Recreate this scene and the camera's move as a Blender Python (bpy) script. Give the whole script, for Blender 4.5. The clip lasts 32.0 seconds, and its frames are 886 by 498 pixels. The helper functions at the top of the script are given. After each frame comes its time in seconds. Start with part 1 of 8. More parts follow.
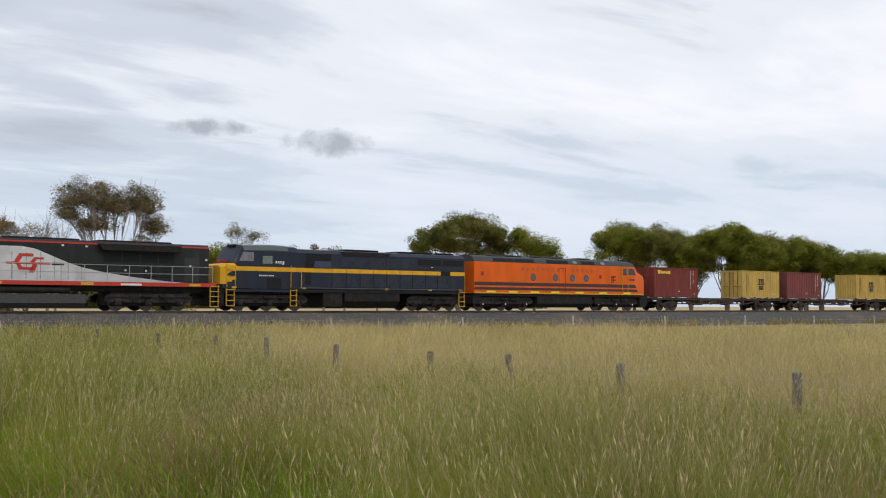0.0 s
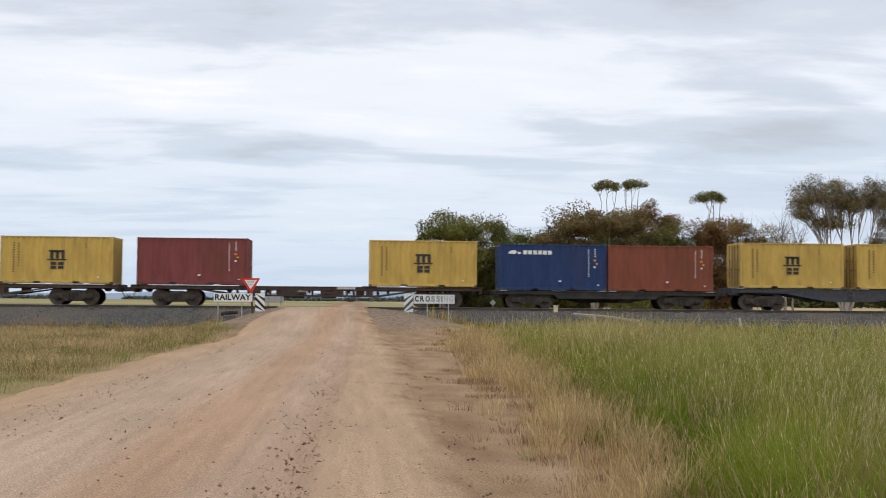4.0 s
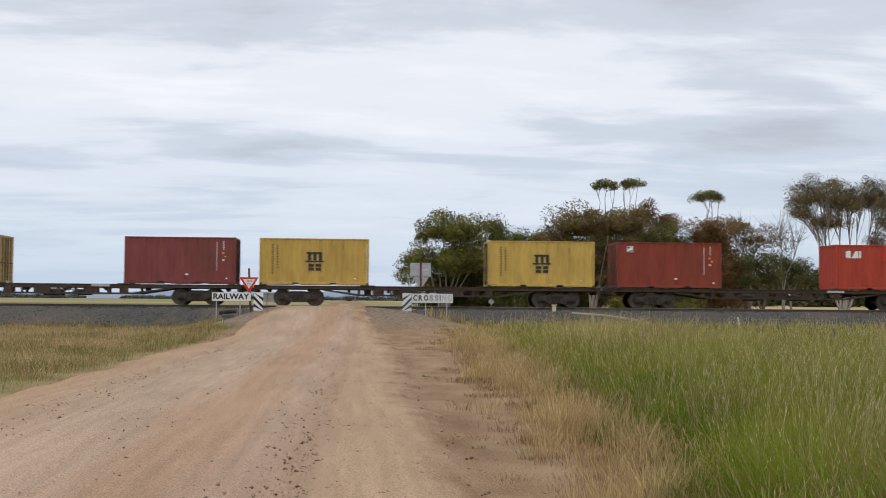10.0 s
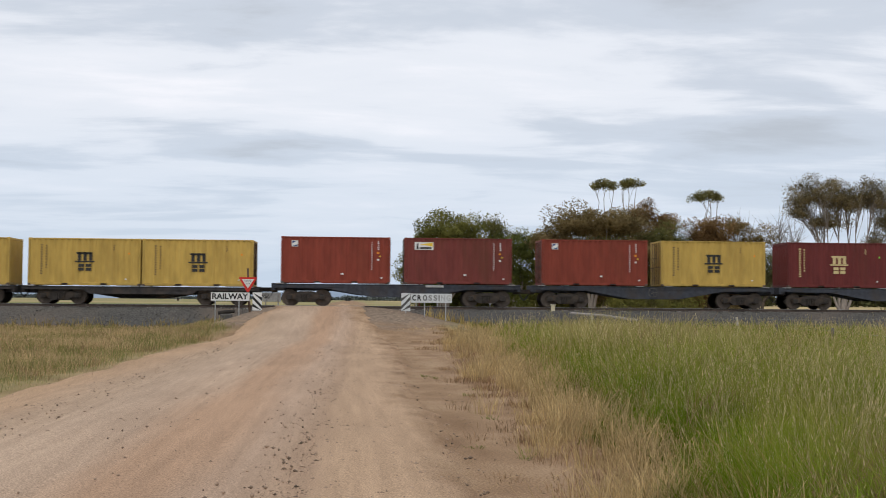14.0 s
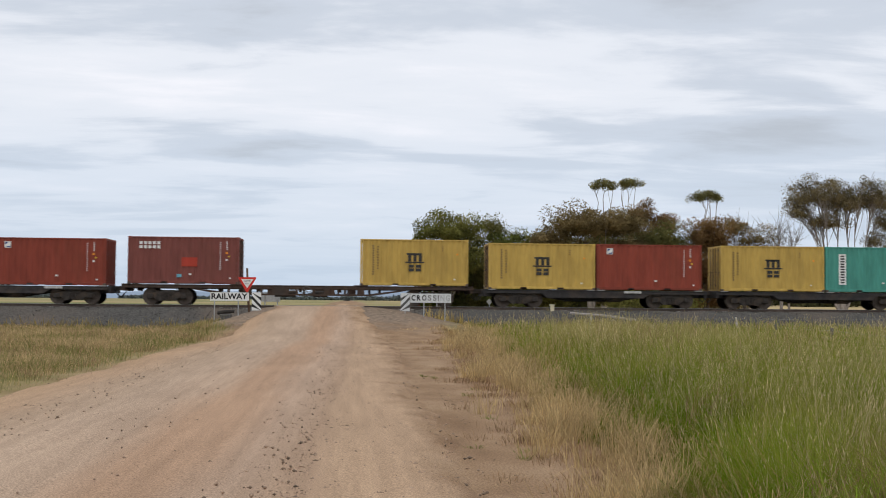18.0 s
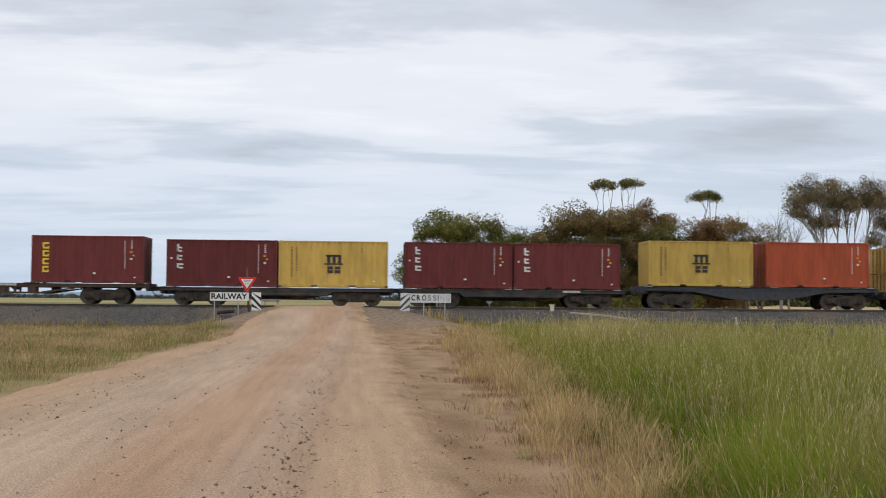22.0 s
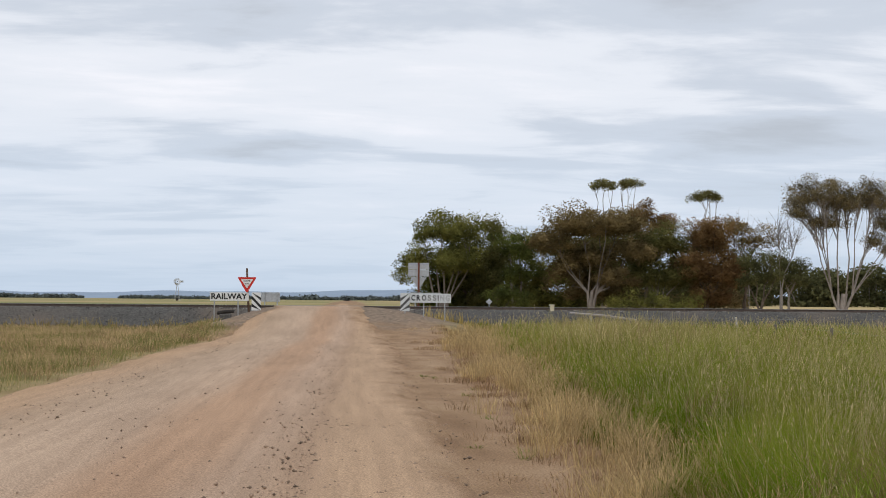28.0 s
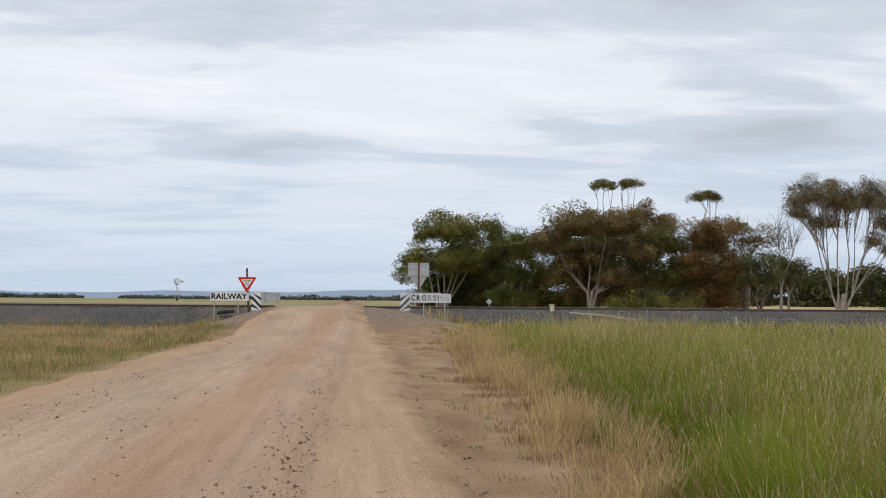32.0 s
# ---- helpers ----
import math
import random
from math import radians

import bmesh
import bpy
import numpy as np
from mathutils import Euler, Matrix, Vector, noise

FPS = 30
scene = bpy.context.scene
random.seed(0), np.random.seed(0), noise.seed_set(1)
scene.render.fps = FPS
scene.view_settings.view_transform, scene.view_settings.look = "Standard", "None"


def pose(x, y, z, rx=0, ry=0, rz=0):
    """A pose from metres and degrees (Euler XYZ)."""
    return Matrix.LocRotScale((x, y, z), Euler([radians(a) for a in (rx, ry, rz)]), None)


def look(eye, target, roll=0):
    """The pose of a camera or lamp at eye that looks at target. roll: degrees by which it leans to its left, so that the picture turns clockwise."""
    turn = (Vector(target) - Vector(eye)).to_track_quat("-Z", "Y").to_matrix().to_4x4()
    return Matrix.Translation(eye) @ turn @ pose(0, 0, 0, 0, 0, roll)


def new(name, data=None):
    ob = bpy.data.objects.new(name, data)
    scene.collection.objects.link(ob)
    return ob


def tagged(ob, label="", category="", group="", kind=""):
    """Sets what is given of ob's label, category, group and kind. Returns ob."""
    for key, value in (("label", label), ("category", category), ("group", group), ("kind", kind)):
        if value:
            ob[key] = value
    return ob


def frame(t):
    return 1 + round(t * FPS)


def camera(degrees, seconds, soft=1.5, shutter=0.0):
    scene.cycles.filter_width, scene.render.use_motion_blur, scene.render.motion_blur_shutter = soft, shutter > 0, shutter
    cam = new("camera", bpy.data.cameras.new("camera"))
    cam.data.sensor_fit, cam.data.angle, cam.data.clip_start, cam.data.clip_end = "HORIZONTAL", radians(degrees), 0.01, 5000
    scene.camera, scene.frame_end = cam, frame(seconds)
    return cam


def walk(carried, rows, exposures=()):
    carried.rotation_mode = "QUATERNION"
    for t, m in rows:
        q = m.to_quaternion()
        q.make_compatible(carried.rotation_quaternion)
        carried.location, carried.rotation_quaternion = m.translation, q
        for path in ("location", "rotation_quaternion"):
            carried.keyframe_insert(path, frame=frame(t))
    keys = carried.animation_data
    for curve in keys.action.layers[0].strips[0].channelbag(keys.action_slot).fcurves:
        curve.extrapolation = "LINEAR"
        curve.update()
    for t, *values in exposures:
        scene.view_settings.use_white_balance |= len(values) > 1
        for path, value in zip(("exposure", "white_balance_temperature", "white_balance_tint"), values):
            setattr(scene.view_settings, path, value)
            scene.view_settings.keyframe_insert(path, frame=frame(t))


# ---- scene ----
# The plan: x runs along the railway, y from the camera across it, z up. Level paddocks at z = 0,
# the track on a low ballast bank with its rail tops at RAIL_Z, a gravel road that climbs over it.
EYE = 1.65
TRACK_Y = 64.32
RAIL_Z = 1.31
SKEW = 0.0125          # the line draws nearer to the north: metres of y for each metre of x

cam = camera(42.8, 32.0, soft=1.0, shutter=0.1)


def aim(yaw, pitch, roll):
    return pose(0, 0, EYE, 90 + pitch, roll, yaw)


walk(cam, [
    (0.0, aim(-40.70, 2.886, -0.14)),
    (0.5, aim(-35.02, 2.867, -0.20)),
    (1.0, aim(-29.04, 2.860, -0.28)),
    (1.5, aim(-23.84, 2.842, -0.38)),
    (2.0, aim(-18.26, 2.805, -0.41)),
    (2.5, aim(-12.95, 2.778, -0.43)),
    (3.0, aim(-7.78, 2.739, -0.46)),
    (3.5, aim(-5.13, 2.690, -0.48)),
    (4.2, aim(-4.60, 2.655, -0.48)),
    (5.5, aim(-4.49, 2.640, -0.48)),
    (6.0, aim(-4.50, 2.638, -0.48)),
    (7.0, aim(-4.54, 2.634, -0.48)),
    (8.0, aim(-4.62, 2.628, -0.47)),
    (9.0, aim(-4.67, 2.620, -0.47)),
    (11.0, aim(-4.72, 2.615, -0.47)),
    (14.0, aim(-4.755, 2.612, -0.47)),
    (18.0, aim(-4.79, 2.612, -0.47)),
    (32.0, aim(-4.80, 2.612, -0.47)),
], [(0.0, 0.0), (1.2, 0.0), (3.0, 0.15), (5.2, 0.0), (32.0, -0.02)])

# ---- sky and sun: a high, broken overcast ----
SUN_AZ, SUN_EL = 205.0, 52.0


def make_world():
    w = bpy.data.worlds.new("overcast_sky")
    scene.world = w
    w.use_nodes = True
    nt = w.node_tree
    nt.nodes.clear()
    n, l = nt.nodes, nt.links
    out = n.new("ShaderNodeOutputWorld")
    coord = n.new("ShaderNodeTexCoord")
    sep = n.new("ShaderNodeSeparateXYZ")
    l.new(coord.outputs["Generated"], sep.inputs[0])

    def math_node(op, a, b=None, clamp=False):
        m = n.new("ShaderNodeMath")
        m.operation, m.use_clamp = op, clamp
        for i, v in enumerate((a, b)):
            if v is None:
                continue
            if isinstance(v, (int, float)):
                m.inputs[i].default_value = v
            else:
                l.new(v, m.inputs[i])
        return m.outputs[0]

    def noise_node(vec, scale, detail, rough, dist=0.0):
        t = n.new("ShaderNodeTexNoise")
        t.inputs["Scale"].default_value, t.inputs["Detail"].default_value = scale, detail
        t.inputs["Roughness"].default_value, t.inputs["Distortion"].default_value = rough, dist
        l.new(vec, t.inputs["Vector"])
        return t.outputs["Fac"]

    def ramp(fac, stops):
        r = n.new("ShaderNodeValToRGB")
        r.color_ramp.interpolation = "EASE"
        while len(r.color_ramp.elements) < len(stops):
            r.color_ramp.elements.new(0.5)
        for e, (p, c) in zip(r.color_ramp.elements, stops):
            e.position, e.color = p, (*c, 1)
        l.new(fac, r.inputs[0])
        return r.outputs[0]

    # cloud deck seen in perspective: direction over height
    up = math_node("ADD", math_node("MAXIMUM", sep.outputs[2], 0.0), 0.09)
    px, py = math_node("DIVIDE", sep.outputs[0], up), math_node("DIVIDE", sep.outputs[1], up)
    flat = n.new("ShaderNodeCombineXYZ")
    l.new(math_node("MULTIPLY", px, 0.55), flat.inputs[0])
    l.new(math_node("MULTIPLY", py, 1.0), flat.inputs[1])
    big = noise_node(flat.outputs[0], 0.50, 4, 0.5, 0.25)
    fine = noise_node(flat.outputs[0], 1.9, 8, 0.58, 0.3)
    soft = noise_node(coord.outputs["Generated"], 1.6, 2, 0.5)
    mixed = math_node("ADD", math_node("MULTIPLY", big, 0.60), math_node("MULTIPLY", fine, 0.43))
    mixed = math_node("ADD", mixed, math_node("MULTIPLY", math_node("SUBTRACT", soft, 0.5), 0.22))
    # the cover thins and brightens towards the north-east
    mixed = math_node("ADD", mixed, math_node("MULTIPLY", math_node("SUBTRACT", sep.outputs[0], 0.30, True), 0.22))
    # and is heavier overhead than low down
    high = n.new("ShaderNodeMapRange")
    high.interpolation_type = "SMOOTHSTEP"
    l.new(sep.outputs[2], high.inputs[0])
    high.inputs[1].default_value, high.inputs[2].default_value = 0.17, 0.27
    mixed = math_node("SUBTRACT", mixed, math_node("MULTIPLY", high.outputs[0], 0.055))
    mixed = math_node("SUBTRACT", mixed, 0.033)
    # heavier grey masses north of the crossing, above and below the bright band
    for az, el, wide, high_, amount in ((17, 15.5, 17, 4.4, 0.11), (25, 5.5, 13, 4.0, 0.07), (-12, 14.0, 9, 3.0, 0.03)):
        a, e = radians(az), radians(el)
        rad = []
        for v, size in ((Vector((math.cos(a), -math.sin(a), 0)), radians(wide)), (Vector((0, 0, 1)), radians(high_))):
            q = n.new("ShaderNodeVectorMath")
            q.operation = "DOT_PRODUCT"
            l.new(coord.outputs["Generated"], q.inputs[0])
            q.inputs[1].default_value = v
            c0 = v.dot(Vector((math.sin(a) * math.cos(e), math.cos(a) * math.cos(e), math.sin(e))))
            rad.append(math_node("POWER", math_node("ABSOLUTE", math_node("DIVIDE", math_node("SUBTRACT", q.outputs["Value"], c0), size)), 2.0))
        mass = math_node("SUBTRACT", 1.0, math_node("ADD", rad[0], rad[1]), True)
        mass = math_node("MULTIPLY", mass, math_node("ADD", fine, 0.35))
        mixed = math_node("SUBTRACT", mixed, math_node("MULTIPLY", mass, amount))
    deck = ramp(mixed, [(0.33, (0.47, 0.50, 0.552)), (0.425, (0.635, 0.69, 0.782)), (0.505, (0.89, 0.918, 0.985)), (0.61, (1.045, 1.035, 1.085))])
    haze = ramp(sep.outputs[2], [(0.0, (0.58, 0.70, 0.86)), (0.10, (0.66, 0.76, 0.90)), (0.22, (0.84, 0.90, 0.99)), (1.0, (0.88, 0.9, 0.95))])
    mix = n.new("ShaderNodeMixRGB")
    l.new(ramp(sep.outputs[2], [(0.0, (0.10,) * 3), (0.085, (0.42,) * 3), (0.18, (0.85,) * 3)]), mix.inputs[0])
    l.new(haze, mix.inputs[1])
    l.new(deck, mix.inputs[2])
    colour = mix.outputs[0]
    # two small dark scuds below the deck
    wob = noise_node(coord.outputs["Generated"], 34.0, 7, 0.65)
    for az, el, ra, re in ((28.9, 8.80, 2.4, 0.45), (34.8, 8.15, 2.3, 0.75)):
        a, e = radians(az), radians(el)
        d = Vector((math.sin(a) * math.cos(e), math.cos(a) * math.cos(e), math.sin(e)))
        side = Vector((math.cos(a), -math.sin(a), 0))
        dot = []
        for v, size in ((side, radians(ra)), (Vector((0, 0, 1)), radians(re))):
            s = n.new("ShaderNodeVectorMath")
            s.operation = "SUBTRACT"
            l.new(coord.outputs["Generated"], s.inputs[0])
            s.inputs[1].default_value = d
            q = n.new("ShaderNodeVectorMath")
            q.operation = "DOT_PRODUCT"
            l.new(s.outputs[0], q.inputs[0])
            q.inputs[1].default_value = v
            dot.append(math_node("DIVIDE", q.outputs["Value"], size))
        r2 = math_node("ADD", math_node("POWER", math_node("ABSOLUTE", dot[0]), 2.0), math_node("POWER", math_node("ABSOLUTE", dot[1]), 2.0))
        edge = math_node("ADD", r2, math_node("MULTIPLY", math_node("SUBTRACT", wob, 0.5), 3.2))
        mask = math_node("MULTIPLY", math_node("MULTIPLY", math_node("SUBTRACT", 1.0, edge, True), 1.6), 0.62, True)
        keep = math_node("MULTIPLY", mask, math_node("LESS_THAN", r2, 2.2))
        m2 = n.new("ShaderNodeMixRGB")
        l.new(keep, m2.inputs[0])
        l.new(colour, m2.inputs[1])
        m2.inputs[2].default_value = (0.47, 0.50, 0.56, 1)
        colour = m2.outputs[0]
    sky = n.new("ShaderNodeTexSky")
    sky.sky_type, sky.sun_disc = "NISHITA", False
    sky.sun_elevation, sky.sun_rotation = radians(SUN_EL), radians(SUN_AZ)
    blue = n.new("ShaderNodeBackground")
    blue.inputs[1].default_value = 0.1
    l.new(sky.outputs[0], blue.inputs[0])
    cloud = n.new("ShaderNodeBackground")
    cloud.inputs[1].default_value = 0.97
    l.new(colour, cloud.inputs[0])
    blend = n.new("ShaderNodeMixShader")
    blend.inputs[0].default_value = 0.95
    l.new(blue.outputs[0], blend.inputs[1])
    l.new(cloud.outputs[0], blend.inputs[2])
    l.new(blend.outputs[0], out.inputs[0])


make_world()
sun = new("sun", bpy.data.lights.new("sun", "SUN"))
sun.data.energy, sun.data.angle, sun.data.color = 1.1, radians(25), (1.0, 0.96, 0.9)
_a, _e = radians(SUN_AZ), radians(SUN_EL)
sun.matrix_world = look((0, 0, 60), (-math.sin(_a) * math.cos(_e), -math.cos(_a) * math.cos(_e), 60 - math.sin(_e)))


# ---- materials ----
def surface(name, base, rough=0.7, metal=0.0, vary=0.25, grain=8.0, stain=0.6, stain_col=None, stain_amt=0.0, bump=0.0,
            bump_scale=40.0, spec=0.35, per_object=0.0, per_island=0.0, ramp_z=None, streak=1.0, through_light=0.0):
    """A painted, earthy or metal surface: base colour with fine grain, broad stains, relief and small random shifts."""
    m = bpy.data.materials.new(name)
    m.use_nodes = True
    nt = m.node_tree
    n, l = nt.nodes, nt.links
    b = n["Principled BSDF"]
    b.inputs["Roughness"].default_value, b.inputs["Metallic"].default_value = rough, metal
    b.inputs["Specular IOR Level"].default_value = spec
    co = n.new("ShaderNodeTexCoord")
    mp = n.new("ShaderNodeMapping")
    mp.inputs["Scale"].default_value = (1, 1, 1 / streak)
    l.new(co.outputs["Object"], mp.inputs[0])

    def tex(scale, detail=4):
        t = n.new("ShaderNodeTexNoise")
        t.inputs["Scale"].default_value, t.inputs["Detail"].default_value = scale, detail
        l.new(mp.outputs[0], t.inputs["Vector"])
        return t.outputs["Fac"]

    def mix(fac, a, b_, kind="MIX"):
        x = n.new("ShaderNodeMixRGB")
        x.blend_type = kind
        for i, v in enumerate((fac, a, b_)):
            if isinstance(v, (int, float)):
                x.inputs[i].default_value = v
            elif isinstance(v, tuple):
                x.inputs[i].default_value = (*v, 1)
            else:
                l.new(v, x.inputs[i])
        return x.outputs[0]

    def remap(fac, lo, hi, a, b_):
        r = n.new("ShaderNodeMapRange")
        l.new(fac, r.inputs[0])
        for i, v in enumerate((lo, hi, a, b_)):
            r.inputs[i + 1].default_value = v
        return r.outputs[0]

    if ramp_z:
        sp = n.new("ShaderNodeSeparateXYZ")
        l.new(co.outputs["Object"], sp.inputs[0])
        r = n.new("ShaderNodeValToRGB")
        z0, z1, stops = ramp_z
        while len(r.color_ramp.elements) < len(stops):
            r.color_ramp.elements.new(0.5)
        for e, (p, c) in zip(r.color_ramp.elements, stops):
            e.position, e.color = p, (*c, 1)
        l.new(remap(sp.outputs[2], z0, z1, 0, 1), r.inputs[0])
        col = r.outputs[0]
    else:
        rgb = n.new("ShaderNodeRGB")
        rgb.outputs[0].default_value = (*base, 1)
        col = rgb.outputs[0]
    g = remap(tex(grain), 0.3, 0.7, 1 - vary, 1 + vary)
    col = mix(1.0, col, g, "MULTIPLY")
    if stain_col:
        col = mix(remap(tex(stain, 6), 0.62 - 0.25 * stain_amt, 0.80 - 0.2 * stain_amt, 0, min(1, stain_amt + 0.3)), col, stain_col)
    for amt, node, sock in ((per_object, "ShaderNodeObjectInfo", "Random"), (per_island, "ShaderNodeNewGeometry", "Random Per Island")):
        if amt:
            o = n.new(node)
            col = mix(1.0, col, remap(o.outputs[sock], 0, 1, 1 - amt, 1 + amt), "MULTIPLY")
    l.new(col, b.inputs["Base Color"])
    if through_light:
        tr, ms = n.new("ShaderNodeBsdfTranslucent"), n.new("ShaderNodeMixShader")
        l.new(col, tr.inputs[0])
        ms.inputs[0].default_value = through_light
        l.new(b.outputs[0], ms.inputs[1])
        l.new(tr.outputs[0], ms.inputs[2])
        l.new(ms.outputs[0], n["Material Output"].inputs[0])
    if bump:
        bp = n.new("ShaderNodeBump")
        bp.inputs["Strength"].default_value, bp.inputs["Distance"].default_value = min(1, bump), 0.02
        l.new(tex(bump_scale, 6), bp.inputs["Height"])
        l.new(bp.outputs[0], b.inputs["Normal"])
    return m


def leafy(name, base, alt, trans=0.4):
    """Leaves: colour shifts leaf by leaf and clump by clump, with some light coming through."""
    m = bpy.data.materials.new(name)
    m.use_nodes = True
    nt = m.node_tree
    n, l = nt.nodes, nt.links
    b = n["Principled BSDF"]
    b.inputs["Roughness"].default_value = 0.8
    b.inputs["Specular IOR Level"].default_value = 0.06
    co, geo = n.new("ShaderNodeTexCoord"), n.new("ShaderNodeNewGeometry")
    t = n.new("ShaderNodeTexNoise")
    t.inputs["Scale"].default_value, t.inputs["Detail"].default_value = 0.55, 3
    l.new(co.outputs["Object"], t.inputs["Vector"])
    r = n.new("ShaderNodeValToRGB")
    r.color_ramp.elements[0].position, r.color_ramp.elements[0].color = 0.40, (*(c * 0.85 for c in base), 1)
    r.color_ramp.elements[1].position, r.color_ramp.elements[1].color = 0.60, (*(c * 1.3 for c in alt), 1)
    l.new(t.outputs["Fac"], r.inputs[0])
    mr = n.new("ShaderNodeMapRange")
    l.new(geo.outputs["Random Per Island"], mr.inputs[0])
    mr.inputs[3].default_value, mr.inputs[4].default_value = 0.86, 1.14
    x = n.new("ShaderNodeMixRGB")
    x.blend_type = "MULTIPLY"
    x.inputs[0].default_value = 1
    l.new(r.outputs[0], x.inputs[1])
    l.new(mr.outputs[0], x.inputs[2])
    l.new(x.outputs[0], b.inputs["Base Color"])
    tr = n.new("ShaderNodeBsdfTranslucent")
    l.new(x.outputs[0], tr.inputs[0])
    ms = n.new("ShaderNodeMixShader")
    ms.inputs[0].default_value = trans
    l.new(b.outputs[0], ms.inputs[1])
    l.new(tr.outputs[0], ms.inputs[2])
    l.new(ms.outputs[0], n["Material Output"].inputs[0])
    return m


# ---- mesh building ----
class Geo:
    """Collects simple solids into one mesh."""

    def __init__(self):
        self.v, self.f = [], []

    def add(self, verts, faces):
        k = len(self.v)
        self.v += [tuple(p) for p in verts]
        self.f += [tuple(i + k for i in f) for f in faces]
        return self

    def box(self, x0, x1, y0, y1, z0, z1, c=0.0):
        """A box, with chamfered edges where c is given."""
        if c <= 0:
            return self.add([(x, y, z) for z in (z0, z1) for y in (y0, y1) for x in (x0, x1)],
                            [(0, 2, 3, 1), (4, 5, 7, 6), (0, 1, 5, 4), (2, 6, 7, 3), (0, 4, 6, 2), (1, 3, 7, 5)])
        c = min(c, (x1 - x0) / 2.1, (y1 - y0) / 2.1, (z1 - z0) / 2.1)
        vs, ix = [], {}
        for sx in (0, 1):
            for sy in (0, 1):
                for sz in (0, 1):
                    p = [(x0, x1)[sx], (y0, y1)[sy], (z0, z1)[sz]]
                    s = [1 - 2 * sx, 1 - 2 * sy, 1 - 2 * sz]
                    for k in range(3):
                        q = [p[i] + (0 if i == k else s[i] * c) for i in range(3)]
                        ix[sx, sy, sz, k] = len(vs)
                        vs.append(q)
        fs = []
        for k in range(3):
            a, b = [(1, 2), (2, 0), (0, 1)][k]
            for s in (0, 1):
                cyc = []
                for u, w in ((0, 0), (1, 0), (1, 1), (0, 1)):
                    t = [0, 0, 0]
                    t[k], t[a], t[b] = s, u, w
                    cyc.append(ix[(*t, k)])
                fs.append(tuple(cyc) if s else tuple(reversed(cyc)))
        for k in range(3):
            a, b = [(1, 2), (2, 0), (0, 1)][k]
            for sa in (0, 1):
                for sb in (0, 1):
                    q = []
                    for sk, kk in ((0, a), (1, a), (1, b), (0, b)):
                        t = [0, 0, 0]
                        t[k], t[a], t[b] = sk, sa, sb
                        q.append(ix[(*t, kk)])
                    fs.append(tuple(q) if sa == sb else tuple(reversed(q)))
        for sx in (0, 1):
            for sy in (0, 1):
                for sz in (0, 1):
                    t = [ix[sx, sy, sz, k] for k in range(3)]
                    fs.append(tuple(t) if (sx + sy + sz) % 2 else tuple(reversed(t)))
        return self.add(vs, fs)

    def prism(self, pts, axis, a0, a1):
        """A profile of 2D points pushed along an axis: 'x' takes (y, z), 'y' takes (x, z), 'z' takes (x, y)."""
        n = len(pts)
        put = {"x": lambda p, a: (a, p[0], p[1]), "y": lambda p, a: (p[0], a, p[1]), "z": lambda p, a: (p[0], p[1], a)}[axis]
        vs = [put(p, a0) for p in pts] + [put(p, a1) for p in pts]
        fs = [tuple(range(n))[::-1], tuple(range(n, 2 * n))] + [(i, (i + 1) % n, n + (i + 1) % n, n + i) for i in range(n)]
        return self.add(vs, fs)

    def cyl(self, p, q, r0, r1=None, seg=12):
        return self.tube([p, q], [r0, r0 if r1 is None else r1], seg)

    def tube(self, pts, radii, seg=8, cap=True):
        pts = [Vector(p) for p in pts]
        k = len(self.v)
        ref = None
        for i, p in enumerate(pts):
            d = (pts[min(i + 1, len(pts) - 1)] - pts[max(i - 1, 0)]).normalized()
            if ref is None:
                ref = d.orthogonal().normalized()
            ref = (ref - d * ref.dot(d)).normalized()
            o = d.cross(ref)
            for j in range(seg):
                t = 2 * math.pi * j / seg
                self.v.append(tuple(p + (ref * math.cos(t) + o * math.sin(t)) * radii[i]))
        for i in range(len(pts) - 1):
            for j in range(seg):
                a, b = k + i * seg + j, k + i * seg + (j + 1) % seg
                self.f.append((a, b, b + seg, a + seg))
        if cap:
            self.f.append(tuple(range(k, k + seg))[::-1])
            e = k + (len(pts) - 1) * seg
            self.f.append(tuple(range(e, e + seg)))
        return self

    def mesh(self, name, mat, smooth=False):
        m = bpy.data.meshes.new(name)
        m.from_pydata(self.v, [], self.f)
        m.update()
        b = bmesh.new()
        b.from_mesh(m)
        bmesh.ops.recalc_face_normals(b, faces=b.faces)
        b.to_mesh(m)
        b.free()
        if smooth:
            m.shade_smooth()
            m.set_sharp_from_angle(angle=radians(38))
        m.materials.append(mat)
        return m


def fast_mesh(name, verts, faces, mat, smooth=False):
    """A large mesh from arrays; faces all have the same number of corners."""
    verts, faces = np.asarray(verts, np.float32), np.asarray(faces, np.int32)
    m = bpy.data.meshes.new(name)
    m.vertices.add(len(verts))
    m.vertices.foreach_set("co", verts.ravel())
    k = faces.shape[1]
    m.loops.add(faces.size)
    m.loops.foreach_set("vertex_index", faces.ravel())
    m.polygons.add(len(faces))
    m.polygons.foreach_set("loop_start", np.arange(0, faces.size, k, dtype=np.int32))
    m.update(calc_edges=True)
    if smooth:
        m.shade_smooth()
    m.materials.append(mat)
    return m


def part(name, geo, mat, parent, label="", smooth=False):
    ob = new(name, geo.mesh(name, mat, smooth) if isinstance(geo, Geo) else geo)
    ob.parent = parent
    return tagged(ob, label)


def share(ob, mat):
    """Gives this object alone its material, though its mesh is shared."""
    ob.material_slots[0].link = "OBJECT"
    ob.material_slots[0].material = mat


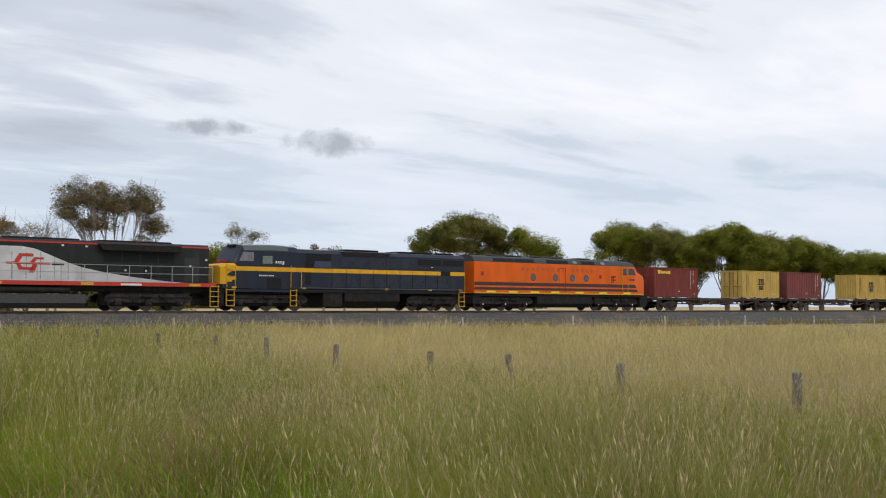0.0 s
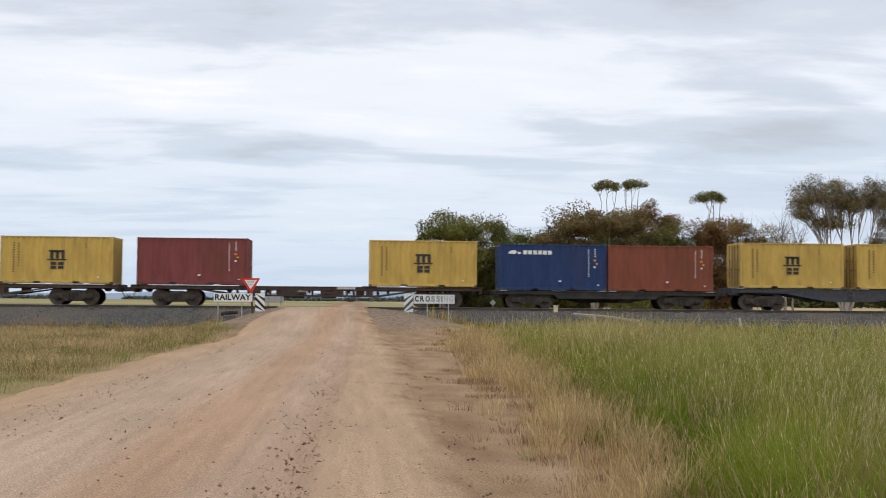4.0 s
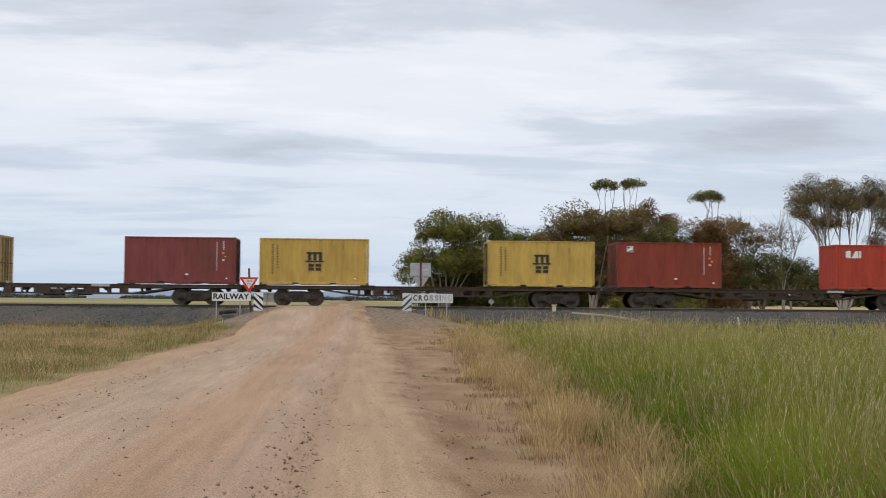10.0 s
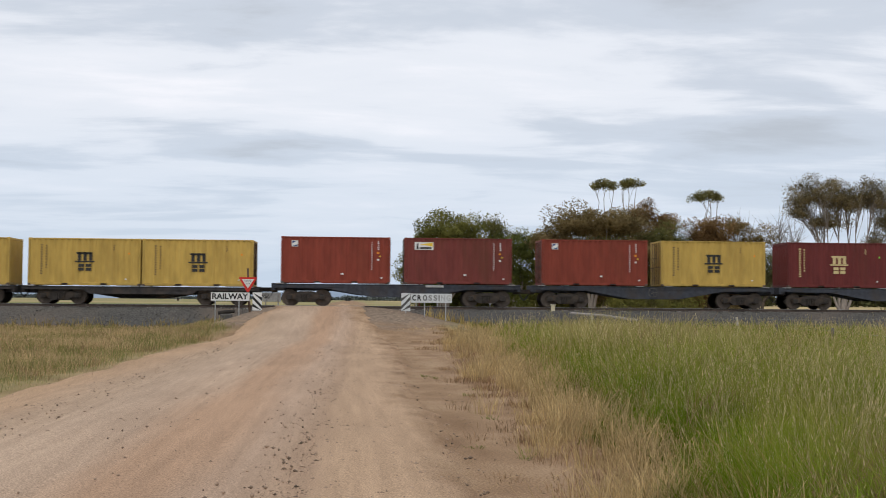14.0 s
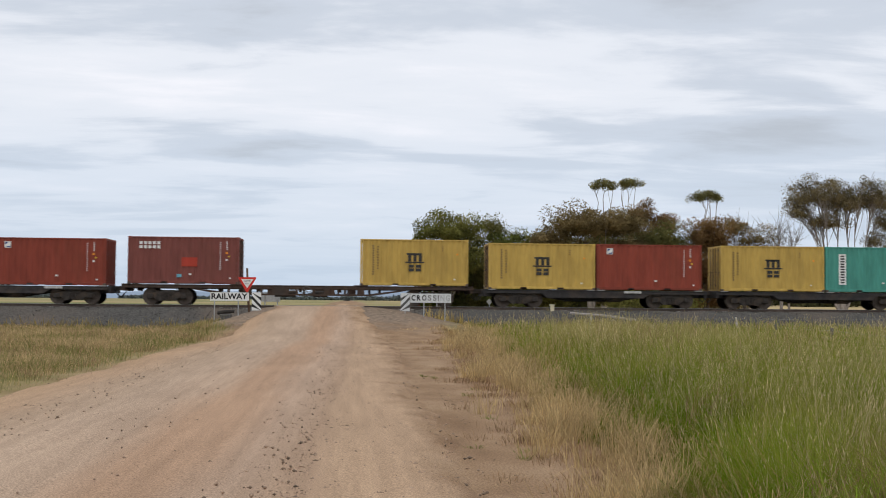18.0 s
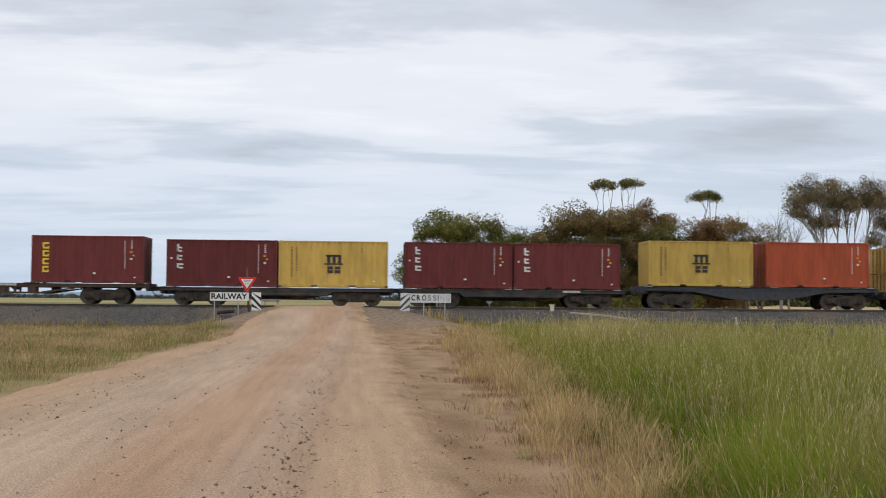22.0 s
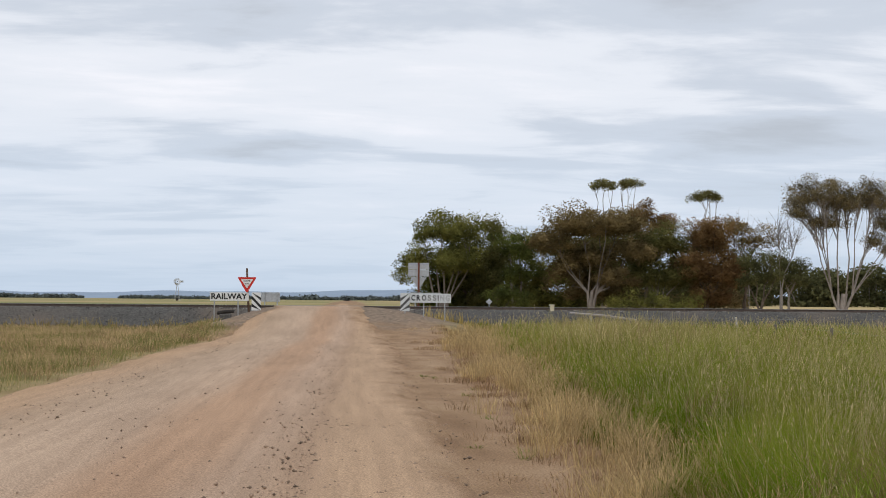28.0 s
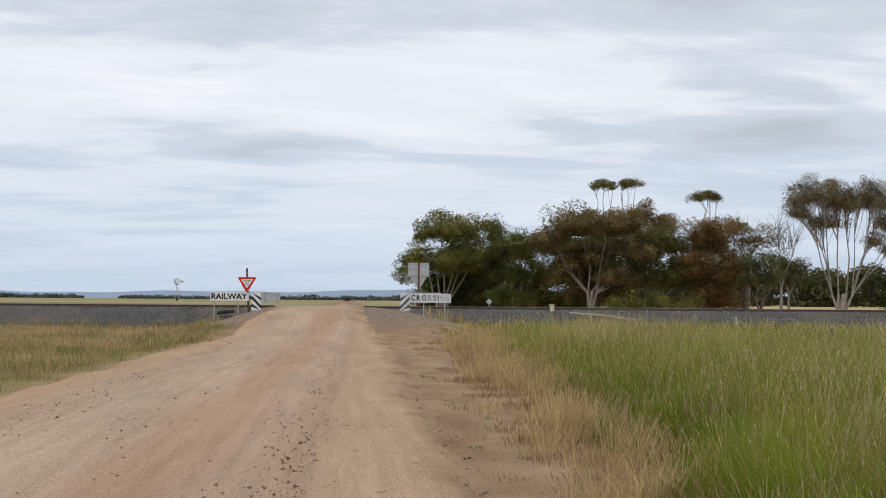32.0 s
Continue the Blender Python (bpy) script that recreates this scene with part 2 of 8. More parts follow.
def thing(name, label, category, group="", kind="", at=(0, 0, 0), turn=0.0):
    ob = new(name)
    ob.empty_display_size = 0.2
    ob.location = at
    ob.rotation_euler = (0, 0, radians(turn))
    return tagged(ob, label, category, group, kind)


def step(a, b, x):
    t = np.clip((np.asarray(x, float) - a) / (b - a), 0, 1)
    return t * t * (3 - 2 * t)


def wave(x, y, s, seed=0.0):
    """A cheap smooth wobble of about -1 to 1."""
    return (np.sin(x * s + 1.3 * seed) * np.cos(y * s * 1.17 - seed) + 0.6 * np.sin(x * s * 2.3 - y * s * 1.9 + seed * 2.1)
            + 0.35 * np.sin(x * s * 4.7 + y * s * 5.3 + seed)) / 1.6


# ---- ground, road, track ----
def road_edges(y):
    """Left and right edge of the worn gravel, and how high it lies."""
    y = np.asarray(y, float)
    left = -5.75 + 0.9 * step(36, 50, y) + 1.0 * step(50, 60, y) - 0.9 * step(70, 90, y) + 1.2 * step(60, 90, y)
    right = 1.30 + 0.45 * step(18, 36, y) - 1.0 * step(42, 61, y) - 0.1 * step(68, 85, y)
    z = 0.05 + (RAIL_Z - 0.07) * step(43, 61.6, y) * (1 - step(67.2, 92, y))
    return left, right, z


def ground_z(x, y):
    x, y = np.asarray(x, float), np.asarray(y, float)
    far = 0.85 * step(90, 420, np.hypot(x, y)) * step(70, 120, y)
    z = far + 0.05 * wave(x, y, 0.21, 1.0) * step(2, 8, np.hypot(x, y)) * (1 - step(60, 200, np.hypot(x, y)))
    # a low spoil heap under the long grass east of the road
    z = z + 0.30 * np.exp(-((x - 7.5) / 3.6) ** 2 - ((y - 31.0) / 7.0) ** 2)
    l, r, rz = road_edges(y)
    out_l, out_r = np.maximum(l - x, 0), np.maximum(x - r, 0)
    near = (1 - step(0.0, 3.0, out_l)) * (1 - step(0.3, 2.5, out_r))
    # the ramp to the rails falls away gently on both shoulders
    ramp = np.maximum(rz - 0.05, 0) * (1 - step(0.0, 4.6, out_l)) * (1 - step(0.2, 8.5, out_r))
    z = np.maximum(z * (1 - near * 0.85) - 0.03 * near, ramp + 0.02 * wave(x, y, 1.7, 4.0) * (out_l + out_r > 0.3) * (ramp > 0.05))
    return z


DIRT = [(0.30, (0.235, 0.145, 0.083)), (0.48, (0.315, 0.205, 0.122)), (0.68, (0.40, 0.275, 0.172))]


def make_ground():
    m = bpy.data.materials.new("paddock")
    m.use_nodes = True
    n, l = m.node_tree.nodes, m.node_tree.links
    b = n["Principled BSDF"]
    b.inputs["Roughness"].default_value = 0.95
    b.inputs["Specular IOR Level"].default_value = 0.1
    geo = n.new("ShaderNodeNewGeometry")

    def tex(scale, detail=5, stretch=(1, 1, 1)):
        mp = n.new("ShaderNodeMapping")
        mp.inputs["Scale"].default_value = stretch
        l.new(geo.outputs["Position"], mp.inputs[0])
        t = n.new("ShaderNodeTexNoise")
        t.inputs["Scale"].default_value, t.inputs["Detail"].default_value = scale, detail
        l.new(mp.outputs[0], t.inputs["Vector"])
        return t.outputs["Fac"]

    def ramp(fac, stops):
        r = n.new("ShaderNodeValToRGB")
        while len(r.color_ramp.elements) < len(stops):
            r.color_ramp.elements.new(0.5)
        for e, (p, c) in zip(r.color_ramp.elements, stops):
            e.position, e.color = p, (*c, 1)
        l.new(fac, r.inputs[0])
        return r.outputs[0]

    def mix(fac, a, b_):
        x = n.new("ShaderNodeMixRGB")
        for i, v in enumerate((fac, a, b_)):
            l.new(v, x.inputs[i])
        return x.outputs[0]

    def remap(fac, lo, hi):
        r = n.new("ShaderNodeMapRange")
        l.new(fac, r.inputs[0])
        r.inputs[1].default_value, r.inputs[2].default_value = lo, hi
        return r.outputs[0]

    sep = n.new("ShaderNodeSeparateXYZ")
    l.new(geo.outputs["Position"], sep.inputs[0])
    pasture = ramp(tex(0.35, 8), [(0.34, (0.17, 0.155, 0.05)), (0.5, (0.27, 0.215, 0.095)), (0.66, (0.37, 0.28, 0.15))])
    crop = ramp(tex(0.012, 6, (0.35, 1, 1)), [(0.40, (0.19, 0.20, 0.075)), (0.5, (0.30, 0.26, 0.115)), (0.60, (0.42, 0.31, 0.165))])
    dirt = ramp(tex(1.1, 9, (1, 0.45, 1)), DIRT)
    stubble = ramp(tex(0.05, 6, (0.2, 1, 1)), [(0.40, (0.42, 0.33, 0.16)), (0.60, (0.54, 0.40, 0.22))])
    crop = mix(remap(sep.outputs[0], 10, 60), crop, stubble)
    col = mix(remap(sep.outputs[1], 70, 95), pasture, crop)
    ax = n.new("ShaderNodeMath")
    ax.operation = "ABSOLUTE"
    off = n.new("ShaderNodeMath")
    off.operation = "ADD"
    off.inputs[1].default_value = 0.6
    l.new(sep.outputs[0], off.inputs[0])
    l.new(off.outputs[0], ax.inputs[0])
    wob = n.new("ShaderNodeMath")
    wob.operation = "MULTIPLY_ADD"
    l.new(tex(0.7, 6), wob.inputs[0])
    wob.inputs[1].default_value = 2.6
    l.new(ax.outputs[0], wob.inputs[2])
    grit = ramp(tex(42, 6), [(0.34, (0.66, 0.65, 0.64)), (0.64, (1.26, 1.25, 1.23))])
    gm = n.new("ShaderNodeMixRGB")
    gm.blend_type = "MULTIPLY"
    gm.inputs[0].default_value = 1.0
    l.new(dirt, gm.inputs[1])
    l.new(grit, gm.inputs[2])
    col = mix(remap(wob.outputs[0], 6.9, 5.7), col, gm.outputs[0])
    # ballast has spilled over the shoulders of the ramp
    spill = ramp(tex(6, 9), [(0.34, (0.14, 0.108, 0.082)), (0.5, (0.23, 0.172, 0.125)), (0.66, (0.34, 0.25, 0.175))])
    on = n.new("ShaderNodeMath")
    on.operation = "MULTIPLY"
    patchy = n.new("ShaderNodeMath")
    patchy.operation = "MULTIPLY_ADD"
    l.new(tex(0.9, 6), patchy.inputs[0])
    patchy.inputs[1].default_value = 0.9
    l.new(sep.outputs[2], patchy.inputs[2])
    l.new(remap(patchy.outputs[0], 0.70, 1.15), on.inputs[0])
    l.new(remap(sep.outputs[1], 76, 72), on.inputs[1])
    col = mix(on.outputs[0], col, spill)
    l.new(col, b.inputs["Base Color"])
    bp = n.new("ShaderNodeBump")
    bp.inputs["Distance"].default_value = 0.012
    bp.inputs["Strength"].default_value = 0.6
    l.new(tex(55, 8), bp.inputs["Height"])
    l.new(bp.outputs[0], b.inputs["Normal"])
    xs = np.concatenate([[-4300, -3000, -2000, -1200, -700, -400, -220, -130, -80, -50, -35, -26], np.arange(-20, -10, 1.5), np.arange(-10, 11.1, 0.4),
                         np.arange(12, 30, 1.5), [32, 38, 46, 60, 80, 110, 150, 200, 280, 400, 700, 1200, 2000, 3000, 4300]])
    ys = np.concatenate([[-4300, -2500, -1200, -500, -200, -90, -45, -25, -15], np.arange(-10, 40, 1.25), np.arange(40, 96, 1.0),
                         [98, 104, 112, 125, 145, 170, 200, 240, 290, 350, 420, 500, 650, 850, 1200, 1700, 2400, 3300, 4300]])
    gx, gy = np.meshgrid(xs, ys)
    v = np.stack([gx, gy, ground_z(gx, gy)], -1).reshape(-1, 3)
    nx, ny = len(xs), len(ys)
    i, j = np.meshgrid(np.arange(nx - 1), np.arange(ny - 1))
    a = (j * nx + i).ravel()
    f = np.stack([a, a + 1, a + 1 + nx, a + nx], -1)
    tagged(new("ground", fast_mesh("ground", v, f, m, True)), "dry yellow-green paddock and bare roadside earth", "ground", kind="structure")


def make_road():
    m = bpy.data.materials.new("road_gravel")
    m.use_nodes = True
    n, l = m.node_tree.nodes, m.node_tree.links
    b = n["Principled BSDF"]
    b.inputs["Roughness"].default_value = 0.93
    b.inputs["Specular IOR Level"].default_value = 0.15
    geo = n.new("ShaderNodeNewGeometry")

    def tex(scale, detail=5, stretch=(1, 1, 1), kind="ShaderNodeTexNoise"):
        mp = n.new("ShaderNodeMapping")
        mp.inputs["Scale"].default_value = stretch
        l.new(geo.outputs["Position"], mp.inputs[0])
        t = n.new(kind)
        t.inputs["Scale"].default_value = scale
        if kind == "ShaderNodeTexNoise":
            t.inputs["Detail"].default_value = detail
        l.new(mp.outputs[0], t.inputs["Vector"])
        return t.outputs[0]

    def ramp(fac, stops):
        r = n.new("ShaderNodeValToRGB")
        while len(r.color_ramp.elements) < len(stops):
            r.color_ramp.elements.new(0.5)
        for e, (p, c) in zip(r.color_ramp.elements, stops):
            e.position, e.color = p, (*c, 1)
        l.new(fac, r.inputs[0])
        return r.outputs[0]

    def mix(fac, a, b_, kind="MIX"):
        x = n.new("ShaderNodeMixRGB")
        x.blend_type = kind
        for i, v in enumerate((fac, a, b_)):
            if isinstance(v, float):
                x.inputs[i].default_value = v
            else:
                l.new(v, x.inputs[i])
        return x.outputs[0]

    # bands along the road, drifting a little to the east with distance: ochre edge, pinkish gravel, a smooth wheel track, the ridge of stones, the sandy side
    def calc(op, a, b_, c=None):
        q = n.new("ShaderNodeMath")
        q.operation = op
        for i, v in enumerate((a, b_, c)):
            if isinstance(v, float):
                q.inputs[i].default_value = v
            elif v is not None:
                l.new(v, q.inputs[i])
        return q.outputs[0]

    sep = n.new("ShaderNodeSeparateXYZ")
    l.new(geo.outputs["Position"], sep.inputs[0])
    across = calc("MULTIPLY_ADD", sep.outputs[1], -0.016, sep.outputs[0])
    across = calc("MULTIPLY_ADD", tex(0.9, 5, (1, 0.12, 0)), 0.9, across)
    across = calc("MULTIPLY_ADD", tex(5.0, 4, (1, 0.10, 0)), 0.25, across)
    place = calc("MULTIPLY_ADD", across, 0.125, 0.125 * (6.2 + 0.16 - 0.575))
    bands = ramp(place, [((x + 6.2) / 8, c) for x, c in ((-5.9, (0.448, 0.298, 0.179)), (-4.9, (0.460, 0.313, 0.202)), (-4.35, (0.438, 0.317, 0.220)), (-3.2, (0.465, 0.342, 0.247)), (-2.5, (0.460, 0.332, 0.237)),
                                                         (-2.0, (0.443, 0.289, 0.188)), (-1.5, (0.443, 0.289, 0.188)), (-1.0, (0.460, 0.327, 0.234)), (-0.65, (0.438, 0.308, 0.215)), (-0.42, (0.408, 0.280, 0.188)),
                                                         (-0.15, (0.453, 0.313, 0.205)), (0.9, (0.465, 0.320, 0.207)), (1.6, (0.428, 0.284, 0.179)))])
    # bare earth creeps in over both edges
    dirt = ramp(tex(1.1, 9, (1, 0.45, 1)), DIRT)
    rim = n.new("ShaderNodeAttribute")
    rim.attribute_name = "rim"
    worn = calc("ADD", calc("MULTIPLY_ADD", tex(2.2, 8, (1, 0.5, 1)), 1.5, -0.75), rim.outputs["Fac"])
    soft = n.new("ShaderNodeMapRange")
    l.new(worn, soft.inputs[0])
    soft.inputs[1].default_value, soft.inputs[2].default_value = 0.25, 0.85
    bands = mix(soft.outputs[0], bands, dirt)
    patch = ramp(tex(0.7, 8, (1, 0.22, 0)), [(0.3, (0.88, 0.87, 0.86)), (0.7, (1.11, 1.10, 1.09))])
    tread = ramp(tex(7.0, 5, (1, 0.05, 0)), [(0.32, (0.91, 0.905, 0.90)), (0.68, (1.08, 1.08, 1.08))])
    grit = ramp(tex(60, 6), [(0.34, (0.66, 0.65, 0.64)), (0.62, (1.25, 1.24, 1.22))])
    pebble = ramp(tex(38, 0, (1, 1, 1), "ShaderNodeTexVoronoi"), [(0.05, (0.72, 0.70, 0.68)), (0.2, (1.0, 1.0, 1.0))])
    l.new(mix(1.0, mix(1.0, mix(1.0, mix(1.0, bands, patch, "MULTIPLY"), tread, "MULTIPLY"), grit, "MULTIPLY"), pebble, "MULTIPLY"), b.inputs["Base Color"])
    bp = n.new("ShaderNodeBump")
    bp.inputs["Distance"].default_value, bp.inputs["Strength"].default_value = 0.014, 0.8
    l.new(tex(48, 9), bp.inputs["Height"])
    l.new(bp.outputs[0], b.inputs["Normal"])
    ys = np.concatenate([np.arange(-60, 4, 4), np.arange(4, 30, 0.3), np.arange(30, 70, 0.5), np.arange(70, 100, 1.0), [105, 115, 130, 160, 200, 260, 340, 450]])
    us = np.linspace(0, 1, 45)
    gy, gu = np.meshgrid(ys, us, indexing="ij")
    le, ri, z = road_edges(gy)
    le = le + (0.14 * wave(gy, gy * 0.3, 0.9, 2.0) + 0.07 * wave(gy, gy * 0.3, 3.1, 6.0)) * (gy < 90)
    ri = ri + (0.16 * wave(gy, gy * 0.4, 1.1, 5.0) + 0.10 * wave(gy, gy * 0.4, 2.7, 1.0)) * (gy < 90)
    gx = le + (ri - le) * gu
    crown = 0.10 * (1 - (2 * gu - 1) ** 2) * (1 - step(46, 58, gy) * (gy < 80))
    ruts = -0.035 * (np.exp(-((gx + 0.75) / 0.28) ** 2) + np.exp(-((gx + 2.3) / 0.3) ** 2) + np.exp(-((gx + 3.9) / 0.3) ** 2)) * (1 - step(38, 50, gy))
    zz = z + crown + ruts + 0.004 * wave(gx, gy * 0.25, 2.1, 3.0)
    over = (gy > TRACK_Y - 1.9) & (gy < TRACK_Y + 1.9)
    zz = np.where(over, np.minimum(zz, RAIL_Z - 0.012), zz)
    gz = ground_z(gx, gy)
    hem = step(0.90, 1.0, np.abs(2 * gu - 1))
    zz = np.maximum(zz, gz + 0.012) * (1 - hem) + (gz - 0.025) * hem
    v = np.stack([gx, gy, zz], -1).reshape(-1, 3)
    nu, ny = len(us), len(ys)
    i, j = np.meshgrid(np.arange(nu - 1), np.arange(ny - 1))
    a = (j * nu + i).ravel()
    me = fast_mesh("road", v, np.stack([a, a + 1, a + 1 + nu, a + nu], -1), m, True)
    rim = np.maximum(1 - (ri - gx) / (0.75 + 0.012 * np.clip(gy, 0, 60)), 1 - (gx - le) / (0.30 + 0.5 * step(50, 60, gy)))
    me.attributes.new("rim", "FLOAT", "POINT").data.foreach_set("value", np.clip(rim, 0, 1).ravel())
    tagged(new("road", me),
           "pale tan unsealed gravel road with wheel tracks", "road", kind="structure")


def make_track():
    stone = surface("ballast_stone", (0.084, 0.080, 0.073), 0.9, vary=0.6, grain=11, stain=0.22, stain_col=(0.15, 0.118, 0.092), stain_amt=0.5,
                    bump=1.0, bump_scale=22)
    xs = np.concatenate([np.arange(-900, -60, 30), np.arange(-60, -12, 0.8), np.arange(-12, 40, 0.5), np.arange(40, 150, 1.2), np.arange(150, 1500, 30)])
    prof = [(-4.3, -0.15), (-3.6, 0.22), (-2.9, 0.66), (-2.2, 1.08), (-1.95, 1.13), (-1.35, 1.14), (0.0, 1.13), (1.35, 1.14), (1.95, 1.13), (2.2, 1.08), (3.2, 0.45), (4.3, -0.15)]
    gx, gp = np.meshgrid(xs, np.arange(len(prof)), indexing="ij")
    pr = np.array(prof)
    rng = np.random.default_rng(4)
    gy = TRACK_Y + pr[gp, 0] + rng.uniform(-0.09, 0.09, gx.shape)
    gz = pr[gp, 1] + rng.uniform(-0.045, 0.045, gx.shape)
    v = np.stack([gx, gy, gz], -1).reshape(-1, 3)
    k = len(prof)
    i, j = np.meshgrid(np.arange(k - 1), np.arange(len(xs) - 1))
    a = (j * k + i).ravel()
    v[:, 1] -= SKEW * v[:, 0]
    tagged(new("ballast_bank", fast_mesh("ballast_bank", v, np.stack([a, a + k, a + k + 1, a + 1], -1), stone)),
           "dark grey crushed stone ballast bank under the track", "ballast", kind="structure")
    steel = surface("rail_steel", (0.10, 0.075, 0.06), 0.55, 0.5, vary=0.25, grain=6, spec=0.5)
    bright = surface("rail_head", (0.42, 0.41, 0.40), 0.28, 0.9, vary=0.1)
    conc = surface("sleeper_concrete", (0.33, 0.31, 0.28), 0.9, vary=0.25, grain=10, per_object=0.25)
    track = thing("railway_track", "single standard gauge railway track on concrete sleepers", "track", kind="structure", at=(0, TRACK_Y, 0), turn=-math.degrees(SKEW))
    for y in (-0.7525, 0.7525):
        g = Geo()
        h = RAIL_Z
        g.prism([(y - 0.07, h - 0.17), (y + 0.07, h - 0.17), (y + 0.07, h - 0.155), (y + 0.012, h - 0.135), (y + 0.012, h - 0.05), (y + 0.035, h - 0.035),
                 (y + 0.035, h - 0.008), (y - 0.035, h - 0.008), (y - 0.035, h - 0.035), (y - 0.012, h - 0.05), (y - 0.012, h - 0.135), (y - 0.07, h - 0.155)], "x", -900, 1500)
        rail = part("rail", g, steel, track)
        part("running_surface", Geo().box(-900, 1500, y - 0.032, y + 0.032, h - 0.008, h), bright, rail, "polished bright rail head")
    g = Geo().prism([(-1.25, 0.95), (1.25, 0.95), (1.25, 1.13), (1.16, RAIL_Z - 0.155), (-1.16, RAIL_Z - 0.155), (-1.25, 1.13)], "x", -0.12, 0.12)
    me = g.mesh("sleeper", conc)
    for k in range(270):
        ob = new("sleeper", me)
        ob.parent = track
        ob.location = (-36 + 0.66 * k, random.uniform(-0.02, 0.02), random.uniform(-0.006, 0.006))
    # the packed road surface between and beside the rails at the crossing
    pack = surface("crossing_fill", (0.36, 0.27, 0.19), 0.95, vary=0.25, grain=14, bump=0.6)
    for y0, y1, nm in ((-0.66, 0.66, "crossing_fill"), (-2.2, -0.80, "crossing_fill"), (0.80, 2.2, "crossing_fill")):
        part(nm, Geo().box(-4.0, 0.9, y0, y1, 1.0, RAIL_Z - 0.006, 0.02), pack, track, "packed gravel between the rails")


make_ground()
make_road()
make_track()

# ---- the train: where its reference point stands along the track, second by second ----
TRAIN_AT = [(0, 163.74), (1, 135.97), (2, 108.62), (3, 81.56), (6, 0.0), (7, -26.88), (8, -53.7), (9, -80.51), (10, -107.38), (11, -134.03), (12, -160.78),
            (13, -187.56), (14, -214.12), (17, -293.56), (18, -319.87), (19, -346.24), (20, -372.32), (21, -398.39), (22, -424.46), (23, -450.47),
            (24, -476.39), (25, -502.24), (28, -579.2), (32, -681.4)]
MOVERS = []          # (thing, its place behind the reference point, its height)


def rides(ob, s, z=RAIL_Z):
    ob.location = (TRAIN_AT[0][1] + s, TRACK_Y - SKEW * (TRAIN_AT[0][1] + s), z)
    ob.rotation_euler = (0, 0, -SKEW)
    MOVERS.append((ob, s, z))
    return ob


PAINT = {}


def paint(name, col, rust=0.35, rough=0.6):
    if name not in PAINT:
        PAINT[name] = surface("paint_" + name, col, rough, vary=0.14, grain=3.0, stain=0.9, stain_col=tuple(c * 0.45 + k for c, k in zip(col, (0.05, 0.025, 0.012))),
                              stain_amt=rust, bump=0.15, bump_scale=6, per_object=0.10, streak=3.5, spec=0.22)
    return PAINT[name]


IRON = surface("grimy_steel", (0.042, 0.035, 0.030), 0.75, 0.2, vary=0.4, grain=6, stain=1.5, stain_col=(0.10, 0.065, 0.04), stain_amt=0.5)
RUSTY = surface("rusty_deck", (0.066, 0.042, 0.030), 0.85, 0.1, vary=0.4, grain=5, stain=1.2, stain_col=(0.05, 0.042, 0.036), stain_amt=0.5, per_object=0.2)
PADGREY = surface("bare_steel_pad", (0.30, 0.29, 0.28), 0.7, 0.2, vary=0.25)
GREYDECK = surface("weathered_blue_deck", (0.055, 0.060, 0.075), 0.8, 0.1, vary=0.3, grain=4, stain=1.1, stain_col=(0.07, 0.055, 0.045), stain_amt=0.5, per_object=0.15)
DARKDECK = surface("dark_wagon_frame", (0.035, 0.032, 0.032), 0.8, 0.1, vary=0.3, grain=4, stain=1.1, stain_col=(0.09, 0.065, 0.05), stain_amt=0.4, per_object=0.2)
TYRE = surface("wheel_steel", (0.105, 0.082, 0.066), 0.6, 0.3, vary=0.3, grain=5)
WHITE = surface("white_marking", (0.72, 0.72, 0.70), 0.6, vary=0.1)
BLACKP = surface("black_marking", (0.035, 0.033, 0.03), 0.6, vary=0.1)
ORANGE_TAG = surface("orange_tag", (0.80, 0.28, 0.02), 0.5, vary=0.1)
YELLOW_TAG = surface("yellow_tag", (0.78, 0.55, 0.05), 0.5, vary=0.1)
LIME_TAG = surface("lime_tag", (0.25, 0.75, 0.08), 0.5, vary=0.1)
CREAM = surface("cream_marking", (0.62, 0.50, 0.25), 0.6, vary=0.1)
BLUEP = surface("blue_marking", (0.03, 0.06, 0.18), 0.6, vary=0.1)
CASTING = surface("corner_casting", (0.10, 0.07, 0.055), 0.7, 0.3, vary=0.3)
GLASSY = surface("cab_glass", (0.03, 0.035, 0.04), 0.08, vary=0.05, spec=0.6)

CL, CW, CH = 6.058, 2.438, 2.591
C_MESH = {}


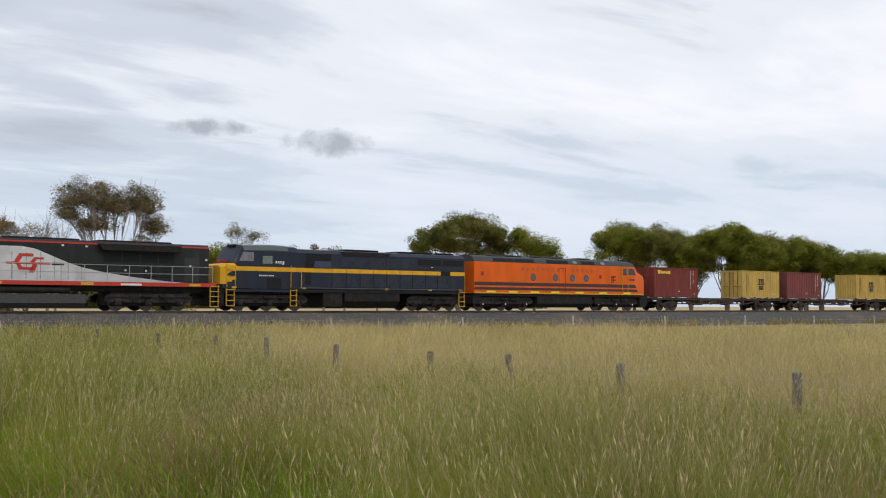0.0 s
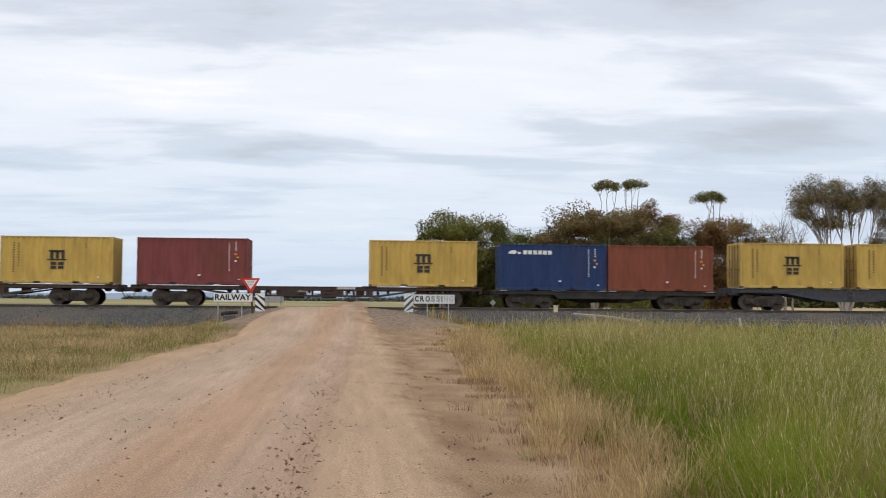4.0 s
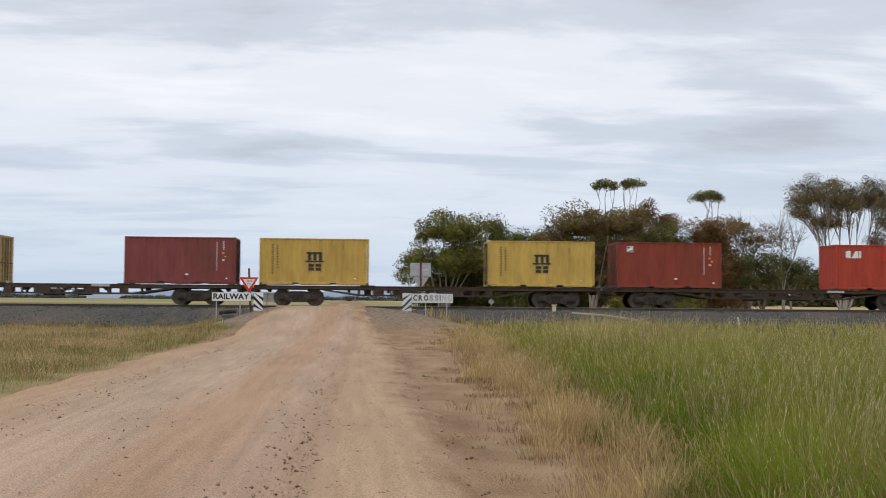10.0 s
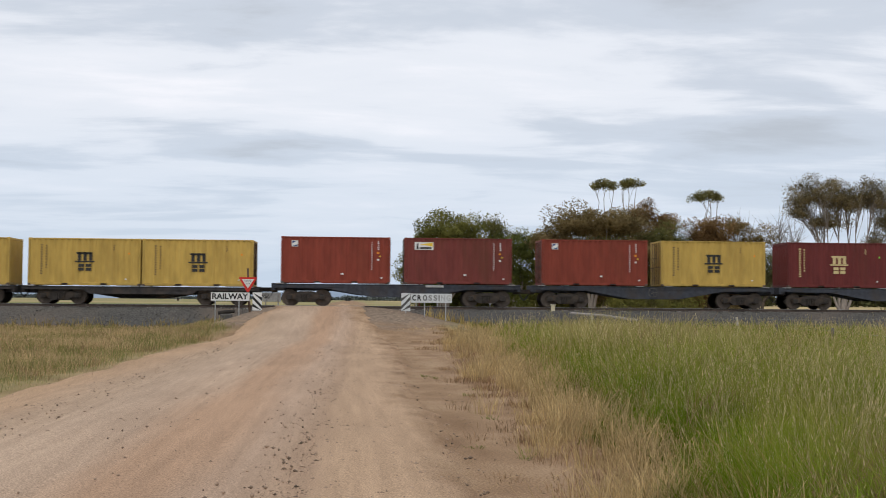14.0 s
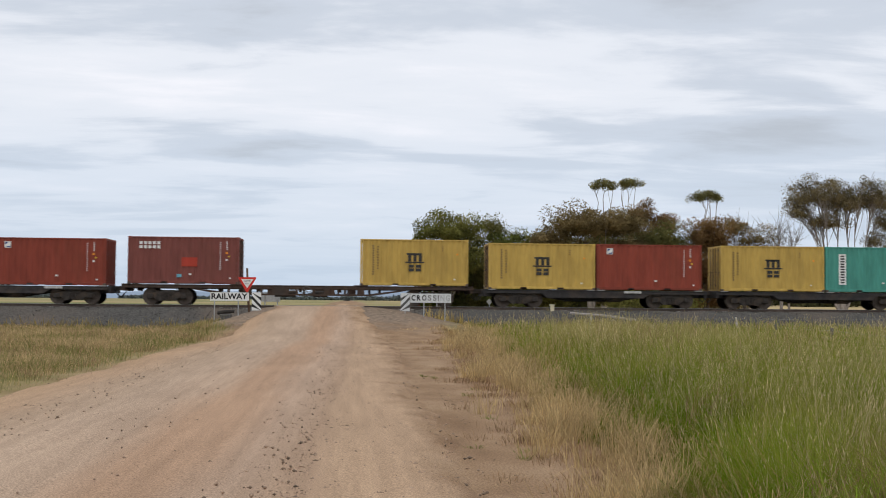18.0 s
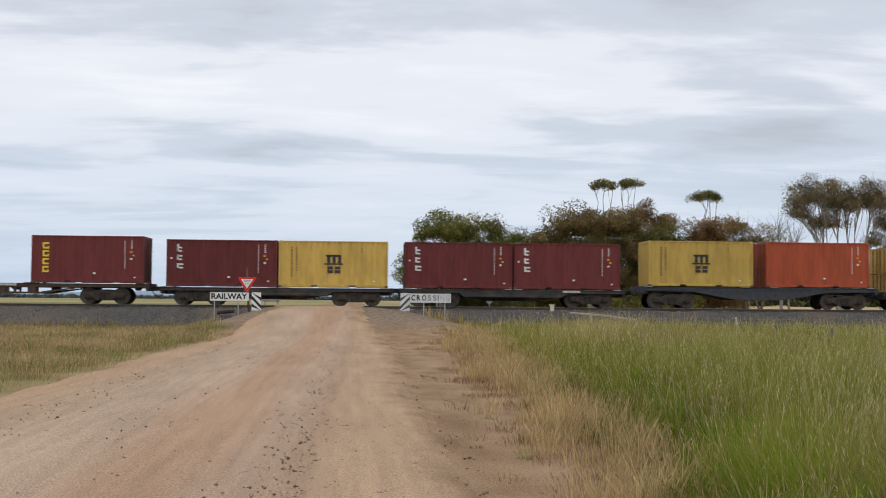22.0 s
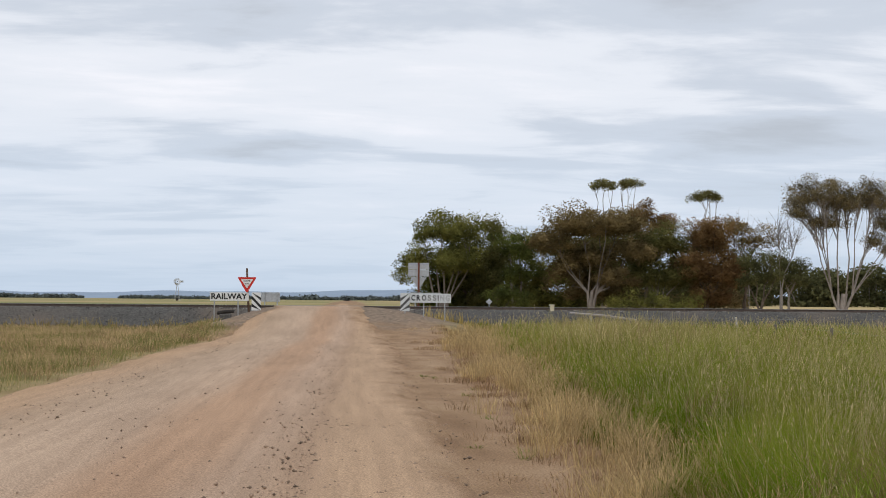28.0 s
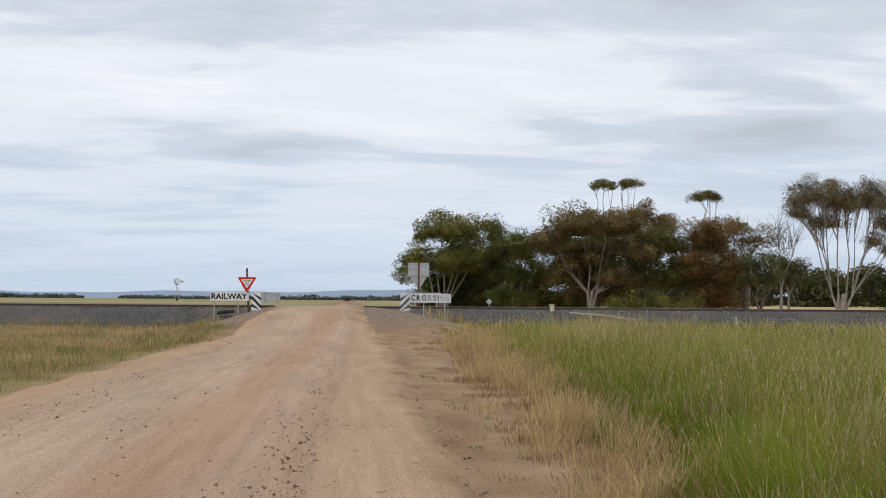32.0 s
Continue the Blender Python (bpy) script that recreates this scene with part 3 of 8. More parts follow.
def container_meshes():
    hx, hy = CL / 2, CW / 2
    blank = CASTING

    def corrugated(n, a0, a1, out, inn):
        """Zigzag sheet outline from a0 to a1 with n ribs."""
        p = (a1 - a0) / n
        line = []
        for k in range(n):
            a = a0 + p * k
            line += [(a, out), (a + 0.32 * p, out), (a + 0.5 * p, inn), (a + 0.82 * p, inn)]
        line += [(a1, out), (a1, inn + math.copysign(0.03, inn - out)), (a0, inn + math.copysign(0.03, inn - out))]
        return line

    C_MESH["side_panel"] = Geo().prism(corrugated(19, -hx + 0.12, hx - 0.12, -hy + 0.015, -hy + 0.055), "z", 0.15, CH - 0.07).mesh("side_panel", blank)
    g = Geo()
    prof = corrugated(8, -hy + 0.1, hy - 0.1, hx - 0.02, hx - 0.06)
    g.prism([(b, a) for a, b in prof], "z", 0.12, CH - 0.1)
    C_MESH["end_panel"] = g.mesh("end_panel", blank)
    g = Geo()
    for k in range(5):
        z0 = 0.16 + k * 0.46
        g.box(-hx + 0.02, -hx + 0.05, 0.015, hy - 0.11, z0, z0 + 0.40, 0.01)
    g.box(-hx + 0.035, -hx + 0.07, 0.012, hy - 0.1, 0.12, CH - 0.11)
    C_MESH["door"] = g.mesh("door", blank)
    g = Geo()
    for y in (0.22, 0.72):
        g.cyl((-hx - 0.002, y, 0.1), (-hx - 0.002, y, CH - 0.1), 0.021, seg=6)
        for z in (0.3, 0.9, 1.6, 2.3):
            g.box(-hx - 0.02, -hx + 0.03, y - 0.04, y + 0.04, z, z + 0.06)
        g.box(-hx - 0.03, -hx - 0.01, y, y + 0.38, 1.05, 1.09)
    C_MESH["lock_rod"] = g.mesh("lock_rod", CASTING)
    g = Geo().box(-hx + 0.05, hx - 0.05, -hy + 0.04, hy - 0.04, CH - 0.06, CH - 0.03)
    for k in range(14):
        x = -hx + 0.3 + k * 0.42
        g.box(x, x + 0.2, -hy + 0.12, hy - 0.12, CH - 0.03, CH - 0.015)
    C_MESH["roof_panel"] = g.mesh("roof_panel", blank)
    C_MESH["corner_post"] = Geo().box(-0.05, 0.05, -0.05, 0.05, 0.11, CH - 0.11, 0.012).mesh("corner_post", blank)
    C_MESH["top_rail"] = Geo().box(-hx + 0.1, hx - 0.1, -0.03, 0.03, CH - 0.075, CH - 0.01, 0.008).mesh("top_rail", blank)
    g = Geo()
    for a, b in ((-hx + 0.1, -1.23), (-0.87, 0.87), (1.23, hx - 0.1)):
        g.box(a, b, -0.03, 0.03, 0.02, 0.16, 0.008)
    g.box(-1.24, -0.86, -0.028, 0.03, 0.125, 0.158).box(0.86, 1.24, -0.028, 0.03, 0.125, 0.158)
    C_MESH["bottom_rail"] = g.mesh("bottom_rail", blank)
    C_MESH["end_sill"] = Geo().box(-0.03, 0.03, -hy + 0.1, hy - 0.1, 0.02, 0.13).mesh("end_sill", blank)
    C_MESH["end_header"] = Geo().box(-0.03, 0.03, -hy + 0.1, hy - 0.1, CH - 0.12, CH - 0.01).mesh("end_header", blank)
    C_MESH["corner_casting"] = Geo().box(-0.089, 0.089, -0.081, 0.081, -0.059, 0.059, 0.012).mesh("corner_casting", blank)
    C_MESH["base_frame"] = Geo().box(-hx + 0.1, hx - 0.1, -hy + 0.05, hy - 0.05, 0.06, 0.11).mesh("base_frame", CASTING)


container_meshes()
MARKS = {}


def marks(kind):
    """Plain shapes in the colours of a container's signs, as {(part name, material): mesh}."""
    if kind in MARKS:
        return MARKS[kind]
    y0, y1 = -CW / 2 - 0.004, -CW / 2 + 0.02
    sets = {}

    def bar(mat, x, z, w, h, name="marking"):
        key = (name, mat, len(sets)) if name in ("tag", "logo") else (name, mat)
        sets.setdefault(key, Geo()).box(x, x + w, y0, y1, z, z + h)

    def shape(mat, pts, name="logo"):
        sets.setdefault((name, mat, len(sets)), Geo()).prism(pts, "y", y0, y1)

    def column(mat, x, z, n, w=0.05, h=0.07, gap=0.035, name="lettering"):
        for k in range(n):
            bar(mat, x, z - k * (h + gap), w, h, name)

    def ring(mat, cx, cz, w, h, t, gap):
        """A blocky open ring."""
        bar(mat, cx - w / 2, cz - h / 2, t, h, "logo")
        bar(mat, cx - w / 2 + t, cz - h / 2, w - t, t, "logo")
        bar(mat, cx - w / 2 + t, cz + h / 2 - t, w - t, t, "logo")
        if gap:
            bar(mat, cx + w / 2 - t, cz - h / 2 + t, t, h * 0.26 - t * 0.3, "logo")

    base = kind.split("_")[0]
    if base == "arch":
        ink = CREAM if kind == "arch_dark" else BLACKP
        # an arched block with two slots over a long rule and two blocks
        bar(ink, -0.36, 1.36, 0.17, 0.46, "logo")
        bar(ink, -0.06, 1.36, 0.17, 0.46, "logo")
        bar(ink, 0.24, 1.36, 0.17, 0.46, "logo")
        shape(ink, [(-0.44, 1.82), (0.30, 1.82), (0.38, 1.80), (0.41, 1.74), (0.24, 1.70), (0.11, 1.70), (-0.06, 1.70), (-0.19, 1.70), (-0.36, 1.70), (-0.44, 1.74)])
        bar(ink, -0.52, 1.27, 1.06, 0.075, "logo")
        for cx in (-0.17, 0.22):
            for zz in (0.80, 1.01):
                bar(ink, cx - 0.15, zz, 0.30, 0.165, "logo")
        dark = CREAM if kind == "arch_dark" else surface("faded_ink", (0.16, 0.11, 0.05), 0.7)
        column(dark, -2.35, 2.16, 13, 0.10, 0.075, 0.055)
        column(dark, -2.08, 2.12, 9, 0.07, 0.08, 0.07)
        column(dark, 1.55, 2.16, 3, 0.05, 0.06, 0.05)
        bar(ORANGE_TAG if len(MARKS) % 2 else LIME_TAG, 2.35, 1.72, 0.09, 0.09, "tag")
        bar(WHITE, 2.2, 0.33, 0.09, 0.07, "tag")
    else:
        column(WHITE, 1.98, 2.26, 15, 0.045, 0.055, 0.05)
        column(WHITE, 2.33, 2.3, 5, 0.07, 0.055, 0.045)
        bar(ORANGE_TAG, 2.28, 1.66, 0.12, 0.1, "tag")
        bar(YELLOW_TAG, 2.42, 1.48, 0.08, 0.08, "tag")
        bar(WHITE, 2.30, 1.28, 0.1, 0.1, "tag")
        bar(WHITE, 0.3, 0.48, 0.14, 0.09, "tag")
        bar(WHITE, 2.5, 0.28, 0.09, 0.07, "tag")
    if base == "goldmark":
        x = -2.5
        for w in (0.30, 0.27, 0.27, 0.27, 0.33):
            bar(YELLOW_TAG, x, 2.06 if w < 0.3 else 2.03, w, 0.20 if w < 0.3 else 0.27, "logo")
            x += w + 0.055
        bar(YELLOW_TAG, -2.55, 2.265, 0.46, 0.09, "logo")
    elif base == "whitemark":
        shape(WHITE, [(-2.44, 1.90), (-2.35, 1.81), (-2.14, 1.81), (-2.14, 2.23), (-2.35, 2.23), (-2.44, 2.14)])
        shape(WHITE, [(-2.09, 1.81), (-1.70, 1.81), (-1.70, 2.23), (-1.86, 2.23)])
        bar(WHITE, -1.65, 1.81, 0.12, 0.42, "logo")
        if kind == "whitemark_faded":
            bar(paint("whitemark_patch", (0.55, 0.045, 0.025), 0.1), -0.3, 1.62, 1.75, 0.5, "patch")
    elif base == "upright":
        column(WHITE, -2.42, 2.14, 6, 0.22, 0.19, 0.075, "logo")
    elif base == "squaremark":
        bar(WHITE, -2.44, 2.02, 0.34, 0.34, "logo")
        sets.setdefault(("logo", BLUEP), Geo()).prism([(-2.41, 2.05), (-2.13, 2.05), (-2.13, 2.14)], "y", y0 - 0.004, y1)
        sets.setdefault(("logo", BLUEP), Geo()).prism([(-2.41, 2.18), (-2.2, 2.33), (-2.41, 2.33)], "y", y0 - 0.004, y1)
    elif base == "navywhite":
        shape(WHITE, [(-2.6, 2.06), (-2.2, 2.02), (-2.06, 2.14), (-2.2, 2.24), (-2.45, 2.22)])
        bar(WHITE, -2.03, 2.03, 0.16, 0.12, "logo")
        for k in range(6):
            bar(WHITE, -1.72 + 0.28 * k, 2.02, 0.21, 0.22, "logo")
    elif base == "navygold":
        for k in range(5):
            bar(YELLOW_TAG, -2.05 + 0.21 * k, 2.06, 0.17, 0.2, "logo")
        bar(YELLOW_TAG, -2.05, 1.94, 0.6, 0.06, "logo")
    elif base == "lightblue":
        bar(paint("blue_panel", (0.02, 0.16, 0.50), 0.1), -1.7, 1.02, 3.35, 0.66, "panel")
        bar(WHITE, -2.35, 1.78, 1.0, 0.52, "panel")
        for k in range(12):
            bar(paint("blue_panel", (0.02, 0.16, 0.50), 0.1), -2.2 + 0.3 * k, 0.28, 0.12, 0.3, "stain")
    elif base == "flagmark":
        bar(WHITE, -2.45, 1.92, 1.05, 0.42, "logo")
        for mat, pts in ((BLACKP, [(-2.36, 1.95), (-2.22, 1.95), (-2.26, 2.3), (-2.32, 2.3)]), (YELLOW_TAG, [(-2.2, 2.22), (-1.44, 2.10), (-1.44, 2.32)]),
                         (BLACKP, [(-2.15, 1.96), (-1.5, 1.96), (-1.5, 2.07), (-2.15, 2.07)])):
            sets.setdefault(("logo", mat), Geo()).prism(pts, "y", y0 - 0.004, y1)
    elif base == "teal":
        bar(WHITE, -2.25, 0.42, 0.42, 1.75, "panel")
        for k in range(11):
            sets.setdefault(("lettering", BLACKP), Geo()).box(-2.16, -1.92, y0 - 0.003, y1, 0.5 + 0.15 * k, 0.59 + 0.15 * k)
    elif base == "blue":
        bar(paint("dark_blue_panel", (0.018, 0.085, 0.22), 0.2), -0.95, 0.95, 2.6, 0.55, "panel")
        bar(paint("dark_blue_panel", (0.018, 0.085, 0.22), 0.2), -1.7, 0.85, 0.5, 0.75, "panel")
    elif base == "darkmark":
        for k, (w, h) in enumerate(((0.26, 0.42), (0.27, 0.30), (0.34, 0.30))):
            z = 1.90 - 0.46 * k
            bar(WHITE, -2.45, z, 0.10, h, "logo")
            bar(WHITE, -2.45, z, w, 0.08, "logo")
            bar(WHITE, -2.45, z + 0.19, w, 0.08, "logo")
        bar(WHITE, -2.8, 1.5, 0.09, 0.09, "tag")
    elif base == "gold":
        for k in range(4):
            ring(YELLOW_TAG, -2.25, 2.02 - 0.43 * k, 0.34, 0.34, 0.09, k != 2)
    elif base == "slantmark":
        for k in range(3):
            shape(WHITE, [(-2.38, 1.70 - 0.62 * k), (-2.10, 1.70 - 0.62 * k), (-2.04, 2.12 - 0.62 * k), (-2.30, 2.12 - 0.62 * k)])
    elif base == "navyblock":
        x = -2.0
        for w in (0.38, 0.5, 0.48, -0.2, 0.42, 0.42, 0.55):
            if w > 0:
                bar(WHITE, x, 1.15, w - 0.1, 0.12, "logo")
                bar(WHITE, x, 1.50, w - 0.1, 0.12, "logo")
                bar(WHITE, x, 1.27, 0.13, 0.23, "logo")
                bar(WHITE, x + (w - 0.1) * 0.6, 1.27, 0.12, 0.23, "logo")
            x += abs(w)
        for a0, a1, cz in ((0.35, 1.05, 1.55), (3.55, 4.25, 1.15)):
            pts = [(0.1 + 1.9 * math.cos(a0 + (a1 - a0) * k / 6 + 0.5), cz - 0.75 * (1 if cz > 1.3 else -1) + 1.35 * math.sin(a0 + (a1 - a0) * k / 6 + 0.5) * (1 if cz > 1.3 else 1)) for k in range(7)]
            for (ax, az), (bx, bz) in zip(pts, pts[1:]):
                shape(WHITE, [(ax, az), (bx, bz), (bx, bz + 0.09), (ax, az + 0.09)])
        bar(WHITE, -2.0, 0.42, 1.75, 0.03, "logo")
        bar(WHITE, -2.0, 0.80, 1.75, 0.03, "logo")
        for k in range(12):
            bar(WHITE, -1.9 + 0.13 * k, 0.56, 0.09, 0.12, "lettering")
    elif base == "grid":
        for k in range(5):
            bar(WHITE, -2.4 + 0.24 * k, 2.16, 0.16, 0.16, "logo")
            bar(WHITE, -2.4 + 0.24 * k, 1.93, 0.16, 0.16, "logo")
        bar(paint("red_patch", (0.40, 0.05, 0.03), 0.1), -0.1, 0.95, 0.85, 0.5, "patch")
        bar(surface("pale_blue_tag", (0.15, 0.4, 0.5), 0.6), -0.35, 0.35, 0.25, 0.18, "tag")
    MARKS[kind] = [(key[0], g.mesh(key[0], key[1])) for key, g in sets.items()]
    return MARKS[kind]


CONTAINER = {
    "arch": ((0.50, 0.335, 0.085), "mustard yellow steel container with a black emblem"),
    "arch_rust": ((0.52, 0.37, 0.14), "faded yellow steel container streaked with rust"),
    "arch_dark": ((0.135, 0.028, 0.026), "dark maroon steel container with a cream emblem"),
    "goldmark": ((0.185, 0.040, 0.031), "maroon steel container with yellow lettering blocks"),
    "whitemark": ((0.31, 0.030, 0.024), "bright red steel container with white emblem"),
    "whitemark_faded": ((0.42, 0.060, 0.035), "faded orange-red container with a repainted patch"),
    "upright": ((0.26, 0.066, 0.036), "red-brown steel container with upright white lettering"),
    "upright_orange": ((0.33, 0.11, 0.055), "faded orange-brown container with upright white lettering"),
    "squaremark": ((0.23, 0.048, 0.030), "brick-red steel container with a small square badge"),
    "plain": ((0.20, 0.055, 0.052), "dusty plum-red steel container"),
    "rust": ((0.22, 0.065, 0.040), "plain rust-brown steel container"),
    "orange": ((0.36, 0.075, 0.035), "orange-red plain steel container"),
    "navywhite": ((0.022, 0.045, 0.125), "navy blue steel container with white lettering blocks"),
    "navygold": ((0.020, 0.034, 0.105), "dark navy steel container with orange lettering blocks"),
    "lightblue": ((0.07, 0.28, 0.50), "light blue steel container with a darker blue panel"),
    "flagmark": ((0.185, 0.045, 0.037), "maroon steel container with a white and yellow badge"),
    "teal": ((0.075, 0.29, 0.235), "sea-green steel container with a white upright panel"),
    "blue": ((0.035, 0.16, 0.38), "mid blue steel container with a painted-out name"),
    "darkmark": ((0.135, 0.030, 0.030), "dark red steel container with upright white emblem"),
    "gold": ((0.155, 0.035, 0.034), "maroon steel container with upright yellow lettering"),
    "slantmark": ((0.20, 0.040, 0.030), "red-brown container with slanted white marks"),
    "navyblock": ((0.022, 0.042, 0.115), "navy container with large white lettering blocks"),
    "grid": ((0.205, 0.066, 0.054), "dusty red container with two rows of white blocks"),
}
RUST = {"arch_rust": 0.9, "plain": 0.5, "flagmark": 0.5, "rust": 0.5}


def make_container(kind, s, z, k):
    col, label = CONTAINER[kind]
    hx, hy = CL / 2, CW / 2
    ob = thing("shipping_container", label, "shipping container", "containers on the train")
    m = paint(kind, col, RUST.get(kind, 0.2))
    flip = -1 if (k * 7) % 5 in (1, 3) else 1            # which end carries the doors

    def add(name, at=(0, 0, 0), turn=0.0, mat=m, scale=(1, 1, 1)):
        o = new(name, C_MESH[name])
        o.parent = ob
        o.location, o.rotation_euler, o.scale = at, (0, 0, turn), scale
        share(o, mat)
        return o

    add("side_panel")
    add("side_panel", turn=math.pi)
    turn = 0 if flip > 0 else math.pi
    add("end_panel", turn=turn)
    for mirror in (1, -1):
        d = add("door", turn=turn, scale=(1, mirror, 1))
        r = new("lock_rod", C_MESH["lock_rod"])
        r.parent = d
    add("roof_panel")
    add("base_frame", mat=CASTING)
    for sy in (-1, 1):
        add("top_rail", (0, sy * (hy - 0.032), 0))
        add("bottom_rail", (0, sy * (hy - 0.032), 0))
        for sx in (-1, 1):
            add("corner_post", (sx * (hx - 0.055), sy * (hy - 0.055), 0))
            for zz in (0.06, CH - 0.06):
                add("corner_casting", (sx * (hx - 0.09), sy * (hy - 0.082), zz), mat=CASTING if zz < 1 else m)
    for sx in (-1, 1):
        add("end_sill", (sx * (hx - 0.035), 0, 0))
        add("end_header", (sx * (hx - 0.035), 0, 0))
    for nm, me in marks(kind):
        o = new(nm, me)
        o.parent = ob
        if nm == "lettering":
            tagged(o, "rows of small unreadable lettering", kind="stuff")
    return rides(ob, s, z)


# ---- wagons ----
W_MESH = {}


def bogie_meshes():
    g = Geo()
    r = 0.45
    for sy in (-1, 1):
        y0, y1 = sy * 0.69, sy * 0.83
        pts = [(r * math.cos(a), r * math.sin(a)) for a in np.linspace(0, 2 * math.pi, 25)[:-1]]
        g.prism([(x, r + z) for x, z in pts], "y", min(y0, y1), max(y0, y1))
        pts = [((r + 0.03) * math.cos(a), (r + 0.03) * math.sin(a)) for a in np.linspace(0, 2 * math.pi, 25)[:-1]]
        g.prism([(x, r + z) for x, z in pts], "y", *sorted((sy * 0.69, sy * 0.715)))
        g.cyl((0, sy * 0.83, r), (0, sy * 0.92, r), 0.14, 0.11, 12)
    g.cyl((0, -0.95, r), (0, 0.95, r), 0.075, seg=10)
    W_MESH["wheelset"] = g.mesh("wheelset", TYRE, True)
    g = Geo()
    top = [(-1.12, 0.50), (-0.98, 0.62), (-0.62, 0.66), (-0.38, 0.80), (0.38, 0.80), (0.62, 0.66), (0.98, 0.62), (1.12, 0.50), (1.08, 0.36), (0.72, 0.40),
           (0.42, 0.20), (-0.42, 0.20), (-0.72, 0.40), (-1.08, 0.36)]
    g.prism(top, "y", -1.10, -0.96)
    W_MESH["sideframe"] = g.mesh("sideframe", IRON)
    g = Geo()
    for x in (-0.2, -0.07, 0.07, 0.2):
        g.cyl((x, -1.13, 0.24), (x, -1.13, 0.58), 0.055, seg=8)
    g.box(-0.33, 0.33, -1.14, -1.09, 0.58, 0.72, 0.02)
    W_MESH["spring_nest"] = g.mesh("spring_nest", IRON, True)
    W_MESH["axle_box"] = Geo().box(-0.16, 0.16, -1.15, -0.94, 0.31, 0.60, 0.03).cyl((0, -1.19, 0.45), (0, -1.14, 0.45), 0.11, seg=12).mesh("axle_box", IRON)
    W_MESH["bolster"] = Geo().box(-0.22, 0.22, -1.0, 1.0, 0.52, 0.80, 0.03).mesh("bolster", IRON)
    g = Geo().box(-0.75, -0.55, -0.06, 0.06, -0.06, 0.06).box(-0.60, 0.0, -0.10, 0.10, -0.12, 0.12, 0.03)
    g.box(-0.95, -0.60, -0.14, 0.14, -0.15, 0.15, 0.05)
    W_MESH["coupler"] = g.mesh("coupler", IRON)
    W_MESH["brake_hose"] = Geo().tube([(0, 0.35, 0), (-0.15, 0.35, -0.25), (-0.3, 0.36, -0.42), (-0.46, 0.36, -0.30), (-0.5, 0.36, -0.2)], [0.025] * 5, 6).mesh("brake_hose", BLACKP)
    g = Geo()
    for k in range(16):
        a0, a1 = 2 * math.pi * k / 16, 2 * math.pi * (k + 1) / 16
        g.cyl((0.26 * math.cos(a0), 0, 0.26 * math.sin(a0)), (0.26 * math.cos(a1), 0, 0.26 * math.sin(a1)), 0.018, seg=5)
    for k in range(5):
        a = 2 * math.pi * k / 5
        g.cyl((0, 0, 0), (0.26 * math.cos(a), 0, 0.26 * math.sin(a)), 0.014, seg=5)
    W_MESH["handbrake_wheel"] = g.mesh("handbrake_wheel", surface("pale_grey_iron", (0.11, 0.10, 0.09), 0.7))


bogie_meshes()


def add_bogie(wagon, x):
    b = new("bogie")
    b.empty_display_size = 0.2
    b.parent, b.location = wagon, (x, 0, 0)
    for nm, spots in (("wheelset", [(-0.9, 0), (0.9, 0)]), ("bolster", [(0, 0)])):
        for dx, t in spots:
            o = new(nm, W_MESH[nm])
            o.parent, o.location = b, (dx, 0, 0)
    for t in (0, math.pi):
        for nm, dx in (("sideframe", 0), ("spring_nest", 0), ("axle_box", -0.9), ("axle_box", 0.9)):
            o = new(nm, W_MESH[nm])
            o.parent, o.location, o.rotation_euler = b, (dx, 0, 0), (0, 0, t)
    return b


WAGON = {"L": (19.4, 1.15, 2.45), "M": (13.9, 1.25, 1.90), "S": (12.8, 1.01, 2.05)}


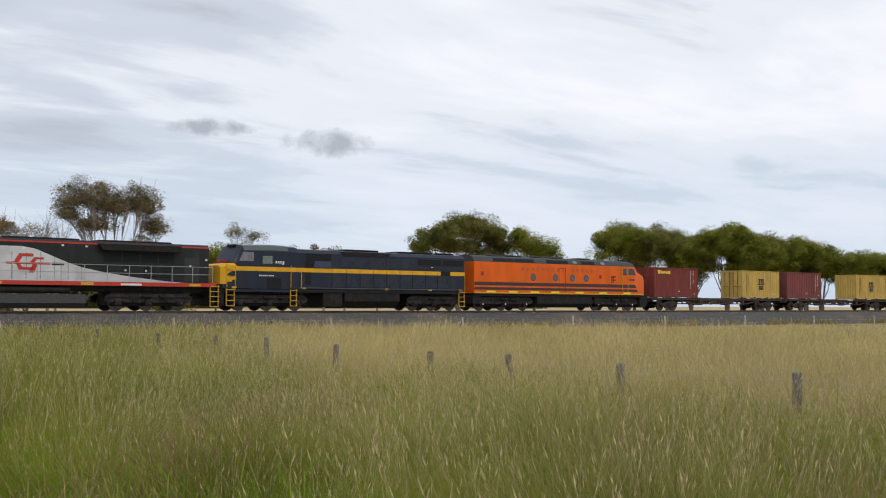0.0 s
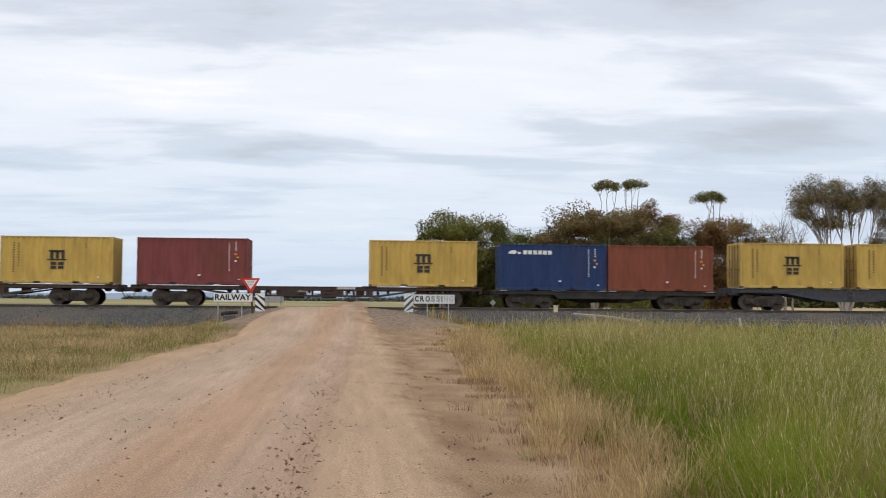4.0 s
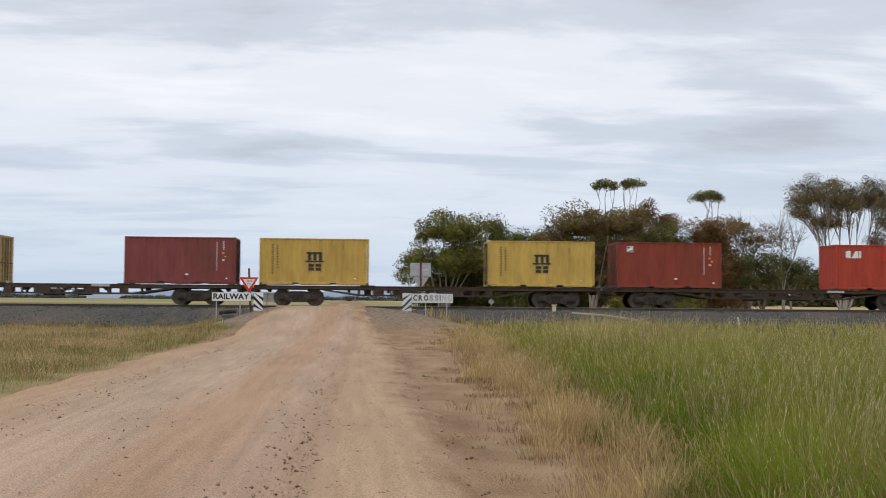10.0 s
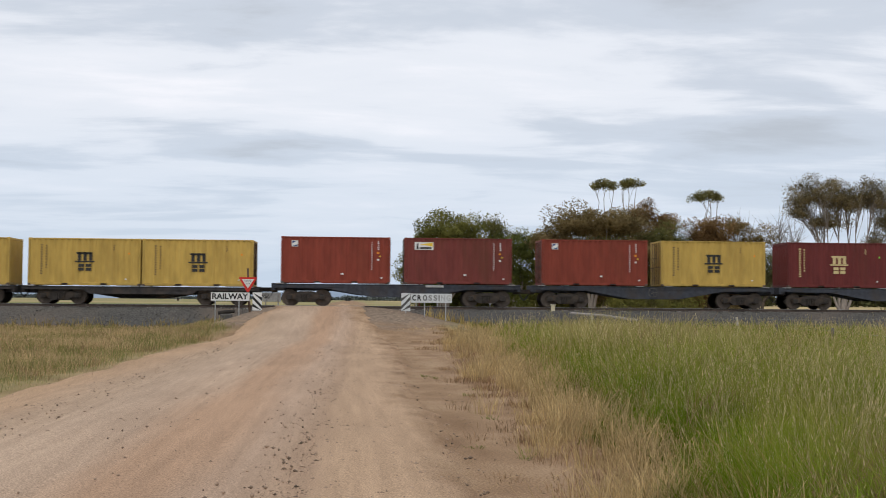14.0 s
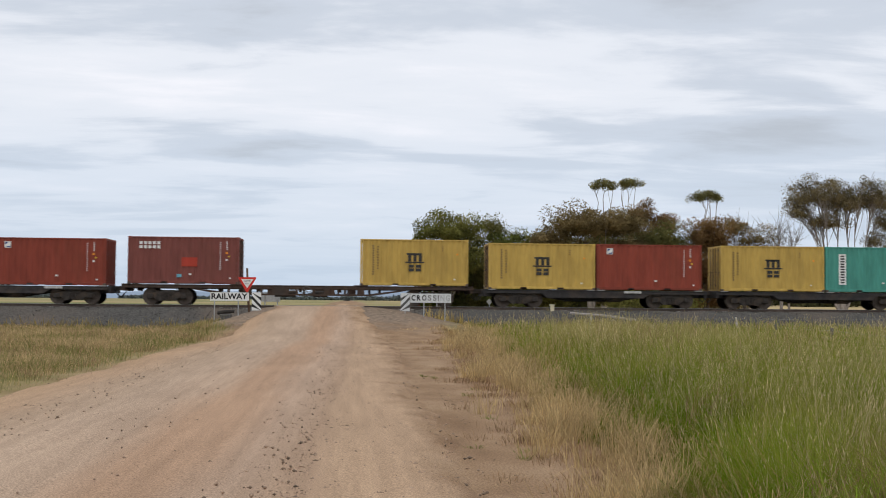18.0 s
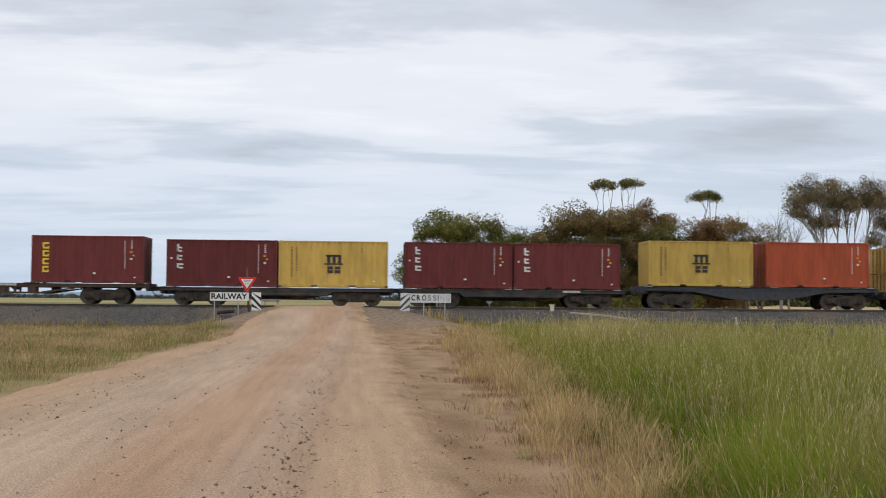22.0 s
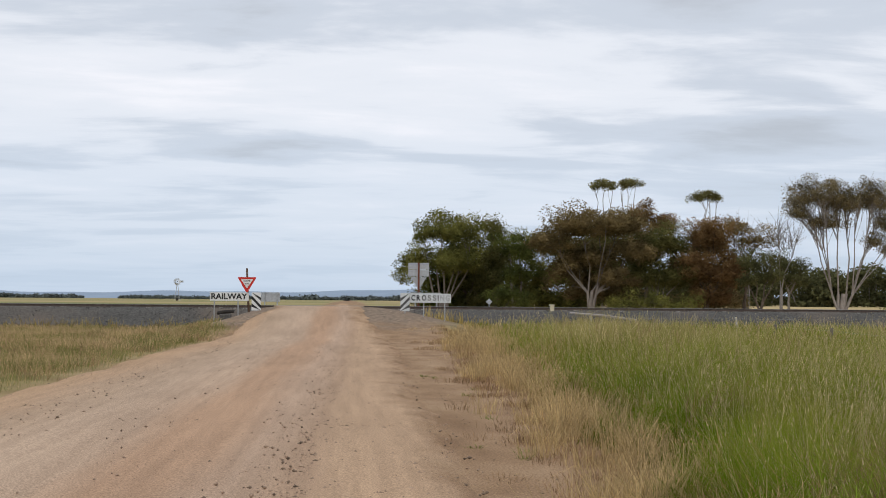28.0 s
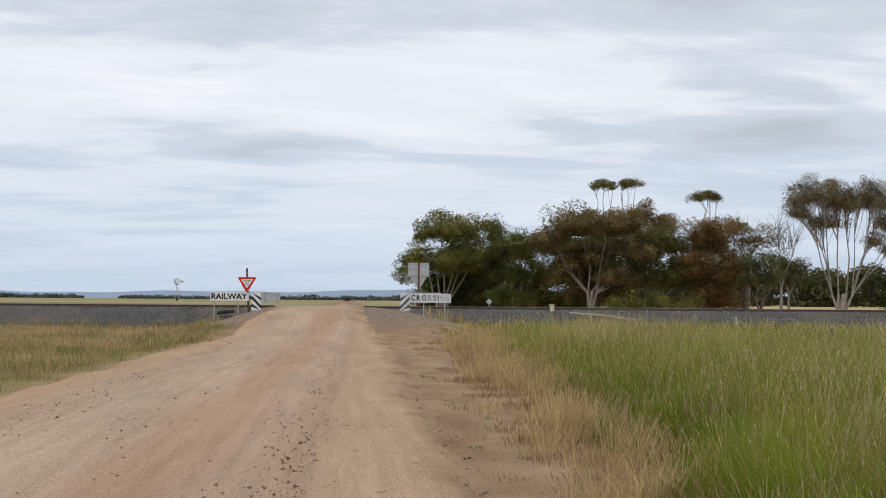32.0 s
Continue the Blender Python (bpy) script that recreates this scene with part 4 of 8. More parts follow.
def wagon_meshes():
    for kind, (length, top, back) in WAGON.items():
        h = length / 2
        bog = h - back
        mat = {"L": RUSTY, "M": GREYDECK, "S": DARKDECK}[kind]
        d = top - 0.036                     # the deck lies a little below the container pads
        if kind == "L":
            sill = [(-h, d), (h, d), (h, d - 0.19), (-h, d - 0.19)]
        elif kind == "M":
            sill = [(-h, d), (h, d), (h, d - 0.23), (bog - 1.2, d - 0.26), (1.4, d - 0.70), (-1.4, d - 0.70), (-bog + 1.2, d - 0.26), (-h, d - 0.23)]
        else:
            sill = [(-h, d), (h, d), (h, d - 0.17), (bog - 1.25, d - 0.19), (bog - 1.6, d - 0.42), (-bog + 1.6, d - 0.42), (-bog + 1.25, d - 0.19), (-h, d - 0.17)]
        g = Geo().prism(sill, "y", -1.23, -1.17)
        g.box(-h, h, -1.26, -1.14, d - 0.035, d).box(-h, h, -1.25, -1.14, d - 0.19, d - 0.16)
        if kind == "L":
            # open trussed belly: sloping ends, a thin lower chord and uneven web plates
            for sx in (-1, 1):
                g.prism([(sx * (bog - 1.3), d - 0.18), (sx * (bog - 1.3), d - 0.25), (sx * (bog - 3.3), d - 0.56), (sx * (bog - 3.3), d - 0.44)], "y", -1.22, -1.18)
            g.box(-bog + 3.3, bog - 3.3, -1.24, -1.16, d - 0.56, d - 0.47)
            x = -bog + 3.3
            for wdt, gap in ((0.14, 0.7), (0.5, 0.45), (0.12, 0.55), (0.9, 0.4), (0.12, 0.8), (0.12, 0.5), (0.6, 0.5), (0.14, 0.6), (0.4, 0.7), (0.12, 0.4)):
                if x + wdt > bog - 3.3:
                    break
                g.box(x, x + wdt, -1.225, -1.175, d - 0.50, d - 0.17)
                x += wdt + gap
        W_MESH[kind, "side_sill"] = g.mesh("side_sill", mat)
        if kind == "L":
            g = Geo().box(-h + 0.1, h - 0.1, -0.28, 0.28, top - 0.27, top - 0.07, 0.02).box(-bog + 3.3, bog - 3.3, -0.2, 0.2, top - 0.58, top - 0.50)
        else:
            g = Geo().box(-h + 0.1, h - 0.1, -0.28, 0.28, top - 0.42, top - 0.07, 0.02)
            g.prism([(-bog + 1.3, top - 0.40), (bog - 1.3, top - 0.40), (bog - 3.0, top - 0.66), (-bog + 3.0, top - 0.66)], "y", -0.22, 0.22)
        W_MESH[kind, "centre_sill"] = g.mesh("centre_sill", mat)
        W_MESH[kind, "headstock"] = Geo().box(-0.09, 0.09, -1.2, 1.2, top - 0.40, top - 0.01, 0.02).mesh("headstock", mat)
        W_MESH[kind, "cross_bearer"] = Geo().prism([(-1.18, top - 0.04), (1.18, top - 0.04), (1.18, top - 0.16), (0.3, top - 0.40), (-0.3, top - 0.40), (-1.18, top - 0.16)], "x", -0.07, 0.07).mesh("cross_bearer", mat)
        W_MESH[kind, "twistlock_plate"] = Geo().box(-0.20, 0.20, -1.30, -1.0, top - 0.05, top + 0.002, 0.008).mesh("twistlock_plate", PADGREY if kind != "L" else RUSTY)
        W_MESH[kind, "brake_cylinder"] = Geo().cyl((-0.45, 0, 0), (0.35, 0, 0), 0.17, seg=14).cyl((0.35, 0, 0), (0.5, 0, 0), 0.10, seg=10).box(-0.75, 0.75, -0.03, 0.03, -0.04, 0.04).mesh("brake_cylinder", IRON, True)
        W_MESH[kind, "air_tank"] = Geo().cyl((-0.6, 0, 0), (0.6, 0, 0), 0.19, seg=14).mesh("air_tank", IRON, True)
        W_MESH[kind, "stencil_plate"] = Geo().box(-0.5, 0.5, -1.275, -1.262, top - 0.18, top - 0.06).mesh("stencil_plate", surface("pale_plate", (0.42, 0.41, 0.39), 0.7, vary=0.3))


wagon_meshes()
W_LABEL = {"L": "long rust-brown skeletal container flat wagon", "M": "dark blue-grey container wagon with a deep belly sill", "S": "short dark steel container flat wagon"}


def make_wagon(kind, s, k):
    length, top, back = WAGON[kind]
    h = length / 2
    w = thing("flat_wagon", W_LABEL[kind] + " on two bogies", "railway wagon", "wagons of the train")

    def add(nm, at=(0, 0, 0), turn=0.0, key=None, parent=None):
        o = new(nm, W_MESH[key or (kind, nm)])
        o.parent, o.location, o.rotation_euler = parent or w, at, (0, 0, turn)
        return o

    add("side_sill")
    add("side_sill", turn=math.pi)
    add("centre_sill")
    n = 9 if kind == "L" else 6
    for i in range(n):
        add("cross_bearer", (-h + 0.8 + i * (length - 1.6) / (n - 1), 0, 0))
    for sx, t in ((-1, 0), (1, math.pi)):
        add("headstock", (sx * (h - 0.1), 0, 0))
        add("coupler", (sx * (h + 0.02), 0, 0.88), t, "coupler")
        add("brake_hose", (sx * h, 0, 0.8), t, "brake_hose")
        add_bogie(w, sx * (h - back))
    for sx in (-1, 1):
        for x in ((h - 0.5, h - 6.1) if kind != "L" else (h - 0.5, h - 6.1, 3.2)):
            add("twistlock_plate", (sx * x, 0, 0))
            add("twistlock_plate", (sx * x, 0, 0), math.pi)
    if k % 3 == 0:
        add("handbrake_wheel", (-1.6 + (k % 5) * 0.5, -1.29, top - 0.36), key="handbrake_wheel")
    add("brake_cylinder", (1.2, -0.75, top - 0.50))
    add("air_tank", (-0.9, 0.7, top - 0.48))
    if k % 2:
        add("stencil_plate", (1.5 + (k % 4) * 0.6, 0, 0))
    return rides(w, s)


# kind of wagon, place of its first container, what it carries
CONSIST = [("L", -83.20, "goldmark", "arch"), ("L", -63.13, "plain", "arch"), ("S", -43.04, "navywhite", "rust"), ("M", -29.27, "arch", "arch"), ("L", -14.89, "whitemark", "arch"),
           ("L", 5.13, "arch", "upright"), ("L", 25.16, "squaremark", "navygold"), ("L", 45.21, "lightblue", "arch"), ("L", 65.24, "goldmark", "whitemark"), ("L", 85.31, "arch_rust", "plain"),
           ("L", 105.40, "arch", "arch"), ("L", 125.44, "squaremark", "whitemark_faded"), ("S", 145.36, "upright", "upright"), ("S", 158.67, "arch_dark", "arch"), ("M", 172.40, "squaremark", "upright_orange"),
           ("S", 186.51, "arch", "arch"), ("S", 199.68, "arch", "arch"), ("M", 213.38, "squaremark", "flagmark"), ("M", 227.96, "squaremark", "arch"), ("M", 242.15, "arch_dark", "arch"),
           ("S", 256.60, "arch", "arch"), ("S", 269.74, "arch", "squaremark"), ("M", 282.97, "goldmark", "upright"), ("S", 297.48, "flagmark", "squaremark"), ("L", 310.82, "grid", "arch"),
           ("S", 330.75, "arch", "squaremark"), ("S", 344.05, "arch", "teal"), ("L", 357.34, "upright", "whitemark"), ("L", 377.43, "whitemark", "arch"), ("L", 397.51, "flagmark", "gold"),
           ("S", 417.51, "darkmark", "arch"), ("S", 430.64, "darkmark", "darkmark"), ("M", 444.47, "arch", "orange"), ("S", 458.48, "arch", "squaremark"), ("S", 471.83, "arch", "whitemark"),
           ("S", 485.18, "teal", "blue"), ("S", 498.37, "slantmark", "navyblock"), ("L", 511.74, None, None)]
SLOT = {"L": 12.73, "M": 6.84, "S": 6.135}
for _k, (_w, _s, _a, _b) in enumerate(CONSIST):
    make_wagon(_w, _s + SLOT[_w] / 2, _k)
    for _j, _c in enumerate((_a, _b)):
        if _c:
            make_container(_c, _s + _j * SLOT[_w], RAIL_Z + WAGON[_w][1] + 0.004, 2 * _k + _j)

# ---- locomotives ----
UNDER = surface("black_underframe", (0.014, 0.013, 0.013), 0.8, 0.1, vary=0.4, grain=4, stain=1.5, stain_col=(0.035, 0.028, 0.024), stain_amt=0.45)
BOGIE = surface("dusty_bogie", (0.026, 0.023, 0.021), 0.8, 0.1, vary=0.4, grain=5, stain=2.2, stain_col=(0.075, 0.06, 0.048), stain_amt=0.5)
RUBBERGREY = surface("roof_grey", (0.048, 0.054, 0.052), 0.7, vary=0.2, grain=3, stain=1.0, stain_col=(0.06, 0.06, 0.06), stain_amt=0.4)
GRILLE = surface("dark_grille", (0.009, 0.010, 0.011), 0.8, vary=0.3, grain=20)
RAILYEL = surface("handrail_yellow", (0.62, 0.36, 0.03), 0.6, vary=0.15)
SILLYEL = surface("reflective_yellow", (0.85, 0.68, 0.02), 0.45, vary=0.08)
HUBWHITE = surface("axle_end_paint", (0.6, 0.6, 0.58), 0.6, vary=0.1)


def loco_bogie(loco, xs, r=0.51, hubs=False):
    """A three-axle bogie."""
    mid = sum(xs) / 3
    b = new("bogie")
    b.empty_display_size = 0.2
    b.parent, b.location = loco, (mid, 0, 0)
    ends = max(xs) - mid + 0.75
    for x in xs:
        g = Geo()
        pts = [(x - mid + r * math.cos(a), r + r * math.sin(a)) for a in np.linspace(0, 2 * math.pi, 29)[:-1]]
        for s in (-1, 1):
            g.prism(pts, "y", *sorted((s * 0.69, s * 0.83)))
        g.cyl((x - mid, -0.9, r), (x - mid, 0.9, r), 0.09, seg=10)
        part("wheelset", g, TYRE, b, smooth=True)
    for s in (-1, 1):
        y0, y1 = sorted((s * 0.98, s * 1.14))
        low = [(-ends, 0.62), (-ends + 0.2, 0.50)]
        for x in xs:
            low += [(x - mid - 0.30, 0.50), (x - mid - 0.24, 0.60), (x - mid + 0.24, 0.60), (x - mid + 0.30, 0.50)]
        low += [(ends - 0.2, 0.50), (ends, 0.62)]
        part("sideframe", Geo().prism(low + [(ends, 0.84), (ends - 0.3, 1.02), (-ends + 0.3, 1.02), (-ends, 0.84)], "y", y0, y1), BOGIE, b)
        for x in xs:
            part("axle_box", Geo().box(x - mid - 0.20, x - mid + 0.20, *sorted((s * 0.95, s * 1.20)), 0.32, 0.74, 0.04).cyl((x - mid, s * 1.18, 0.5), (x - mid, s * 1.26, 0.5), 0.13, 0.11, 12), BOGIE, b)
            if hubs:
                part("axle_end", Geo().cyl((x - mid, s * 1.255, 0.5), (x - mid, s * 1.275, 0.5), 0.06, seg=10), HUBWHITE, b)
        for x in (-(ends - 0.75) / 2, (ends - 0.75) / 2):
            g = Geo()
            for k in (-0.16, 0, 0.16):
                g.cyl((x + k, s * 1.17, 0.60), (x + k, s * 1.17, 0.90), 0.06, seg=8)
            part("spring_nest", g, BOGIE, b, smooth=True)
    part("bolster", Geo().box(-ends + 0.4, ends - 0.4, -0.9, 0.9, 0.30, 1.18, 0.04), UNDER, b)
    part("brake_rigging", Geo().box(-ends, ends, -1.2, -1.16, 0.78, 0.83).cyl((-0.5, -1.22, 0.86), (0.1, -1.22, 0.86), 0.10, seg=10).cyl((0.6, -1.22, 0.84), (1.0, -1.22, 0.84), 0.08, seg=10), UNDER, b)


def loco_ends(loco, h):
    for sx, t in ((-1, 0), (1, math.pi)):
        for nm in ("coupler", "brake_hose"):
            o = new(nm, W_MESH[nm])
            o.parent, o.location, o.rotation_euler = loco, (sx * (h - 0.05), 0, 0.88), (0, 0, t)


def loft(sections):
    """A skin through rings of equal length: (x, [(y, z), ...])."""
    g = Geo()
    n = len(sections[0][1])
    vs = [(x, y, z) for x, ring in sections for y, z in ring]
    fs = [tuple(range(n)), tuple(range(len(vs) - n, len(vs)))]
    for k in range(len(sections) - 1):
        for j in range(n):
            a, b = k * n + j, k * n + (j + 1) % n
            fs.append((a, b, b + n, a + n))
    return g.add(vs, fs)


def ladder(loco, x0, x1, z0, z1, y, mat, n, name="step"):
    part("ladder_rail", Geo().box(x0, x0 + 0.04, y - 0.03, y + 0.03, z0, z1), mat, loco)
    part("ladder_rail", Geo().box(x1 - 0.04, x1, y - 0.03, y + 0.03, z0, z1), mat, loco)
    for k in range(n):
        z = z0 + (z1 - z0) * k / max(1, n - 1) * 0.92
        part(name, Geo().box(x0, x1, y - 0.10, y + 0.05, z, z + 0.04), mat, loco)


def side_disc(x, z, r, y0, y1, n=20):
    return Geo().prism([(x + r * math.cos(2 * math.pi * k / n), z + r * math.sin(2 * math.pi * k / n)) for k in range(n)], "y", y0, y1)


def make_orange_loco(s):
    lo = thing("orange_locomotive", "bulldog-nosed orange locomotive with dark stripes and grey roof", "locomotive", "locomotives")
    orange = surface("loco_orange", (0.72, 0.118, 0.006), 0.5, vary=0.12, grain=1.2, stain=0.8, stain_col=(0.55, 0.11, 0.015), stain_amt=0.3, streak=3, spec=0.25)
    dark = surface("stripe_maroon", (0.055, 0.028, 0.028), 0.5, vary=0.2)
    hw = 1.45

    def ring(w, zt, zb, rnd):
        return [(-w, zb), (-w, zt - rnd), (-w + rnd * 0.3, zt - rnd * 0.3), (-w + rnd, zt), (w - rnd, zt), (w - rnd * 0.3, zt - rnd * 0.3), (w, zt - rnd), (w, zb)]

    part("body", loft([(x, ring(hw, 3.68, 1.30, 0.05)) for x in (-10.0, 0.0, 8.15)]), orange, lo)
    part("nose", loft([(8.15, ring(hw, 3.30, 1.30, 0.16)), (8.7, ring(1.43, 3.22, 1.30, 0.30)), (9.2, ring(1.36, 3.16, 1.28, 0.42)), (9.6, ring(1.22, 3.04, 1.28, 0.50)), (9.85, ring(1.0, 2.72, 1.30, 0.5)),
                       (10.0, ring(0.70, 2.3, 1.36, 0.4))]), orange, lo, "rounded orange bulldog nose", True)
    part("roof", loft([(x, [(-1.43, 3.68), (-1.26, 3.98), (-0.95, 4.12), (-0.4, 4.19), (0.4, 4.19), (0.95, 4.12), (1.26, 3.98), (1.43, 3.68)]) for x in (-9.98, 6.6)]
                      + [(8.0, [(-1.42, 3.69), (-1.22, 3.95), (-0.9, 4.08), (-0.4, 4.13), (0.4, 4.13), (0.9, 4.08), (1.22, 3.95), (1.42, 3.69)]),
                         (8.18, [(-1.41, 3.68), (-1.2, 3.90), (-0.9, 4.01), (-0.4, 4.05), (0.4, 4.05), (0.9, 4.01), (1.2, 3.90), (1.41, 3.68)])]), RUBBERGREY, lo, "weathered grey roof", True)
    part("cab_front", loft([(8.14, [(-1.40, 3.2), (-1.40, 3.70), (-1.1, 4.0), (1.1, 4.0), (1.40, 3.70), (1.40, 3.2)]), (8.62, [(-1.34, 3.18), (-1.34, 3.24), (-1.1, 3.27), (1.1, 3.27), (1.34, 3.24), (1.34, 3.18)])]), orange, lo)
    for sy in (-1, 1):
        part("windscreen", Geo().add([(8.20, sy * 0.12, 3.93), (8.20, sy * 1.08, 3.90), (8.56, sy * 1.08, 3.36), (8.56, sy * 0.12, 3.37), (8.24, sy * 0.12, 3.95), (8.24, sy * 1.08, 3.92), (8.60, sy * 1.08, 3.38), (8.60, sy * 0.12, 3.39)],
                                     [(0, 1, 2, 3), (4, 5, 6, 7), (0, 1, 5, 4), (1, 2, 6, 5), (2, 3, 7, 6), (3, 0, 4, 7)]), GLASSY, lo)
        y0, y1 = sorted((sy * (hw + 0.008), sy * (hw - 0.02)))
        for z0, z1, xe in ((1.90, 2.16, 8.35), (1.57, 1.77, 8.55)):
            part("stripe", Geo().prism([(-9.98, z0), (xe, z0), (xe - 0.18, z1), (-9.98, z1)], "y", y0, y1), dark, lo)
        part("sill_stripe", Geo().box(-9.98, 9.3, y0, y1, 1.30, 1.38), RAILYEL, lo)
        for x in (-8.3, -6.0, -3.7, -1.45, 1.35, 4.15, 7.15):
            part("reflector", Geo().box(x - 0.46, x + 0.46, *sorted((sy * (hw + 0.012), sy * (hw - 0.02))), 1.37, 1.50), SILLYEL, lo)
        for x in (-3.86, -1.40, 0.53, 2.15):
            w = part("porthole", side_disc(x, 2.60, 0.29, *sorted((sy * (hw + 0.010), sy * hw))), RUBBERGREY, lo)
            part("pane", side_disc(x, 2.60, 0.235, *sorted((sy * (hw + 0.014), sy * hw))), surface("porthole_glass", (0.10, 0.12, 0.13), 0.15), w)
        for x0, x1, z0, z1 in ((-1.02, -0.98, 1.50, 3.35), (-0.28, -0.24, 1.50, 3.35), (-1.02, -0.24, 3.33, 3.37)):
            part("door_edge", Geo().box(x0, x1, *sorted((sy * (hw + 0.010), sy * hw)), z0, z1), dark, lo)
        for x in (6.52, 7.22):
            part("grab_rail", Geo().cyl((x, sy * (hw + 0.07), 1.6), (x, sy * (hw + 0.07), 3.6), 0.02, seg=6), RAILYEL, lo)
        part("cab_door_window", Geo().box(6.65, 7.10, y0, y1, 2.95, 3.52, 0.005), GLASSY, lo)
        cw = part("cab_window", Geo().prism([(7.32, 2.98), (8.28, 2.98), (8.02, 3.50), (7.32, 3.52)], "y", y0, y1), GLASSY, lo)
        part("window_bar", Geo().box(7.76, 7.80, *sorted((sy * (hw + 0.012), sy * hw)), 2.98, 3.51), dark, cw)
        for x0, x1 in ((-8.0, -5.9), (-5.8, -3.7), (-2.3, 0.1), (1.7, 2.5), (2.55, 3.2)):
            part("roof_grille", Geo().prism([(sy * 1.435, 3.73), (sy * 1.285, 3.985), (sy * 1.24, 3.97), (sy * 1.39, 3.72)], "x", x0, x1), GRILLE, lo)
        for x in (0.9, 4.2):
            part("roof_patch", Geo().prism([(sy * 1.432, 3.78), (sy * 1.30, 3.96), (sy * 1.27, 3.95), (sy * 1.40, 3.77)], "x", x - 0.22, x + 0.22), surface("pale_patch", (0.22, 0.25, 0.25), 0.6), lo)
        for x in (-9.2, 3.85):
            part("vent", Geo().box(x - 0.14, x + 0.14, *sorted((sy * (hw + 0.01), sy * hw)), 2.62, 2.92), surface("vent_red", (0.25, 0.035, 0.02), 0.6), lo)
        for x0 in (5.2, 5.38):
            part("emblem", Geo().box(x0, x0 + 0.10, *sorted((sy * (hw + 0.01), sy * hw)), 2.25, 2.82), dark, lo)
        part("emblem", Geo().box(5.2, 5.72, *sorted((sy * (hw + 0.01), sy * hw)), 2.74, 2.84).box(5.4, 5.75, *sorted((sy * (hw + 0.01), sy * hw)), 2.48, 2.57), dark, lo)
        for k in range(4):
            part("number_bar", Geo().box(7.28 + 0.22 * k, 7.43 + 0.22 * k, *sorted((sy * (hw + 0.01), sy * hw)), 2.48, 2.66), dark, lo)
        for k in range(15):
            if k != 9:
                part("ghost_letter", Geo().box(-5.2 + 0.56 * k, -4.85 + 0.56 * k, *sorted((sy * (hw + 0.006), sy * hw)), 3.05, 3.36), surface("ghost_orange", (0.58, 0.10, 0.010), 0.6), lo)
    for x0, x1 in ((-7.8, -6.4), (-6.1, -4.4), (-3.4, -2.2), (-1.6, 0.2), (2.0, 3.4)):
        part("roof_fan", Geo().box(x0, x1, -0.75, 0.75, 4.15, 4.27, 0.04), RUBBERGREY, lo)
    part("horn", Geo().box(8.7, 9.35, -0.25, 0.25, 3.22, 3.34, 0.03).cyl((8.75, -0.2, 3.42), (9.35, -0.2, 3.44), 0.04, 0.09, 10).cyl((8.75, 0.1, 3.42), (9.3, 0.1, 3.44), 0.04, 0.09, 10), UNDER, lo)
    part("headlight", Geo().cyl((9.6, 0, 2.75), (9.86, 0, 2.72), 0.2, seg=14), GALV_L, lo, smooth=True)
    part("pilot", Geo().prism([(9.0, 0.25), (9.7, 0.25), (10.0, 0.6), (9.95, 1.28), (9.0, 1.28)], "y", -1.25, 1.25), UNDER, lo)
    part("underframe", Geo().box(-9.95, 9.2, -1.35, 1.35, 1.08, 1.30, 0.03), UNDER, lo)
    part("fuel_tank", Geo().prism([(-1.35, 1.15), (-1.35, 0.55), (-1.05, 0.24), (1.05, 0.24), (1.35, 0.55), (1.35, 1.15)], "x", -3.35, 2.9), UNDER, lo)
    for x in (-9.7, 3.6):
        part("equipment_box", Geo().box(x - 0.3, x + 0.5, -1.3, 1.3, 0.5, 1.1, 0.03), UNDER, lo)
    loco_bogie(lo, (-8.95, -6.65, -4.4), hubs=True)
    loco_bogie(lo, (3.85, 6.0, 8.05), hubs=True)
    loco_ends(lo, 10.0)
    return rides(lo, s)


GALV_L = surface("lamp_metal", (0.5, 0.5, 0.5), 0.3, 0.7, vary=0.1)


